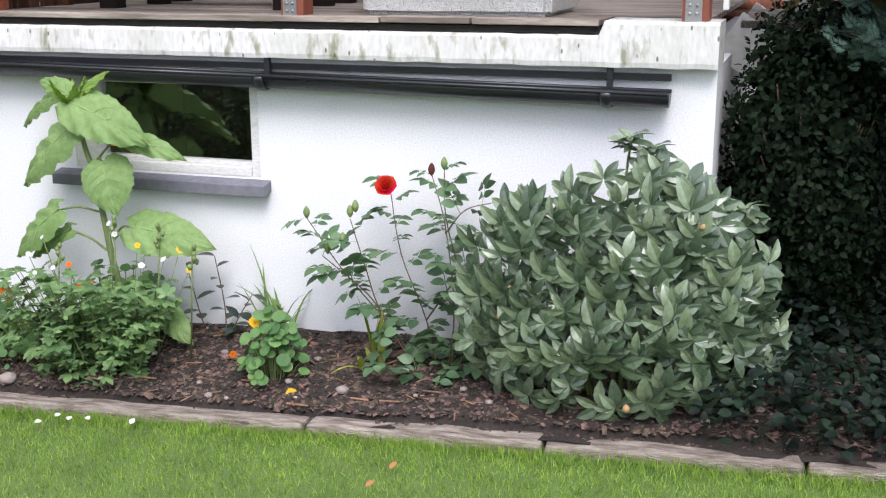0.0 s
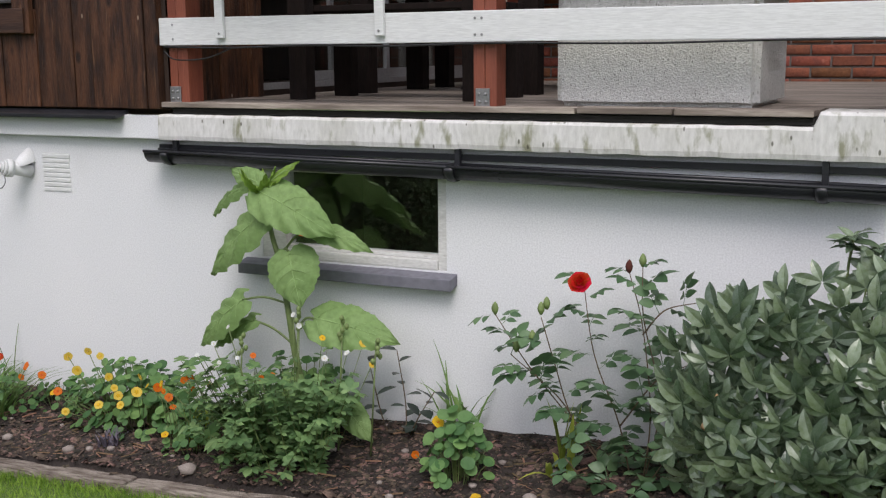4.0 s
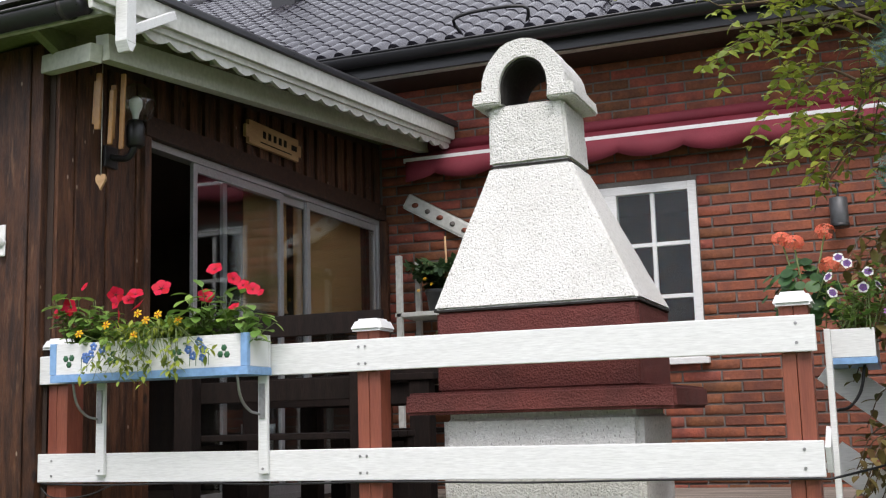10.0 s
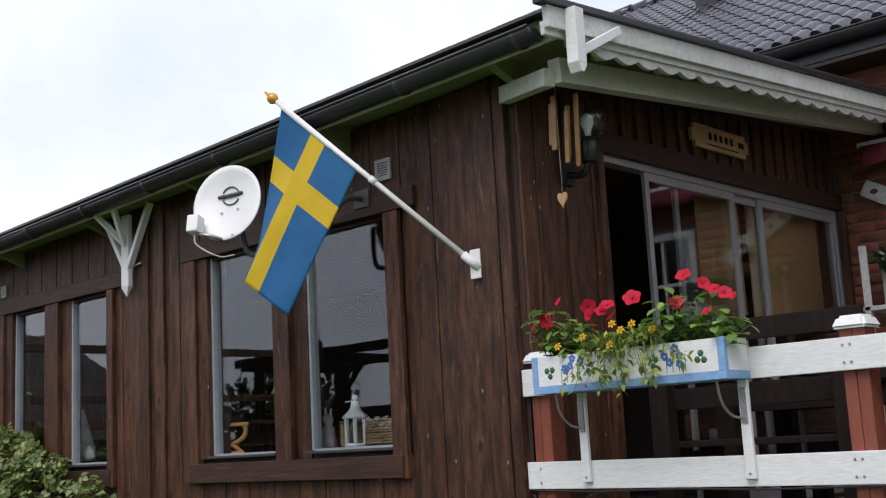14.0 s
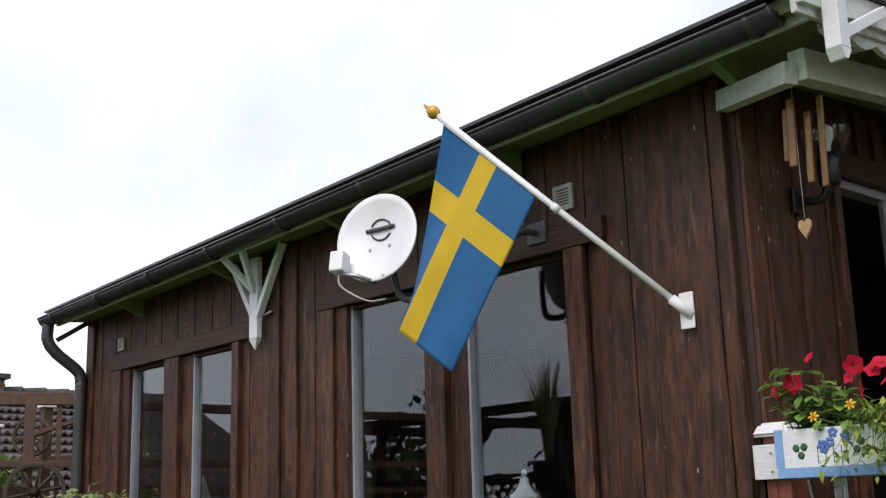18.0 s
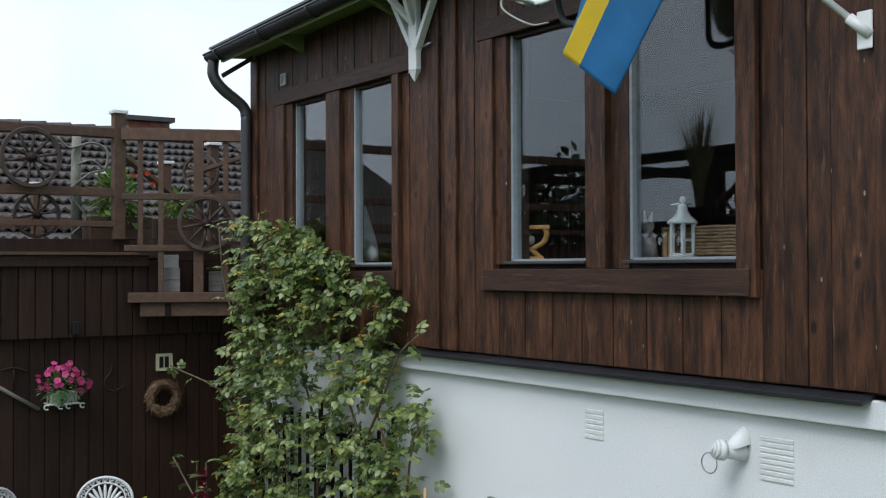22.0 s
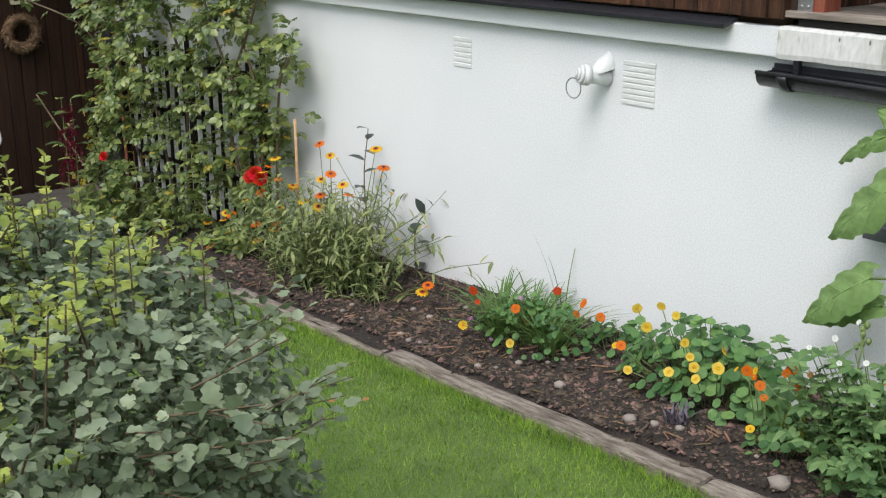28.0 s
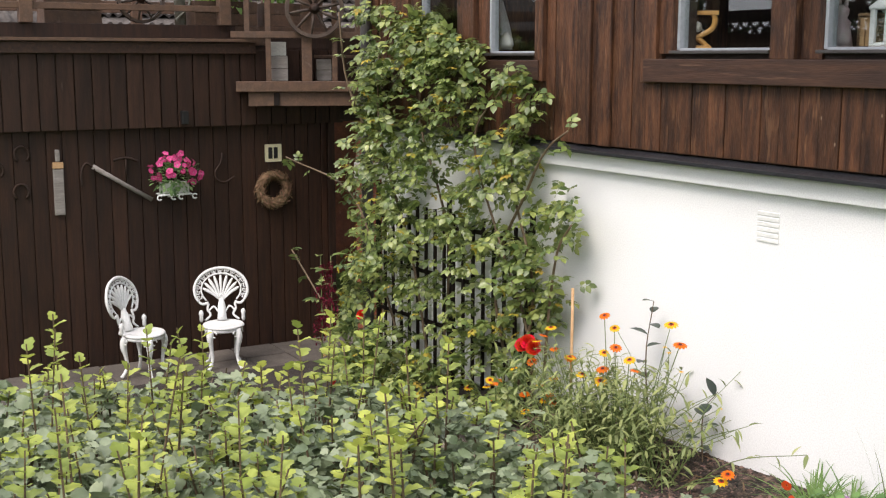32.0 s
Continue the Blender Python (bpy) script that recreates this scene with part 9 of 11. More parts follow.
for x, y, z in ((-5.78, -0.2, 0.52), (-5.66, -0.22, 0.45), (-5.7, -0.3, 0.58), (-6.2, -0.2, 0.55), (-5.5, -0.3, 0.25), (-5.45, -0.15, 0.30)):
    tube("flower_stem", curve_points([(-5.8, -0.3, 0.0), ((x - 5.8) / 2, y, z * 0.6), (x, y, z)], 4), 0.002, M_STEM, gail, 4)
    place("seed_head", F_SMALLY, gail, (x, y, z), (0.1, -0.2, 1), 0.014, 0)


def leafy(name, label, category, base, stems, size, shape, mat, stem_mat=M_STEM, every=0.05, radius=0.004):
    t = thing(name, base, label, category)
    rows = []
    for s in stems:
        rows += stem_with_leaves(s, radius, shape, size, every, mat, t, stem_mat)
    leaves_from(rows, "leaves", shape, mat, t)
    return t


bx = -5.62
leafy("dark_leaved_sapling", "slender sapling with a few dark glossy leaves at the wall", "sapling", (bx, -0.08, ground(bx)), [[(bx, -0.08, ground(bx) - 0.02), (bx - 0.02, -0.08, 0.2), (bx + 0.1, -0.1, 0.36)], [(-6.0, -0.1, ground(bx) - 0.02), (-6.05, -0.12, 0.4), (-6.0, -0.12, 0.74)]], 0.10, S_OVAL, L_DARK, M_TWIG, 0.055, 0.005)

# mixed orange, mauve and yellow clump with chive-like blades
mix_c = thing("mixed_flower_clump", (-4.55, -0.28, ground(-4.55)), "mixed clump of orange and yellow nasturtiums with grassy blades", "flower clump")
for bxx, byy, cnt in ((-4.74, -0.25, 80), (-4.58, -0.2, 90), (-4.45, -0.33, 70), (-4.62, -0.38, 80), (-4.30, -0.36, 50)):
    blades("blade_tuft", (bxx, byy, ground(bxx) - 0.02), cnt, 0.42, L_BLADE, mix_c, 0.95, 0.011, 1.0)
blades("tall_blade_tuft", (-4.5, -0.1, ground(-4.5)), 5, 0.62, M_STEM, mix_c, 0.3, 0.006, 0.3)


def nasturtium(t, cx, cy, rx, ry, h, n, size, mat=None):
    """A mound of round leaves on thin stalks."""
    n, size = int(n * 1.7), size * 0.82
    q = rng.uniform(-1, 1, (n * 3, 2))
    q = q[(q**2).sum(1) < 1][:n]
    n = len(q)
    z = np.array([ground(cx)] * n) + h * (1 - (q**2).sum(1)) ** 0.5 * rng.uniform(0.45, 1.05, n) + 0.02
    at = np.stack([cx + q[:, 0] * rx, cy + q[:, 1] * ry, z], 1)
    nrm = np.stack([q[:, 0] * 0.6, q[:, 1] * 0.6 - 0.35, np.ones(n)], 1) + rng.normal(0, 0.25, (n, 3))
    foliage("leaves", S_ROUND, at, np.cross(nrm, random_dirs(n)), rng.uniform(size * 0.6, size * 1.15, n), mat or L_NAST, t, nrm)
    bm = bmesh.new()
    for p in at[::2]:
        b = Vector((cx + (p[0] - cx) * 0.4, cy + (p[1] - cy) * 0.4, ground(cx) - 0.02))
        add_tube(bm, [b, b.lerp(Vector(p), 0.6) + Vector((0, 0, 0.02)), Vector(p) - Vector((0, 0, 0.004))], 0.002, 4, False)
    part("stalk_bunch", bm, M_STEM, t)["kind"] = "stuff"
    return at


def heads_on(t, rows, base, label=""):
    for me, x, y, z, s in rows:
        b = Vector((base[0] + (x - base[0]) * 0.5, base[1] + (y - base[1]) * 0.5, ground(base[0])))
        tube("flower_stem", [b, b.lerp(Vector((x, y, z)), 0.6) + Vector((0, 0, 0.02)), (x, y, z)], 0.002, M_STEM, t, 4)
        place("bloom", me, t, (x, y, z), (0.35 + rng.normal(0, 0.5), -0.7, 0.45 + rng.normal(0, 0.4)), s * 0.41, rng.uniform(0, 6), label)


nasturtium(mix_c, -4.48, -0.30, 0.36, 0.22, 0.26, 110, 0.046)
nasturtium(mix_c, -4.08, -0.14, 0.20, 0.12, 0.22, 45, 0.052)
heads_on(mix_c, [(F_NASTV, -4.73, -0.45, 0.20, 0.06), (F_NASTO, -4.42, -0.47, 0.20, 0.055), (F_NASTO, -4.36, -0.47, 0.16, 0.055), (F_NASTY, -4.77, -0.48, 0.02, 0.06), (F_NASTP, -4.42, -0.50, 0.04, 0.055), (F_NASTP, -4.44, -0.50, -0.04, 0.045), (F_MAUVE, -4.74, -0.46, 0.06, 0.04), (F_MAUVE, -4.41, -0.45, 0.25, 0.035), (F_NASTV, -4.23, -0.40, 0.32, 0.05), (F_NASTO, -4.19, -0.27, 0.24, 0.06), (F_NASTO, -4.08, -0.28, 0.21, 0.055), (F_NASTO, -4.23, -0.27, 0.18, 0.045), (F_NASTV, -4.70, -0.45, 0.15, 0.035), (F_MAUVE, -4.55, -0.5, 0.02, 0.03)], (-4.5, -0.3))

nas = thing("nasturtium_clump", (-3.6, -0.2, ground(-3.6)), "spreading nasturtium clump with pale yellow flowers", "nasturtium")
nasturtium(nas, -3.50, -0.24, 0.46, 0.22, 0.34, 250, 0.062)
heads_on(nas, [(F_NASTP, -3.75, -0.43, 0.38, 0.055), (F_NASTP, -3.65, -0.40, 0.41, 0.05), (F_NASTP, -3.56, -0.42, 0.40, 0.045), (F_NASTP, -3.67, -0.46, 0.33, 0.06), (F_NASTO, -3.80, -0.46, 0.21, 0.055), (F_NASTP, -3.75, -0.47, 0.12, 0.05), (F_NASTP, -3.54, -0.47, 0.18, 0.055), (F_NASTP, -3.48, -0.46, 0.32, 0.05), (F_NASTP, -3.42, -0.47, 0.24, 0.055), (F_NASTP, -3.31, -0.47, 0.27, 0.065), (F_NASTP, -3.45, -0.46, 0.27, 0.045), (F_NASTP, -3.30, -0.45, 0.34, 0.045), (F_NASTP, -3.40, -0.48, 0.20, 0.05), (F_NASTY, -3.83, -0.46, 0.20, 0.04)], (-3.5, -0.2))
nas2 = thing("nasturtium", (-3.05, -0.4, ground(-3.05)), "small orange nasturtium with a few upright blades", "nasturtium")
nasturtium(nas2, -3.02, -0.45, 0.14, 0.12, 0.16, 36, 0.05)
blades("blade_tuft", (-3.03, -0.42, ground(-3)), 7, 0.34, L_CLIMB, nas2, 0.25, 0.022, 0.4)
heads_on(nas2, [(F_NASTO, -3.16, -0.5, 0.32, 0.055), (F_NASTO, -3.10, -0.5, 0.28, 0.05), (F_NASTO, -2.98, -0.5, 0.38, 0.055), (F_NASTY, -3.10, -0.54, 0.12, 0.045), (F_ORANGE, -3.13, -0.5, 0.305, 0.04), (F_ORANGE, -3.08, -0.5, 0.24, 0.045)], (-3.05, -0.45))
lav = thing("lavender", (-3.45, -0.52, ground(-3.45)), "small grey-violet lavender tuft", "lavender")
blades("sprigs", (-3.45, -0.52, ground(-3.45) - 0.01), 46, 0.13, material("grey_violet_sprig", (0.16, 0.14, 0.18), 0.8, scale=20), lav, 1.0, 0.007, 0.3)

# white mallow
mal = thing("white_mallow", (-2.55, -0.5, ground(-2.55)), "bushy mallow with deeply cut leaves and white flowers", "mallow")
rows = []
for k in range(75):
    x0, y0 = -2.55 + rng.normal(0, 0.12), -0.45 + rng.normal(0, 0.08)
    e = Vector((rng.uniform(-0.36, 0.32), rng.uniform(-0.20, 0.16), 0))
    h = rng.uniform(0.22, 0.52) * (1 - 0.3 * abs(e.x))
    g = ground(x0) - 0.02
    rows += stem_with_leaves([(x0, y0, g), Vector((x0, y0, g + h * 0.6)) + e * 0.6, Vector((x0, y0, g + h)) + e], 0.003, S_CUT, 0.068, 0.022, L_MALLOW, mal, M_STEM, 0.9, 4)
leaves_from(rows, "leaves", S_CUT, L_MALLOW, mal)
nasturtium(mal, -2.65, -0.12, 0.35, 0.12, 0.40, 90, 0.06)
heads_on(mal, [(F_MALLOW, -2.86, -0.58, 0.44, 0.034), (F_MALLOW, -2.78, -0.58, 0.58, 0.030), (F_MALLOW, -2.70, -0.58, 0.66, 0.026), (F_MALLOW, -2.66, -0.58, 0.53, 0.028), (F_MALLOW, -2.58, -0.58, 0.47, 0.034), (F_MALLOW, -2.755, -0.58, 0.50, 0.026), (F_MALLOW, -2.87, -0.58, 0.52, 0.026), (F_MALLOW, -2.62, -0.58, 0.40, 0.028), (F_MALLOW, -2.72, -0.58, 0.37, 0.024), (F_NASTY, -2.24, -0.58, 0.66, 0.034), (F_NASTO, -2.58, -0.58, 0.55, 0.034), (F_NASTO, -2.95, -0.58, 0.40, 0.04), (F_NASTO, -2.90, -0.58, 0.365, 0.034), (F_NASTY, -3.07, -0.58, 0.37, 0.038), (F_NASTY, -3.15, -0.58, 0.35, 0.03), (F_MALLOW, -2.50, -0.39, 0.69, 0.033), (F_MALLOW, -2.44, -0.44, 0.66, 0.033), (F_MALLOW, -2.85, -0.49, 0.45, 0.033), (F_MALLOW, -2.78, -0.44, 0.49, 0.033), (F_MALLOW, -2.90, -0.58, 0.30, 0.039), (F_MALLOW, -2.66, -0.54, 0.33, 0.034), (F_MALLOW, -2.72, -0.44, 0.41, 0.039), (F_MALLOW, -2.32, -0.44, 0.53, 0.039), (F_MALLOW, -2.24, -0.39, 0.55, 0.039), (F_NASTO, -2.68, -0.39, 0.39, 0.039), (F_NASTO, -2.62, -0.39, 0.41, 0.034), (F_NASTP, -2.22, -0.29, 0.57, 0.049), (F_NASTP, -2.18, -0.29, 0.48, 0.039), (F_NASTO, -3.0, -0.34, 0.31, 0.030)], (-2.55, -0.35))
for x, z in ((-2.52, 0.70), (-2.30, 0.68), (-2.14, 0.60), (-2.82, 0.55)):
    tube("bud_stem", [(x - 0.02, -0.35, 0.1), (x, -0.32, z)], 0.004, M_STEM, mal, 5)
    for j in range(6):
        lathe("bud", [(0.004, -0.012), (0.011, 0.0), (0.009, 0.010), (0.002, 0.016)], (x + rng.normal(0, 0.014), -0.32 + rng.normal(0, 0.01), z - 0.018 * j), M_BUD, mal, 7)

# sunflower, each leaf on its own
sunf = thing("sunflower", (-2.43, -0.24, ground(-2.43)), "young sunflower with big drooping leaves and no bloom yet", "sunflower")
sun_stem = ((-2.471, 0.053), (-2.524, 0.176), (-2.569, 0.352), (-2.598, 0.477), (-2.616, 0.603), (-2.634, 0.716), (-2.661, 0.878), (-2.692, 0.977), (-2.721, 1.088), (-2.764, 1.174))
pts = curve_points([(-2.43, -0.24, bed_z(-2.43, -0.24) - 0.04)] + [(x, -0.24, z) for x, z in sun_stem], 4)
tube("stem", pts, [0.019 - 0.010 * i / len(pts) for i in range(len(pts))], M_STEM, sunf, 10)


M_VEIN = material("pale_leaf_vein", (0.27, 0.41, 0.15), 0.6, (0.23, 0.36, 0.12), scale=20, fine=60, bump=0.05)


def sun_leaf(root, base, tip, width, mat=L_SUN, droop=0.25, up=(0.0, -0.75, 0.65)):
    """One heart-shaped leaf on its stalk."""
    root, base, tip = Vector(root), Vector(base), Vector(tip)
    if (base - root).length > 0.01:
        tube("leaf_stalk", curve_points([root, root.lerp(base, 0.5) + Vector((0, 0, 0.02)), base], 4), [0.0055] * 8 + [0.004], M_STEM, sunf, 6)
    length = (tip - base).length
    vs, fs, rows, cols = [], [], 20, 5
    for i in range(rows + 1):
        t = i / rows
        w = 0.84 * width * float(np.interp(t, (0, 0.08, 0.2, 0.35, 0.5, 0.65, 0.8, 0.9, 1.0), (0.40, 0.80, 0.97, 1.0, 0.93, 0.77, 0.50, 0.27, 0.0)))
        w *= 1 + 0.03 * ((i % 2) * 2 - 1) * (0.1 < t < 0.95)
        for j in range(-cols, cols + 1):
            s = j / cols
            back = 0.13 * (1 - t) ** 3 * abs(s)
            vs.append((s * w * 0.5, t - back, -droop * t * t + 0.16 * abs(s) * w + 0.030 * math.sin(t * 26 - abs(s) * 9) * (1 if j else 0) - 0.25 * w * s * s))
    n = 2 * cols + 1
    for i in range(rows):
        for j in range(n - 1):
            a = i * n + j
            fs.append((a, a + 1, a + n + 1, a + n))
    pts = (np.array(vs) * length) @ facing(np.array(tip - base), np.array(up)).T + np.array(base)
    blade = part("leaf", mesh_of("leaf", pts, fs, True), mat, sunf)
    if length > 0.15:
        bm = bmesh.new()
        lift = Vector(up).normalized() * 0.0015
        add_tube(bm, [Vector(pts[i * n + cols]) + lift for i in range(rows)], [0.0034 - 0.0028 * i / rows for i in range(rows)], 5)
        for i in (1, 4, 7, 10, 13):
            for s in (-1, 1):
                add_tube(bm, [Vector(pts[min(i + j, rows) * n + cols + s * j]) + lift for j in range(5)], [0.0014, 0.0013, 0.0011, 0.0008, 0.0005], 4)
        part("midrib", bm, M_VEIN, blade, "pale green midrib and side veins")
    return blade


SUN_TOP = (-2.764, -0.24, 1.174)
for row in (((-2.679, -0.24, 0.94), (-2.723, -0.25, 1.102), (-3.094, -0.29, 0.84), 0.59), ((-2.726, -0.24, 1.163), (-2.746, -0.264, 1.195), (-2.342, -0.36, 1.086), 0.62), ((-2.651, -0.24, 0.917), (-2.494, -0.24, 1.047), (-2.212, -0.24, 0.99), 0.45), ((-2.651, -0.24, 0.917), (-2.596, -0.264, 0.936), (-2.508, -0.36, 0.733), 1.21), ((-2.632, -0.24, 0.698), (-2.864, -0.25, 0.696), (-3.148, -0.29, 0.491), 0.63), ((-2.597, -0.24, 0.508), (-2.823, -0.23, 0.602), (-3.148, -0.19, 0.467), 0.36), ((-2.578, -0.24, 0.594), (-2.482, -0.256, 0.648), (-2.08, -0.32, 0.642), 0.64), ((-2.562, -0.24, 0.301), (-2.586, -0.266, 0.378), (-2.64, -0.37, 0.234), 0.80), ((-2.498, -0.24, 0.231), (-2.341, -0.26, 0.28), (-2.176, -0.34, 0.175), 0.70), ((-2.48, -0.24, 0.08), (-2.471, -0.26, 0.051), (-2.448, -0.34, -0.056), 0.62), ((-2.45, -0.26, -0.02), (-2.634, -0.34, -0.03), (-2.651, -0.42, -0.15), 0.72)):
    sun_leaf(*row)
sun_leaf(SUN_TOP, (-2.747, -0.236, 1.219), (-2.929, -0.22, 1.287), 0.67, L_SUN, 0.1, (0, -0.9, 0.5))
sun_leaf(SUN_TOP, (-2.818, -0.228, 1.216), (-3.145, -0.18, 1.101), 0.32, L_SUN, 0.30)
sun_leaf(SUN_TOP, (-2.708, -0.232, 1.23), (-2.582, -0.20, 1.331), 0.38, L_SUNTOP, 0.1)
for k in range(9):
    a = k * 2.4
    sun_leaf(SUN_TOP, (-2.755 + 0.01 * math.cos(a), -0.24 + 0.01 * math.sin(a), 1.178), (-2.755 + 0.10 * math.cos(a), -0.25 + 0.09 * math.sin(a), 1.225 + 0.008 * k), 0.5, L_SUNTOP, -0.15, (-math.cos(a), -math.sin(a), 1))
lathe("bud", [(0.008, 0), (0.026, 0.012), (0.028, 0.03), (0.012, 0.042)], (-2.757, -0.24, 1.172), L_SUNTOP, sunf, 10, label="closed green bud")

bx = -2.13
leafy("dark_leaved_plant", "dark purple-green leafy plant at the wall", "dark-leaved plant", (bx, -0.1, ground(bx)), [[(bx, -0.1, ground(bx) - 0.02), (bx + 0.01, -0.1, 0.25), (bx - 0.03, -0.1, 0.5)], [(bx - 0.04, -0.1, ground(bx) - 0.02), (bx - 0.1, -0.12, 0.2), (bx - 0.16, -0.12, 0.44)], [(bx, -0.1, ground(bx) - 0.02), (bx + 0.08, -0.14, 0.2), (bx + 0.16, -0.12, 0.34)]], 0.085, S_OVAL, L_DARK, M_TWIG, 0.018)
gt = thing("grass_tuft", (-1.90, -0.1, ground(-1.9)), "tuft of tall arching green blades by the wall", "grass tuft")
blades("blade_tuft", (-1.83, -0.1, ground(-1.85) - 0.02), 15, 0.46, L_BLADE, gt, 0.75, 0.020, 0.8)
blades("tall_blade_tuft", (-1.88, -0.08, ground(-1.85) - 0.02), 3, 0.62, L_BLADE, gt, 0.40, 0.016, 0.3)
n3 = thing("nasturtium", (-1.68, -0.5, ground(-1.68)), "small nasturtium with yellow flowers and round leaves", "nasturtium")
nasturtium(n3, -1.70, -0.47, 0.15, 0.13, 0.30, 70, 0.068)
heads_on(n3, [(F_NASTY, -1.79, -0.45, 0.33, 0.070), (F_NASTO, -1.87, -0.5, 0.20, 0.043), (F_NASTY, -1.57, -0.58, 0.09, 0.062), (F_NASTP, -1.67, -0.62, -0.02, 0.054), (F_NASTP, -1.42, -0.5, 0.10, 0.043)], (-1.68, -0.48))
gl = thing("gladiolus", (-1.30, -0.32, ground(-1.3)), "gladiolus with broad upright green blades", "gladiolus")
blades("blade_tuft", (-1.30, -0.30, ground(-1.3) - 0.02), 6, 0.5, L_CLIMB, gl, 0.28, 0.034, 0.3)
blades("bent_blade_tuft", (-1.33, -0.34, ground(-1.3) - 0.02), 3, 0.26, L_CLIMB, gl, 1.3, 0.03, 1.2)

# the red rose
rose = thing("rose_bush", (-1.08, -0.33, ground(-1.08)), "slender rose bush with one red bloom and several buds", "rose bush")
g = ground(-1.1) - 0.02
stems = [[(-1.08, -0.33, g), (-1.14, -0.32, 0.35), (-1.25, -0.31, 0.62), (-1.30, -0.30, 0.90)], [(-1.05, -0.33, g), (-1.02, -0.32, 0.4), (-1.06, -0.31, 0.75), (-1.12, -0.30, 0.96)], [(-1.05, -0.33, g), (-0.99, -0.3, 0.45), (-1.06, -0.3, 0.78), (-1.07, -0.29, 0.985)], [(-1.12, -0.34, g), (-1.28, -0.34, 0.30), (-1.50, -0.35, 0.55), (-1.66, -0.33, 0.75)], [(-1.12, -0.34, g), (-1.30, -0.38, 0.35), (-1.40, -0.36, 0.6), (-1.46, -0.34, 0.76)], [(-1.28, -0.34, 0.30), (-1.38, -0.36, 0.45), (-1.58, -0.36, 0.60)], [(-1.06, -0.35, g), (-0.98, -0.4, 0.2), (-0.92, -0.42, 0.30)], [(-1.1, -0.36, g), (-1.22, -0.46, 0.16), (-1.3, -0.5, 0.26)], [(-1.1, -0.36, g), (-1.1, -0.5, 0.1), (-1.02, -0.55, 0.16)], [(-1.14, -0.32, 0.35), (-1.0, -0.3, 0.55), (-0.88, -0.3, 0.62)], [(-1.06, -0.31, 0.72), (-0.98, -0.3, 0.82), (-0.86, -0.3, 0.86)]]
rows = []
for s in stems:
    rows += stem_with_leaves(s, 0.0036, S_ROSE, 0.165, 0.045, L_ROSE2, rose, M_TWIG, 0.9)
leaves_from(rows, "leaves", rose_leaf(2, 5), L_ROSE2, rose)
place("rose_bloom", F_ROSE, rose, (-1.31, -0.31, 0.895), (0.1, -0.75, 0.6), 0.044, 0.4, "open red rose")
for x, y, z, c in ((-1.12, -0.30, 0.965, P_DARKEYE), (-1.07, -0.29, 0.99, M_BUD), (-1.66, -0.33, 0.76, M_BUD), (-1.46, -0.34, 0.78, M_BUD), (-1.44, -0.33, 0.80, M_BUD), (-1.56, -0.35, 0.62, M_BUD), (-1.50, -0.33, 0.66, M_BUD)):
    lathe("rosebud", [(0.004, -0.012), (0.012, 0.0), (0.015, 0.014), (0.010, 0.030), (0.003, 0.040)], (x, y, z), c, rose, 9, label="closed rosebud")
rose.location += Vector((0.04, 0.06, 0))

# peony bush: fans of pointed leaflets, each fan a part
peony = thing("peony_bush", (-0.35, -0.35, ground(-0.35)), "broad peony bush with grey-green pointed leaves", "peony")
leaflet = leaf_shape(0.42, 0.34, 0.30, 7, peak=0.50)
fans = []
for k in range(6):
    bits = []
    m = 5 + k % 3
    for j in range(m):
        a = (j - (m - 1) / 2) * (5.3 / m) + rng.normal(0, 0.1)
        lift = rng.uniform(0.05, 0.40)
        bits.append((leaflet, facing((math.sin(a), math.cos(a), lift)), (0.03 * math.sin(a), 0.03 * math.cos(a), 0), rng.uniform(0.78, 1.1) * (1.0 - 0.10 * abs(a))))
    me = mesh_of("leaf_fan", *gather(bits))
    me.materials.append(L_PEONY)
    fans.append(me)
pc = Vector((-0.29, -0.38, 0.50))
stalks = bmesh.new()
cnt = 0
for k in range(480):
    d = Vector(rng.normal(size=3))
    d.y = -abs(d.y) if k % 4 else d.y
    d.z = abs(d.z) * 1.0 - 0.55
    d.normalize()
    shell = 0.50 + 0.50 * rng.random() ** 0.5 if k < 400 else 0.2 + 0.3 * rng.random()
    p = pc + Vector((d.x * 0.60, d.y * 0.36, d.z * (0.56 if d.z > 0 else 0.50))) * shell
    if p.y > -0.09 or p.z < ground(p.x) + 0.06:
        continue
    out = Vector((d.x * 0.7, d.y * 0.5 + 0.2, 0.75 + d.z * 0.3)).normalized()
    if cnt % 24 == 0:
        add_tube(stalks, [(pc.x + d.x * 0.12, pc.y + d.y * 0.08, ground(pc.x) - 0.02), pc.lerp(p, 0.6), p], [0.006, 0.005, 0.003], 5, False)
    cnt += 1
    ob = new("leaf", fans[k % 6])
    t3 = facing(np.array(out), np.array((d.x * 1.0, d.y * 1.0 - 0.45, 0.45 + d.z * 0.5)))
    m4 = Matrix(t3.tolist()).to_4x4()
    m4.translation = p
    ob.matrix_basis = m4 @ Matrix.Rotation(rng.normal(0, 0.3), 4, "Y") @ Matrix.Rotation(rng.normal(0, 0.35), 4, "X") @ Matrix.Scale(rng.uniform(0.085, 0.130), 4)
    hang(ob, peony)
part("stalk_bunch", stalks, M_STEM, peony)["kind"] = "stuff"
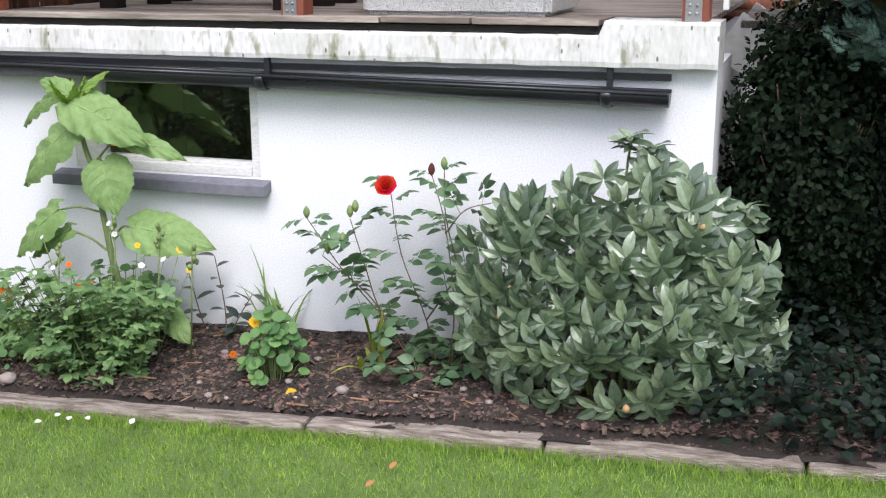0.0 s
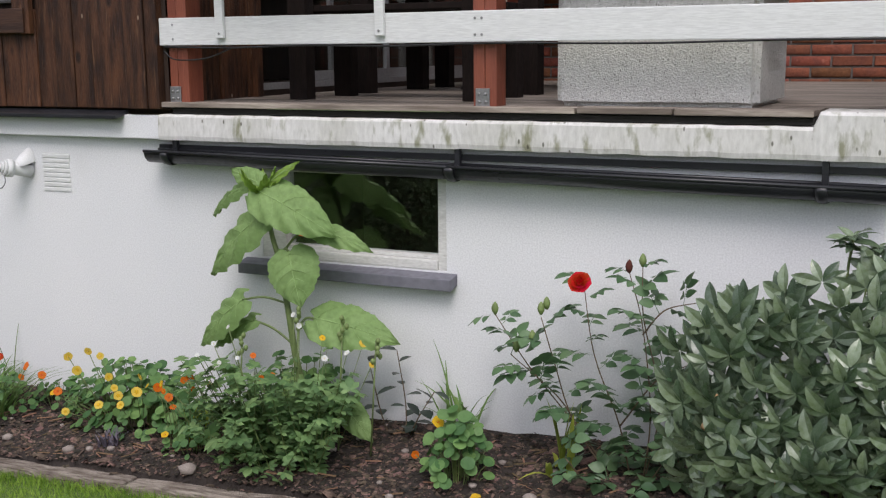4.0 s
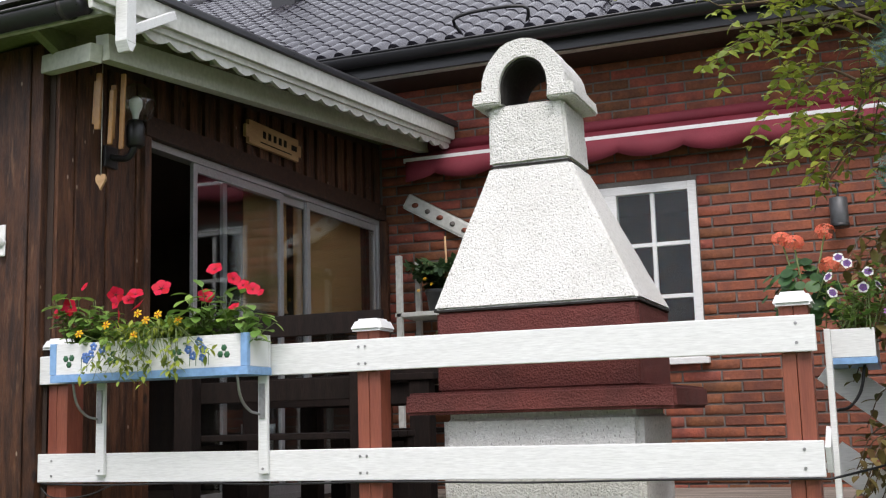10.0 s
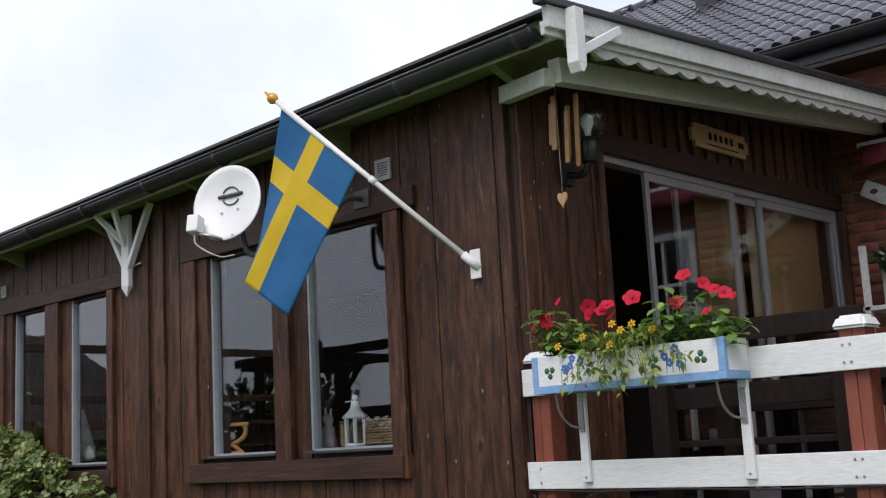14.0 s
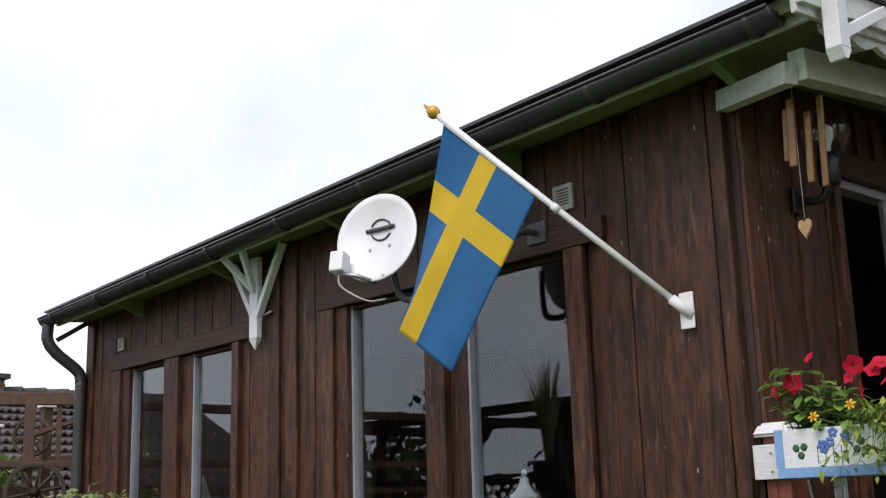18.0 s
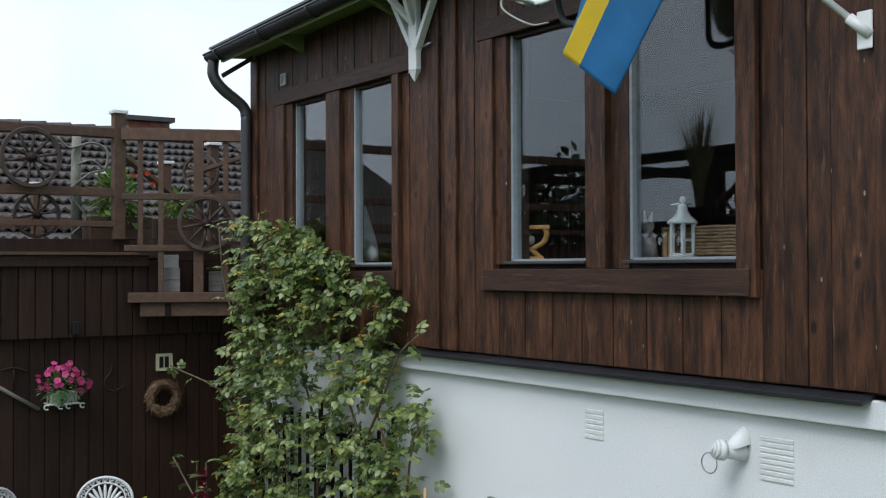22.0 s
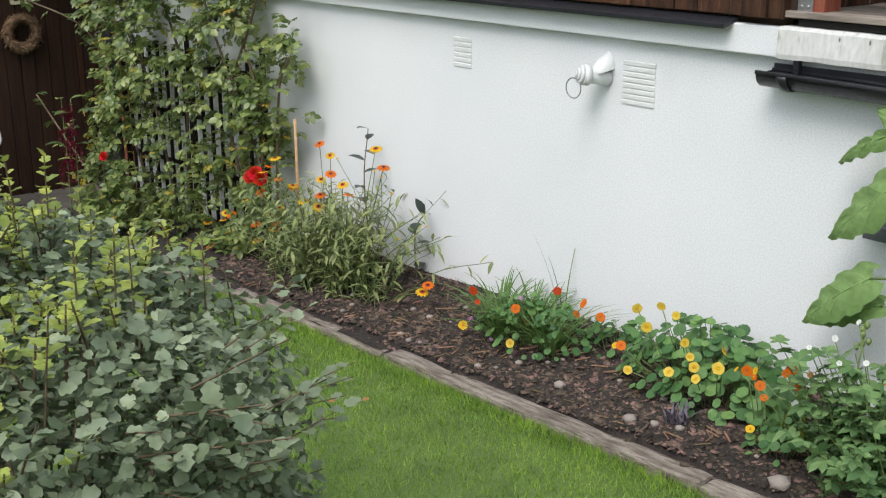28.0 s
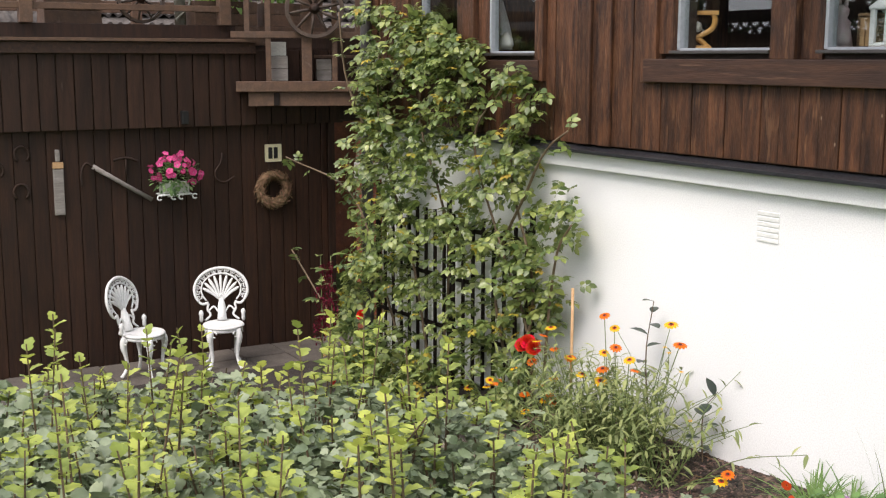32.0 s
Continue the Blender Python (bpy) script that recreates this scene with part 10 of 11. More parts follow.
for px, py, pz in ((-0.27, -0.35, 1.16), (-0.19, -0.33, 1.12), (-0.05, -0.35, 0.95), (0.15, -0.35, 0.92)):
    tube("tall_stalk", curve_points([(pc.x + 0.1, pc.y, 0.5), (px - 0.01, py, pz - 0.2), (px, py, pz)], 4), 0.005, M_STEM, peony, 6)
    for j in range(3):
        ob = new("leaf", fans[(j * 2 + 1) % 6])
        t3 = facing(np.array((math.cos(j * 2.2), math.sin(j * 2.2) - 0.3, 0.45)))
        m4 = Matrix(t3.tolist()).to_4x4()
        m4.translation = (px, py, pz - 0.02 * j)
        ob.matrix_basis = m4 @ Matrix.Scale(0.11, 4)
        hang(ob, peony)
for px, py, pz in ((-0.66, -0.62, 0.62), (-0.45, -0.66, 0.36), (-0.20, -0.70, 0.24), (0.02, -0.6, 0.9), (-0.7, -0.58, 0.5)):
    lathe("seed_head", [(0.004, -0.01), (0.016, 0.0), (0.012, 0.014), (0.003, 0.02)], (px, py, pz), M_TAN, peony, 7, label="dry brown seed head")

# ---- planter flowers, pot plants, shrubs beside the terrace ----
left_box = thing("petunia", (-2.7, -0.15, 2.36), "crimson petunias with yellow trailing bidens in the white planter", "petunias")
rows = []
for k in range(150):
    x0 = rng.uniform(-3.15, -2.22)
    e = Vector((rng.normal(0, 0.06), rng.normal(-0.03, 0.05), 0))
    h = rng.uniform(0.08, 0.21) * (1.25 if -2.5 < x0 < -2.28 or x0 < -2.95 else 0.75)
    rows += stem_with_leaves([(x0, -0.15, 2.36), Vector((x0, -0.15, 2.36 + h * 0.6)) + e * 0.5, Vector((x0, -0.15, 2.36 + h)) + e], 0.003, S_OVAL, 0.070, 0.022, L_BALCONY, left_box, M_STEM, 0.9, 4)
leaves_from(rows, "leaves", S_OVAL, L_BALCONY, left_box)
for x, y, z, s in ((-3.11, -0.22, 2.587, 0.060), (-3.05, -0.2, 2.672, 0.035), (-2.89, -0.2, 2.63, 0.058), (-2.847, -0.22, 2.538, 0.055), (-2.785, -0.2, 2.622, 0.055), (-2.735, -0.24, 2.565, 0.062), (-2.651, -0.2, 2.637, 0.066), (-2.387, -0.2, 2.70, 0.055), (-2.42, -0.22, 2.587, 0.056), (-2.30, -0.2, 2.655, 0.048), (-2.25, -0.2, 2.625, 0.042), (-2.205, -0.2, 2.605, 0.048), (-2.28, -0.22, 2.535, 0.038), (-3.19, -0.2, 2.564, 0.045), (-2.165, -0.2, 2.589, 0.028), (-2.82, -0.2, 2.60, 0.045), (-2.96, -0.1, 2.60, 0.04)):
    place("bloom", F_PETUNIA, left_box, (x, y, z), (rng.normal(0.2, 0.6), -0.7, 0.35 + rng.normal(0, 0.35)), s * 0.70, rng.uniform(0, 6), "crimson petunia bloom")
bid = thing("trailing_bidens", (-2.68, -0.25, 2.4), "yellow-green trailing bidens hanging over the planter edge", "trailing plant")
rows = []
for k in range(26):
    x0 = -2.70 + rng.normal(0, 0.09)
    e = rng.normal(0, 0.09)
    rows += stem_with_leaves([(x0, -0.18, 2.40), (x0 + e * 0.4, -0.28, 2.47), (x0 + e, -0.30, 2.40 - rng.uniform(0.0, 0.10)), (x0 + e * 1.4 - 0.02, -0.30, 2.37 - rng.uniform(0.0, 0.14))], 0.002, S_SLIM, 0.045, 0.009, L_CLIMB, bid, M_STEM, 1.0, 4)
leaves_from(rows, "leaves", leaf_shape(0.4, 0.2, 0.3, 3), L_CLIMB, bid)
for x, z in ((-2.86, 2.49), (-2.70, 2.53), (-2.66, 2.50), (-2.60, 2.52), (-2.50, 2.49), (-3.0, 2.46), (-2.72, 2.44)):
    place("bloom", F_SMALLY, bid, (x, -0.30, z), (0.1, -1, 0.4), 0.022, x * 9, "small yellow bloom")

ger = thing("geranium", (0.0, 0.45, 2.36), "salmon-pink geranium with round leaves in the white planter", "geranium")
n = 130
q = random_dirs(n)
at = np.array((-0.10, 0.55, 2.52)) + q * (0.15, 0.14, 0.16) * rng.uniform(0.5, 1.0, (n, 1))
nrm = q * (1, 1, 0.5) + (0, -0.5, 0.8)
foliage("leaves", S_ROUND, at, np.cross(nrm, random_dirs(n)), rng.uniform(0.035, 0.06, n), leaf_material("geranium_leaf", (0.055, 0.15, 0.045), None, 0.5, 0.3), ger, nrm)
for x, y, z in ((-0.165, 0.5, 2.735), (-0.115, 0.48, 2.715), (0.005, 0.5, 2.755), (0.015, 0.42, 2.61)):
    tube("flower_stalk", [(-0.08, 0.5, 2.40), (x, y, z)], 0.004, M_STEM, ger, 5)
    for d in random_dirs(22):
        if d[2] > -0.5:
            place("floret", F_SALMON, ger, (x + d[0] * 0.036, y + d[1] * 0.036, z + d[2] * 0.028), d, 0.019, d[0] * 5)
vio = thing("petunia", (0.10, 0.4, 2.36), "white and violet petunias in the white planter", "petunias")
rows = []
for k in range(40):
    x0, y0 = 0.09 + rng.normal(0, 0.05), rng.uniform(0.18, 0.7)
    e = Vector((rng.normal(0.02, 0.07), rng.normal(-0.03, 0.05), 0))
    h = rng.uniform(0.08, 0.24)
    rows += stem_with_leaves([(x0, y0, 2.34), Vector((x0, y0, 2.34 + h * 0.6)) + e * 0.5, Vector((x0, y0, 2.34 + h)) + e], 0.003, S_OVAL, 0.05, 0.02, L_BALCONY, vio, M_STEM, 0.9, 4)
leaves_from(rows, "leaves", S_OVAL, L_BALCONY, vio)
for x, y, z in ((0.06, 0.2, 2.61), (0.02, 0.2, 2.54), (0.16, 0.2, 2.55), (0.19, 0.22, 2.50), (0.03, 0.2, 2.48), (0.09, 0.15, 2.58), (0.14, 0.16, 2.49)):
    place("bloom", F_VIOLET, vio, (x, y, z), (rng.normal(0, 0.5), -0.8, 0.3 + rng.normal(0, 0.3)), 0.022, z * 50, "white petunia striped violet")
for x, z in ((0.22, 2.40), (0.26, 2.36), (0.29, 2.14), (0.24, 2.30)):
    place("bloom", F_MAUVE, vio, (x, 0.2, z), (0.2, -0.9, 0.3), 0.022, x * 9, "violet bloom")


def pot_plant(name, x, y, z, spread, h, shape, size, mat, n, label, category, dots=()):
    t = thing(name, (x, y, z), label, category)
    rows = []
    for k in range(n):
        e = Vector((rng.normal(0, spread), rng.normal(0, spread * 0.7), 0))
        hh = h * rng.uniform(0.5, 1.0)
        rows += stem_with_leaves([(x, y, z - 0.03), Vector((x, y, z + hh * 0.7)) + e * 0.6, Vector((x, y, z + hh * 0.8)) + e * 1.2], 0.0035, shape, size, 0.022, mat, t, M_STEM, 1.0, 4)
    leaves_from(rows, "leaves", shape, mat, t)
    for me, dx, dz, s in dots:
        place("bloom", me, t, (x + dx, y - 0.12, z + dz), (0.1, -1, 0.3), s, dx * 20)
    return t


L_POT = leaf_material("tomato_leaf", (0.050, 0.105, 0.035), (0.035, 0.075, 0.028), 0.5, 0.35)
t = pot_plant("potted_tomato_plant", -2.80, 3.33, 2.97, 0.11, 0.26, S_CUT, 0.09, L_POT, 26, "bushy green tomato plant in the shelf pot", "pot plant", ((F_SMALLY, -0.05, 0.08, 0.015), (F_SMALLY, -0.1, 0.0, 0.016), (F_SMALLY, 0.0, 0.04, 0.014)))
tube("stick", [(-2.72, 3.33, 2.9), (-2.73, 3.32, 3.36)], 0.008, M_TAN, t, 6, "bare wooden stick")
t = pot_plant("potted_marigold", -2.50, 3.33, 2.96, 0.10, 0.26, S_CUT, 0.075, L_POT, 24, "bushy green plant with yellow flowers in the shelf pot", "pot plant", ((F_ORANGE, 0.1, 0.18, 0.018), (F_ORANGE, 0.14, 0.15, 0.016)))
tube("stick", [(-2.52, 3.33, 2.9), (-2.55, 3.32, 3.42)], 0.008, M_TAN, t, 6, "bare wooden stick")
pot_plant("potted_herb", -2.75, 3.33, 2.47, 0.06, 0.26, S_SLIM, 0.06, L_GAIL, 12, "small upright herb in the lower shelf pot", "pot plant")
pot_plant("potted_leafy_plant", -2.35, 3.33, 2.47, 0.08, 0.14, S_OVAL, 0.06, L_POT, 12, "low leafy plant in the lower shelf pot", "pot plant")
pot_plant("potted_green_plant", -2.2, 2.95, ZD + 0.22, 0.13, 0.26, S_OVAL, 0.10, L_BALCONY, 20, "broad-leaved green plant in the deck pot", "pot plant", ((F_NASTY, -0.1, 0.1, 0.04), (F_NASTY, 0.05, -0.02, 0.04), (F_NASTV, 0.22, 0.20, 0.05)))

# flowers on the balcony and the garage wall
pw = thing("petunia", (XW + 0.1, -0.985, 0.92), "bright pink petunias in the white wall box", "petunias")
n = 320
q = random_dirs(n)
at = np.array((XW + 0.14, -0.99, 0.99)) + q * (0.12, 0.22, 0.16) * rng.uniform(0.4, 1.0, (n, 1))
foliage("leaves", S_OVAL, at, q + (0.2, 0, 0.2), rng.uniform(0.035, 0.06, n), L_MALLOW, pw)
k = 0
while k < 40:
    d = random_dirs(1)[0]
    if d[0] < -0.1 or d[2] < -0.55:
        continue
    k += 1
    place("bloom", F_PINK, pw, (XW + 0.15 + d[0] * 0.13, -1.0 + d[1] * rng.uniform(0.14, 0.27), 1.02 + d[2] * rng.uniform(0.1, 0.2)), (d[0] + 0.5 + rng.normal(0, 0.4), d[1] * 0.6 + rng.normal(0, 0.4), d[2] * 0.6 + rng.normal(0, 0.4)), rng.uniform(0.020, 0.040), rng.uniform(0, 6), "pink petunia bloom")
balcony_first = len(THINGS)
for bxx, byy, wid, lab, n in ((XF - 0.32, -0.33, 0.30, "leafy green plant with red and yellow flowers on the balcony", 520), (XF - 0.42, 0.34, 0.20, "low green plant on the balcony", 120)):
    bp = thing("balcony_plant", (bxx, byy, 2.6), lab, "balcony plant", "balcony plants")
    q = random_dirs(n)
    at = np.array((bxx, byy, 2.78)) + q * (0.18, wid, 0.30 if n > 200 else 0.12) * rng.uniform(0.3, 1.0, (n, 1))
    at[:, 2] = np.maximum(at[:, 2], 2.58)
    foliage("leaves", S_LEAF, at, q + (0.3, -0.2, 0.0), rng.uniform(0.06, 0.13, n), L_BALCONY, bp)
    if n > 200:
        for dy, dz in ((0.10, 0.24), (0.24, 0.26), (0.30, 0.16), (-0.02, 0.14)):
            place("bloom", F_NASTY if dy < 0 else F_NASTV, bp, (bxx + 0.2, byy + dy, 2.80 + dz), (1, -0.3, 0.3), 0.026, dy * 30)
balcony_plants = THINGS[balcony_first:]
gp = thing("ornamental_grass", (XF - 0.35, -1.75, 2.6), "tall bright green grass in the balcony planter", "ornamental grass")
for k in range(5):
    blades("blade_tuft", (XF - 0.35, -1.9 + 0.08 * k, 2.58), 26, 0.75, L_CLIMB, gp, 0.35, 0.012, 0.5)
for ob in balcony_plants + [gp]:
    ob.location += BALCONY_SHIFT
yb = thing("yellow_shrub", (-10.6, 0.95, -0.8), "yellow-green shrub beyond the downpipe", "shrub")
n = 900
at = np.stack([rng.normal(-10.6, 0.22, n), rng.normal(1.0, 0.18, n), rng.uniform(-0.75, 0.75, n)], 1)
foliage("leaves", S_OVAL, at, random_dirs(n), rng.uniform(0.04, 0.08, n), L_YELLOW, yb)
tube("stem", [(-10.6, 0.95, -0.85), (-10.58, 0.97, 0.4)], [0.012, 0.004], M_TWIG, yb)

pw.location += GARAGE_SHIFT

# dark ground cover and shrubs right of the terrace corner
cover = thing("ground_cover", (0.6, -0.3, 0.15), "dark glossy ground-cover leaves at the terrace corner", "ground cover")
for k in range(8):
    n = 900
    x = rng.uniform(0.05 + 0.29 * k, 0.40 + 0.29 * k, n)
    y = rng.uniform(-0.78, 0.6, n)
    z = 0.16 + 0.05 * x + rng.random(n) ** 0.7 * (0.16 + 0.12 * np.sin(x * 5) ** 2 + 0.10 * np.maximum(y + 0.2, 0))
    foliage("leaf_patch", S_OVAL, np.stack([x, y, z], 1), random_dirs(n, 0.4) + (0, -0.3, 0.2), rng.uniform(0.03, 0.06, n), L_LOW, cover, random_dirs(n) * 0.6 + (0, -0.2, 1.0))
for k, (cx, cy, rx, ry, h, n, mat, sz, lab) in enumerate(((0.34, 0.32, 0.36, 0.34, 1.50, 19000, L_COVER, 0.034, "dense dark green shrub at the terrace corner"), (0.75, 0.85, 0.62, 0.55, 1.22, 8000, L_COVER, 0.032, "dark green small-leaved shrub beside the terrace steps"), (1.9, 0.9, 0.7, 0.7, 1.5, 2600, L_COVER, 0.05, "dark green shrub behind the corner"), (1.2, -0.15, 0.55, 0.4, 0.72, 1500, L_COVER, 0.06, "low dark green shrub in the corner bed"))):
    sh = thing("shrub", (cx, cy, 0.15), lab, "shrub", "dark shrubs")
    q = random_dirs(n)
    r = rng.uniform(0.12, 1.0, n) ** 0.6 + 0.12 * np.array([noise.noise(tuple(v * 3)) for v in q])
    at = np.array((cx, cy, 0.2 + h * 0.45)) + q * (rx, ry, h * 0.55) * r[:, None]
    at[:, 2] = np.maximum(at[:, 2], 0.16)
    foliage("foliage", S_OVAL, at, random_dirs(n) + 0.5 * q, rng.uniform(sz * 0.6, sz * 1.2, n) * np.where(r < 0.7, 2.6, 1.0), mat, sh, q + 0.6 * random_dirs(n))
    bm = bmesh.new()
    for d in random_dirs(24):
        add_tube(bm, [(cx, cy, 0.12), (cx + d[0] * rx * 0.4, cy + d[1] * ry * 0.4, 0.2 + h * 0.4), (cx + d[0] * rx * 0.85, cy + d[1] * ry * 0.85, 0.2 + h * (0.5 + 0.4 * abs(d[2])))], [0.012, 0.008, 0.003], 5, False)
    part("branch_frame", bm, M_TWIG, sh)

# blue-green conifer: limbs from a trunk, flat sprays of scale leaves
con = thing("conifer", (1.0, 0.35, 0.15), "blue-green cypress-like conifer beside the terrace", "conifer")
tube("trunk", curve_points([(0.80, 0.4, 0.1), (0.88, 0.4, 1.5), (1.0, 0.38, 3.0), (1.05, 0.4, 5.2)], 6), [0.075 - 0.0028 * i for i in range(19)], M_TWIG, con, 10)
sliver = (np.array([(0, 0, 0), (0.13, 0.45, 0.03), (0, 1, 0), (-0.13, 0.45, 0.03)]), [(0, 1, 2, 3)])
bits = [(sliver, facing((0, 1, 0)), (0, 0.72, 0), 0.30)]
for i in range(7):
    y = 0.08 + 0.10 * i
    for s in (-1, 1):
        bits.append((sliver, facing((s, 0.9, 0.1 * s)), (0, y, 0), 0.44 - 0.035 * i))
spray = gather(bits)
at, ahead, size = [], [], []
limbs = bmesh.new()
for k in range(520):
    z = rng.uniform(1.35, 4.9)
    a = rng.uniform(0, math.tau)
    reach = 1.02 - float(np.interp(z, (1.35, 1.5, 1.7, 1.95, 2.2, 2.43, 2.65, 2.8, 3.1, 3.4, 3.6, 4.9), (0.50, 0.36, 0.27, 0.28, 0.38, 0.46, 0.46, 0.30, 0.34, 0.30, 0.28, 0.40)))
    reach *= rng.uniform(0.72, 1.02)
    d = Vector((math.cos(a), math.sin(a), rng.uniform(-0.05, 0.30)))
    b = Vector((1.0, 0.35, z - 0.10))
    tip = b + d * reach
    add_tube(limbs, [b, b.lerp(tip, 0.6), tip], [0.009, 0.006, 0.002], 4, False)
    for i in range(62):
        t = 0.40 + 0.58 * rng.random() ** 0.7
        at.append(b.lerp(tip, t) + Vector(rng.normal(0, 0.040, 3)))
        ahead.append(d + Vector((0, 0, 0.25)) + Vector(rng.normal(0, 0.42, 3)))
        size.append(rng.uniform(0.06, 0.12))
foliage("foliage", spray, at, np.array(ahead), np.array(size), L_CONIFER, con, random_dirs(len(at)))
part("limb_frame", limbs, M_TWIG, con)

# yellow-green shrub with arching bare twigs before the brick wall
arch = thing("arching_shrub", (0.75, 1.25, 0.2), "tall shrub with arching twigs and yellow-green leaves", "shrub")
S_PAIR = gather([(leaf_shape(0.5, 0.2, 0.3, 4), facing((s, 0.6, 0)), (0, 0, 0), 1.0) for s in (-1, 1)])
rows = []
root = (0.78, 1.3, 0.2)
main = [[root, (0.62, 1.2, 2.2), (0.45, 1.1, 3.3), (0.12, 1.0, 3.75), (-0.30, 0.95, 3.72)], [root, (0.60, 1.2, 2.2), (0.40, 1.1, 3.2), (0.08, 1.0, 3.55), (-0.10, 0.9, 3.45)], [root, (0.58, 1.1, 2.1), (0.40, 1.0, 3.4), (0.20, 0.9, 3.95), (-0.05, 0.9, 4.05)], [root, (0.55, 1.0, 2.0), (0.38, 0.9, 3.0), (0.18, 0.8, 3.2), (0.0, 0.75, 2.98)], [root, (0.55, 1.1, 2.2), (0.36, 1.0, 3.05), (0.1, 0.9, 3.28), (-0.22, 0.85, 3.16)], [root, (0.6, 1.1, 2.2), (0.42, 1.0, 3.3), (0.24, 0.9, 3.45), (0.08, 0.85, 3.12)], [root, (0.6, 1.2, 2.5), (0.5, 1.1, 3.9), (0.3, 1.0, 4.2), (0.1, 1.0, 4.15)], [root, (0.58, 1.1, 2.3), (0.42, 1.0, 3.5), (0.05, 0.95, 3.85), (-0.40, 0.9, 3.90)]]
for pth in main:
    pts = curve_points(pth, 6)
    tube("branch", pts, [0.016 - 0.013 * i / len(pts) for i in range(len(pts))], M_TWIG, arch, 6)
    for k in range(11):
        b = pts[int(rng.integers(15, len(pts)))]
        d = Vector((rng.normal(-0.12, 0.14), rng.normal(-0.05, 0.10), rng.normal(-0.02, 0.10)))
        sub = stem_with_leaves([b, b + d * 0.6 + Vector((0, 0, 0.03)), b + d * 1.2 - Vector((0, 0, 0.06))], 0.003, S_PAIR, 0.060, 0.034, L_CLIMB, arch, M_TWIG, 0.8, 4)
        rows += sub
leaves_from(rows, "leaves", S_PAIR, L_CLIMB, arch)
low = thing("climbing_shrub", (0.62, 0.6, 0.2), "olive and bronze leafed climber with thin twigs by the steps", "climber")
rows = []
for k in range(64):
    e = Vector((rng.uniform(-0.38, 0.02), rng.uniform(-0.25, 0.1), 0))
    h = rng.uniform(1.75, 2.85)
    b = Vector((0.62, 0.6, 0.15))
    mid = Vector((0.56, 0.58, h - 0.35))
    rows += stem_with_leaves([mid, mid + e * 0.5 + Vector((0, 0, 0.22)), mid + e * 1.1 + Vector((0, 0, 0.25)), mid + e * 1.35 + Vector((0, 0, 0.10))], 0.004, S_LEAF, 0.065, 0.028, L_OLIVE, low, M_TWIG, 0.9, 4)
tube("trunk", curve_points([(0.62, 0.6, 0.1), (0.56, 0.58, 1.4), (0.57, 0.58, 2.5)], 5), [0.022, 0.021, 0.02, 0.019, 0.018, 0.017, 0.016, 0.014, 0.012, 0.010, 0.008], M_TWIG, low, 7)
leaves_from(rows, "leaves", S_LEAF, L_OLIVE, low)

# ---- behind the camera: what the windows mirror ----
# unseen pergola with wheels, added for the dark shapes mirrored in the windows
pergola = thing("pergola", (-14, -10, -0.6), "dark wooden garden pergola with lattice, mirrored in the windows", "pergola")
for k in range(5):
    x = -17.5 + 2.3 * k
    for y in (-9.2, -11.4):
        box("post", x - 0.07, x + 0.07, y - 0.07, y + 0.07, -0.9, 3.6 - (0.0 if k != 3 else 0.5), M_DARKWOOD, pergola, 0.006)
    beam("rafter", (x, -8.8, 3.66), (x, -11.8, 3.66), 0.08, 0.16, M_DARKWOOD, pergola, 0.004)
    beam("brace", (x, -9.2, 2.9), (x + 0.7, -9.2, 3.6), 0.07, 0.07, M_DARKWOOD, pergola, 0.004)
for y in (-9.2, -11.4):
    beam("beam", (-18.2, y, 3.78), (-7.9, y, 3.78), 0.10, 0.16, M_DARKWOOD, pergola, 0.004)
    for z in (1.5, 2.2, 2.7):
        beam("rail", (-17.5, y, z), (-8.3, y, z), 0.05, 0.10, M_DARKWOOD, pergola, 0.004)
for k in range(22):
    x = -17.4 + k * 0.21
    beam("lattice_slat", (x, -9.15, 2.2), (x + 0.5, -9.15, 2.7), 0.02, 0.035, M_DARKWOOD, pergola, 0)
    beam("lattice_slat", (x + 0.5, -9.13, 2.2), (x, -9.13, 2.7), 0.02, 0.035, M_DARKWOOD, pergola, 0)
for k in range(40):
    x = -17.4 + k * 0.23
    box("board", x, x + 0.2, -9.26, -9.23, -0.8, 1.5, M_DARKWOOD, pergola, 0)
wagon_wheel((-12.4, -9.05, 2.75), 0.45, (0.1, 1, 0), "large spoked wagon wheel on the pergola")
wagon_wheel((-15.2, -9.05, 1.9), 0.42, (0.1, 1, 0), "spoked wagon wheel on the pergola boards")
L_FAR = leaf_material("far_dark_foliage", (0.035, 0.060, 0.022), (0.022, 0.040, 0.016), 0.6, 0.4, 0.15, 0.3)
# unseen trees, added so the lower panes mirror something dark
for k in range(11):
    cx, cy = -26.0 + 3.6 * k, -15.0 + 1.2 * math.sin(k * 2.1) - (3.0 if k > 7 else 0.0)
    h = 4.0 + 0.9 * math.sin(k * 1.7)
    tree = thing("mirrored_tree", (cx, cy, -0.8), "dark leafy tree added out of view for the window reflections", "tree", "garden trees")
    tube("trunk", [(cx, cy, -1.0), (cx + 0.1, cy, 1.0), (cx, cy, h * 0.8)], [0.16, 0.11, 0.04], M_TWIG, tree, 8)
    n = 1500
    q = random_dirs(n)
    r = rng.uniform(0.5, 1.0, n) + 0.25 * np.array([noise.noise(tuple(v * 2.5 + k)) for v in q])
    at = np.array((cx, cy, h * 0.42)) + q * (2.3, 1.6, h * 0.56) * r[:, None]
    foliage("crown", S_OVAL, at, random_dirs(n) + 0.4 * q, rng.uniform(0.18, 0.36, n), L_FAR, tree, q + 0.5 * random_dirs(n))

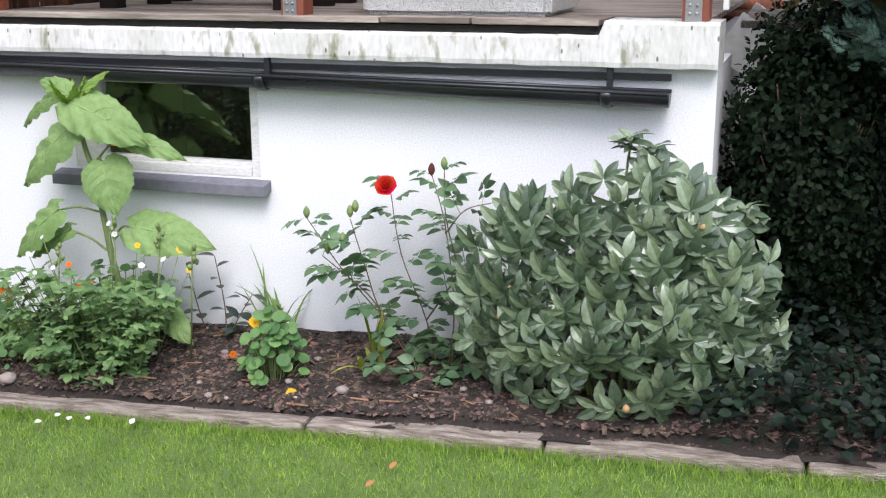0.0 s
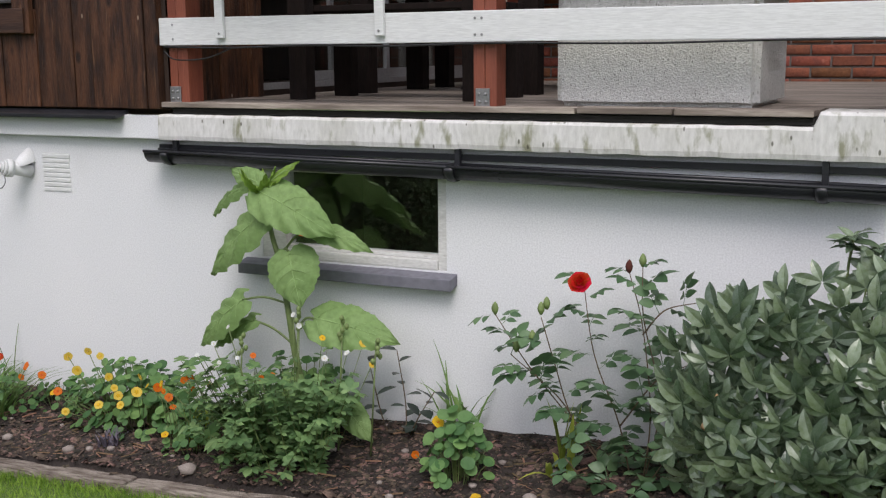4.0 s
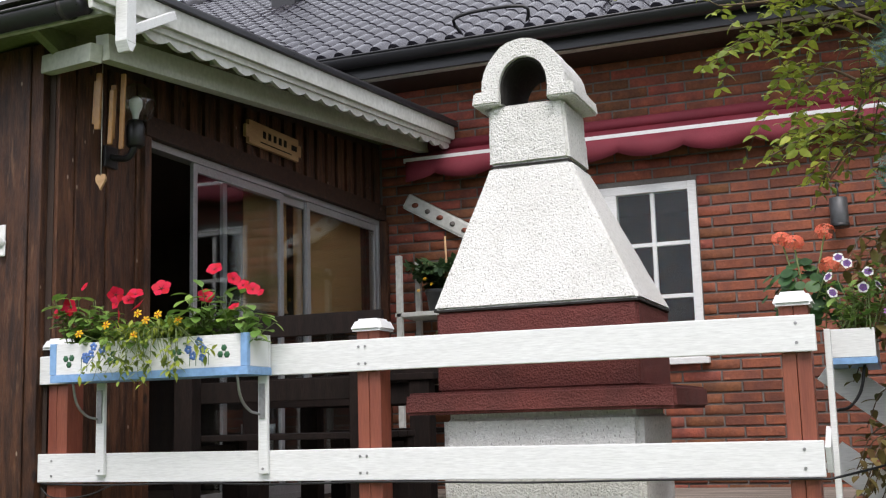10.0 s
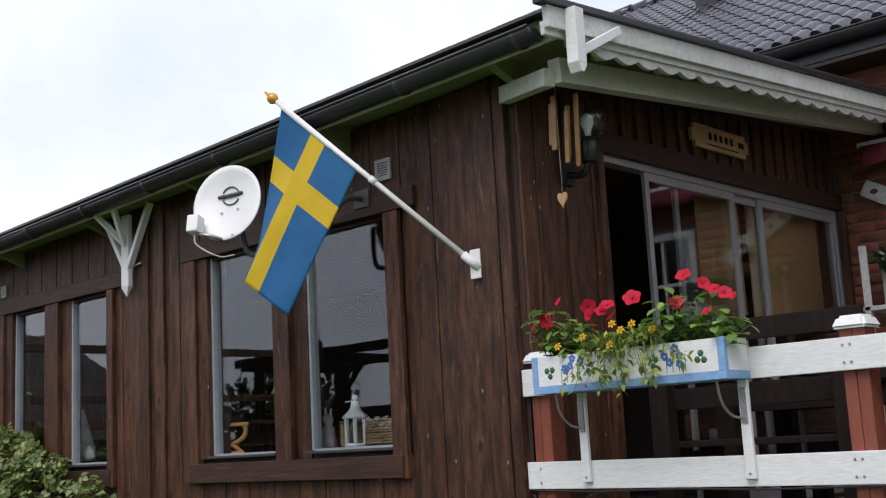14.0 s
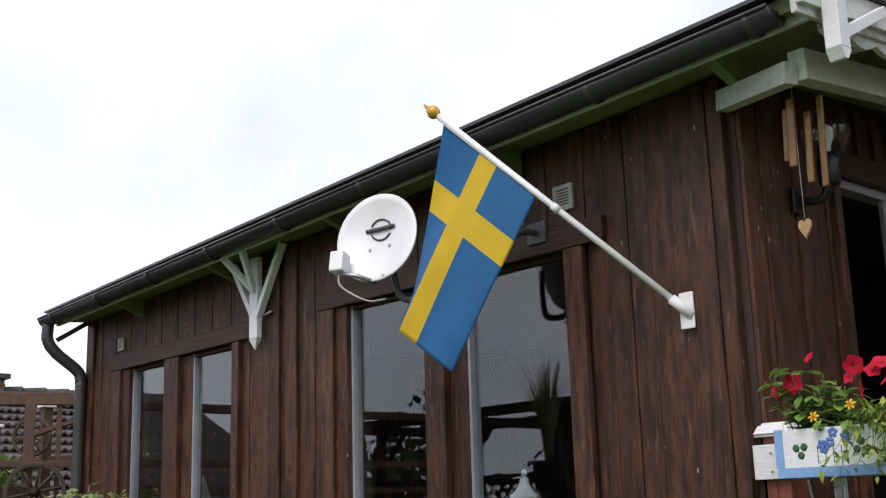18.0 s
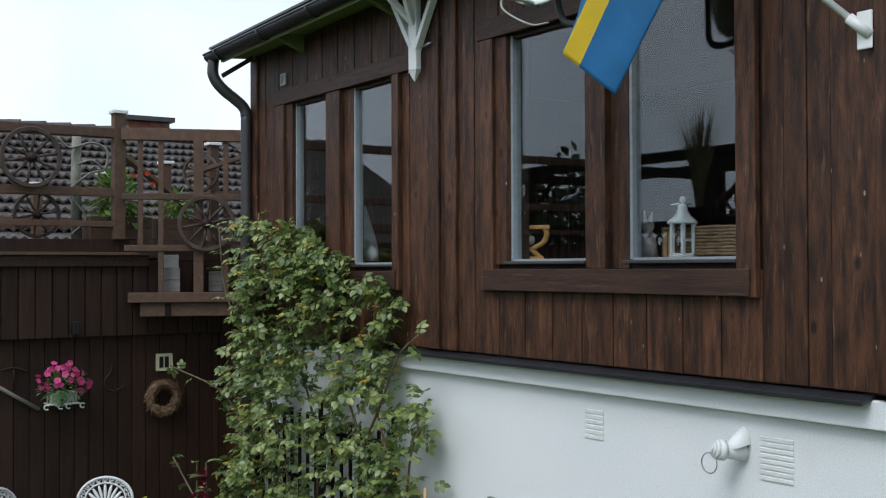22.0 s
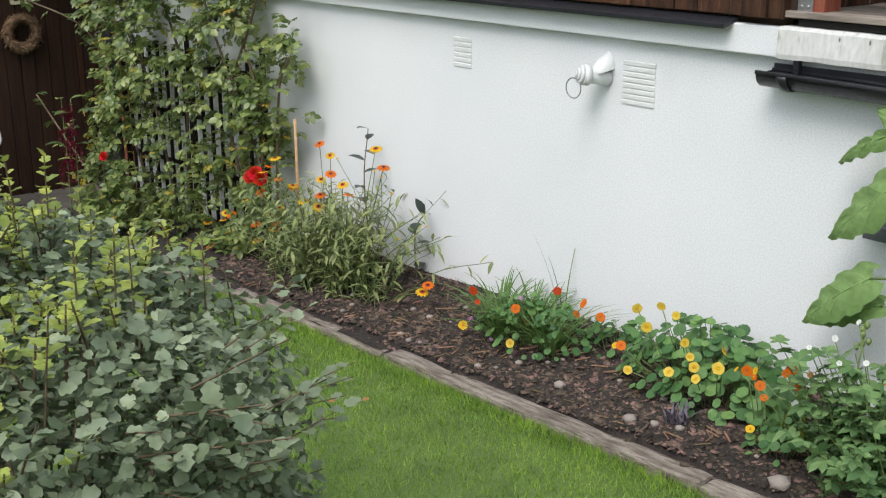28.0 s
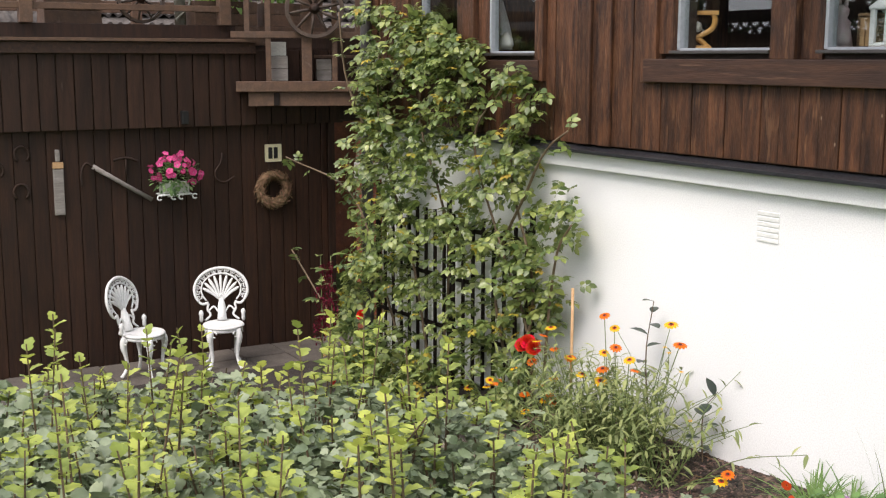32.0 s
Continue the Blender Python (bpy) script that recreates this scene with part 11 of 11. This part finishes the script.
plume = thing("plume_grass", (-11.5, -7.3, 2.41), "tall feathery plume grass in a dark tub, mirrored in the windows", "ornamental grass")
lathe("tub", [(0.16, 0.0), (0.20, 0.05), (0.23, 0.36), (0.25, 0.40), (0.22, 0.40), (0.20, 0.34), (0.02, 0.33)], (-11.5, -7.3, 2.405), M_DARKWOOD, plume)
blades("stalks", (-11.5, -7.3, 2.72), 90, 1.75, material("straw_plume", (0.24, 0.20, 0.11), 0.8, (0.15, 0.14, 0.07), scale=12), plume, 0.33, 0.030, 0.25)

# ---- mulch, stones, grass ----
lawn_fill = 150000
x = rng.uniform(-6.6, 1.8, lawn_fill)
y = -0.795 - 3.4 * rng.random(lawn_fill) ** 1.5
blade = (np.array([(-0.5, 0, 0), (0.5, 0, 0), (0.28, 0.10, 0.55), (0.0, 0.38, 1.0), (-0.28, 0.10, 0.55)]), [(0, 1, 2, 4), (4, 2, 3)])
z = np.array([lawn_z(a, b) for a, b in zip(x, y)]) - 0.004
a = rng.uniform(0, math.tau, lawn_fill)
side = np.stack([np.cos(a), np.sin(a), np.zeros(lawn_fill)], 1)
lean = rng.normal(0, 0.35, (lawn_fill, 2))
up = unit(np.stack([lean[:, 0], lean[:, 1], np.ones(lawn_fill)], 1))
ahead = unit(np.cross(up, side))
turn = np.stack([np.cross(ahead, up), ahead, up], 2)
h = rng.uniform(0.018, 0.040, lawn_fill) * (1 + 0.45 * (y > -0.90))
size = np.stack([rng.uniform(0.0025, 0.0045, lawn_fill), h, h], 1)
grass = part("grass", scatter_mesh("grass", blade, np.stack([x, y, z], 1), turn, size), M_GRASS)
tagged(grass, "short bright green lawn grass", "grass", "", "stuff")

chip_n = 30000
x = rng.uniform(-7.0, 1.2, chip_n)
y = rng.uniform(-0.72, 0.0, chip_n)
chip = (np.array([(-0.5, -0.35, 0), (0.45, -0.5, 0.05), (0.5, 0.3, 0), (-0.3, 0.5, -0.03), (-0.42, -0.3, 0.24), (0.38, -0.38, 0.30), (0.4, 0.24, 0.22), (-0.25, 0.4, 0.2)]), [(4, 5, 6, 7), (0, 1, 5, 4), (1, 2, 6, 5), (2, 3, 7, 6), (3, 0, 4, 7)])
at = np.stack([x, y, [bed_z(a, b) for a, b in zip(x, y)]], 1)
s = rng.gamma(2.2, 0.0042, chip_n) + 0.004
size = np.stack([s * rng.uniform(0.6, 1.8, chip_n), s, s * rng.uniform(0.4, 0.9, chip_n)], 1)
mulch = part("bark_mulch", scatter_mesh("bark_mulch", chip, at, frames_from(at, random_dirs(chip_n, 0.2), unit(rng.normal(0, 0.35, (chip_n, 3)) + (0, 0, 1))), size), M_CHIP)
tagged(mulch, "dark brown bark mulch chips over the bed", "bark mulch", "", "stuff")
straw_n = 420
x, y = rng.uniform(-6.5, 1.0, straw_n), rng.uniform(-0.69, -0.02, straw_n)
at = np.stack([x, y, [bed_z(a, b) + 0.008 for a, b in zip(x, y)]], 1)
strip = (np.array([(-0.05, 0, 0), (0.05, 0, 0), (0.05, 1, 0.02), (-0.05, 1, 0.02), (0, 0, 0.06), (0, 1, 0.08)]), [(0, 4, 5, 3), (4, 1, 2, 5)])
bits = part("bark_strips", scatter_mesh("bark_strips", strip, at, frames_from(at, random_dirs(straw_n, 0.05)), rng.uniform(0.03, 0.09, straw_n)), M_STRAW)
tagged(bits, "pale tan bark strips and dry stalks on the bed", "bark strips", "", "stuff")


def pebble():
    bm = bmesh.new()
    bmesh.ops.create_icosphere(bm, subdivisions=1, radius=1.0)
    for v in bm.verts:
        v.co *= 1 + 0.28 * noise.noise(v.co * 1.7)
        v.co.z *= 0.62
    me = bpy.data.meshes.new("stone")
    bm.to_mesh(me)
    bm.free()
    me.polygons.foreach_set("use_smooth", [True] * len(me.polygons))
    me.materials.append(M_STONE)
    return me


ME_STONE = pebble()
for k in range(95):
    x, y = rng.uniform(-6.2, 0.4), rng.uniform(-0.67, -0.05)
    s = rng.uniform(0.008, 0.022)
    if k < 4:
        x, y, s = ((-2.88, -0.66, 0.045), (-4.05, -0.55, 0.03), (-1.36, -0.55, 0.03), (-3.6, -0.62, 0.032))[k]
    ob = new("stone", ME_STONE)
    ob.matrix_basis = Matrix.Translation((x, y, bed_z(x, y) + s * 0.3)) @ Matrix.Rotation(k * 1.3, 4, "Z") @ Matrix.Scale(s, 4)
    tagged(ob, "small pale grey-brown stone lying on the mulch", "stone", "stones on the bed")
M_DRYLEAF = material("dry_orange_leaf", (0.40, 0.17, 0.05), 0.8, (0.28, 0.13, 0.05), scale=20, bump=0.1)
me_leaf = mesh_of("fallen_leaf", *[leaf_shape(0.6, 0.5, -0.3, 4)[0], leaf_shape(0.6, 0.5, -0.3, 4)[1]], smooth=True)
me_leaf.materials.append(M_DRYLEAF)
me_petal = mesh_of("fallen_petal", *leaf_shape(0.8, 0.4, -0.2, 4), smooth=True)
me_petal.materials.append(P_WHITE)
for x, y in ((-3.02, -1.05), (-0.95, -1.1), (-0.98, -1.25), (-4.7, -1.3), (-4.6, -1.2), (-3.2, -2.0), (-0.2, -1.4)):
    ob = place("fallen_leaf", me_leaf, None, (x, y, lawn_z(x, y) + 0.038), (0.2, -0.3, 1), 0.035, x * 7)
    tagged(ob, "fallen dry orange-brown leaf on the lawn", "fallen leaf", "fallen leaves")
for x, y in ((-2.46, -0.88), (-2.40, -0.90), (-2.33, -0.89), (-2.10, -0.93), (-2.49, -0.96)):
    ob = place("fallen_petal", me_petal, None, (x, y, lawn_z(x, y) + 0.042), (0.2, -0.3, 1), 0.030, x * 9)
    tagged(ob, "fallen white mallow petal on the lawn", "petal", "fallen petals")

# ---- bricks of the house wall ----
def bricks():
    wall = bpy.data.objects["wall_brick"]
    L, H, J = 0.25, 0.062, 0.0135
    bm = bmesh.new()
    add_box(bm, 0, L, -0.012, 0.06, 0, H)
    bmesh.ops.bevel(bm, geom=[e for e in bm.edges if all(v.co.y < 0 for v in e.verts)], offset=0.005, segments=1, affect="EDGES")
    me = bpy.data.meshes.new("brick")
    bm.to_mesh(me)
    bm.free()
    me.materials.append(M_BRICK)
    near, far = [], []
    z, row = 1.36, 0
    while z < 4.80:
        x = -3.38 + (0.0 if row % 2 else -(L + J) / 2)
        while x < 4.1:
            a, b = x, x + L
            inside = b > BWIN[0] + 0.01 and a < BWIN[1] - 0.01 and z + H > BWIN[2] - 0.01 and z < BWIN[3] + 0.01
            cut = None
            if inside:
                if a < BWIN[0] - 0.05:
                    cut = (a, BWIN[0] - 0.008)
                elif b > BWIN[1] + 0.05:
                    cut = (BWIN[1] + 0.008, b)
            elif a > -3.37:
                cut = (a, b)
            elif b > -3.33:
                cut = (-3.375, b)
            if cut:
                spot = (cut[0], z, (cut[1] - cut[0]) / L)
                (near if -0.95 < cut[0] < 0.75 and 1.6 < z < 3.75 else far).append(spot)
            x += L + J
        z += H + J
        row += 1
    for x, z, s in near:
        ob = new("brick", me)
        ob.parent = wall
        ob.matrix_basis = Matrix.Translation((x, YB + 0.013 + rng.uniform(-0.003, 0.002), z)) @ Matrix.Diagonal((s, 1, 1, 1))
    v = np.array([q.co for q in me.vertices])
    f = [tuple(p.vertices) for p in me.polygons]
    at = [(x, YB + 0.013 + rng.uniform(-0.003, 0.002), z) for x, z, s in far]
    size = [(s, 1, 1) for x, z, s in far]
    turn = np.repeat(np.eye(3)[None], len(far), 0)
    tagged(part("bricks", scatter_mesh("bricks", (v, f), at, turn, size), M_BRICK_FAR, wall), kind="stuff")


M_BRICK_FAR = material("red_brick_joined", (0.285, 0.084, 0.038), 0.85, (0.160, 0.052, 0.033), scale=9, fine=55, bump=0.7, bump_scale=45, island=0.28, stain=((0.45, 0.20, 0.12), 0.66, 0.5, 14), bump_far=0.006)
bricks()
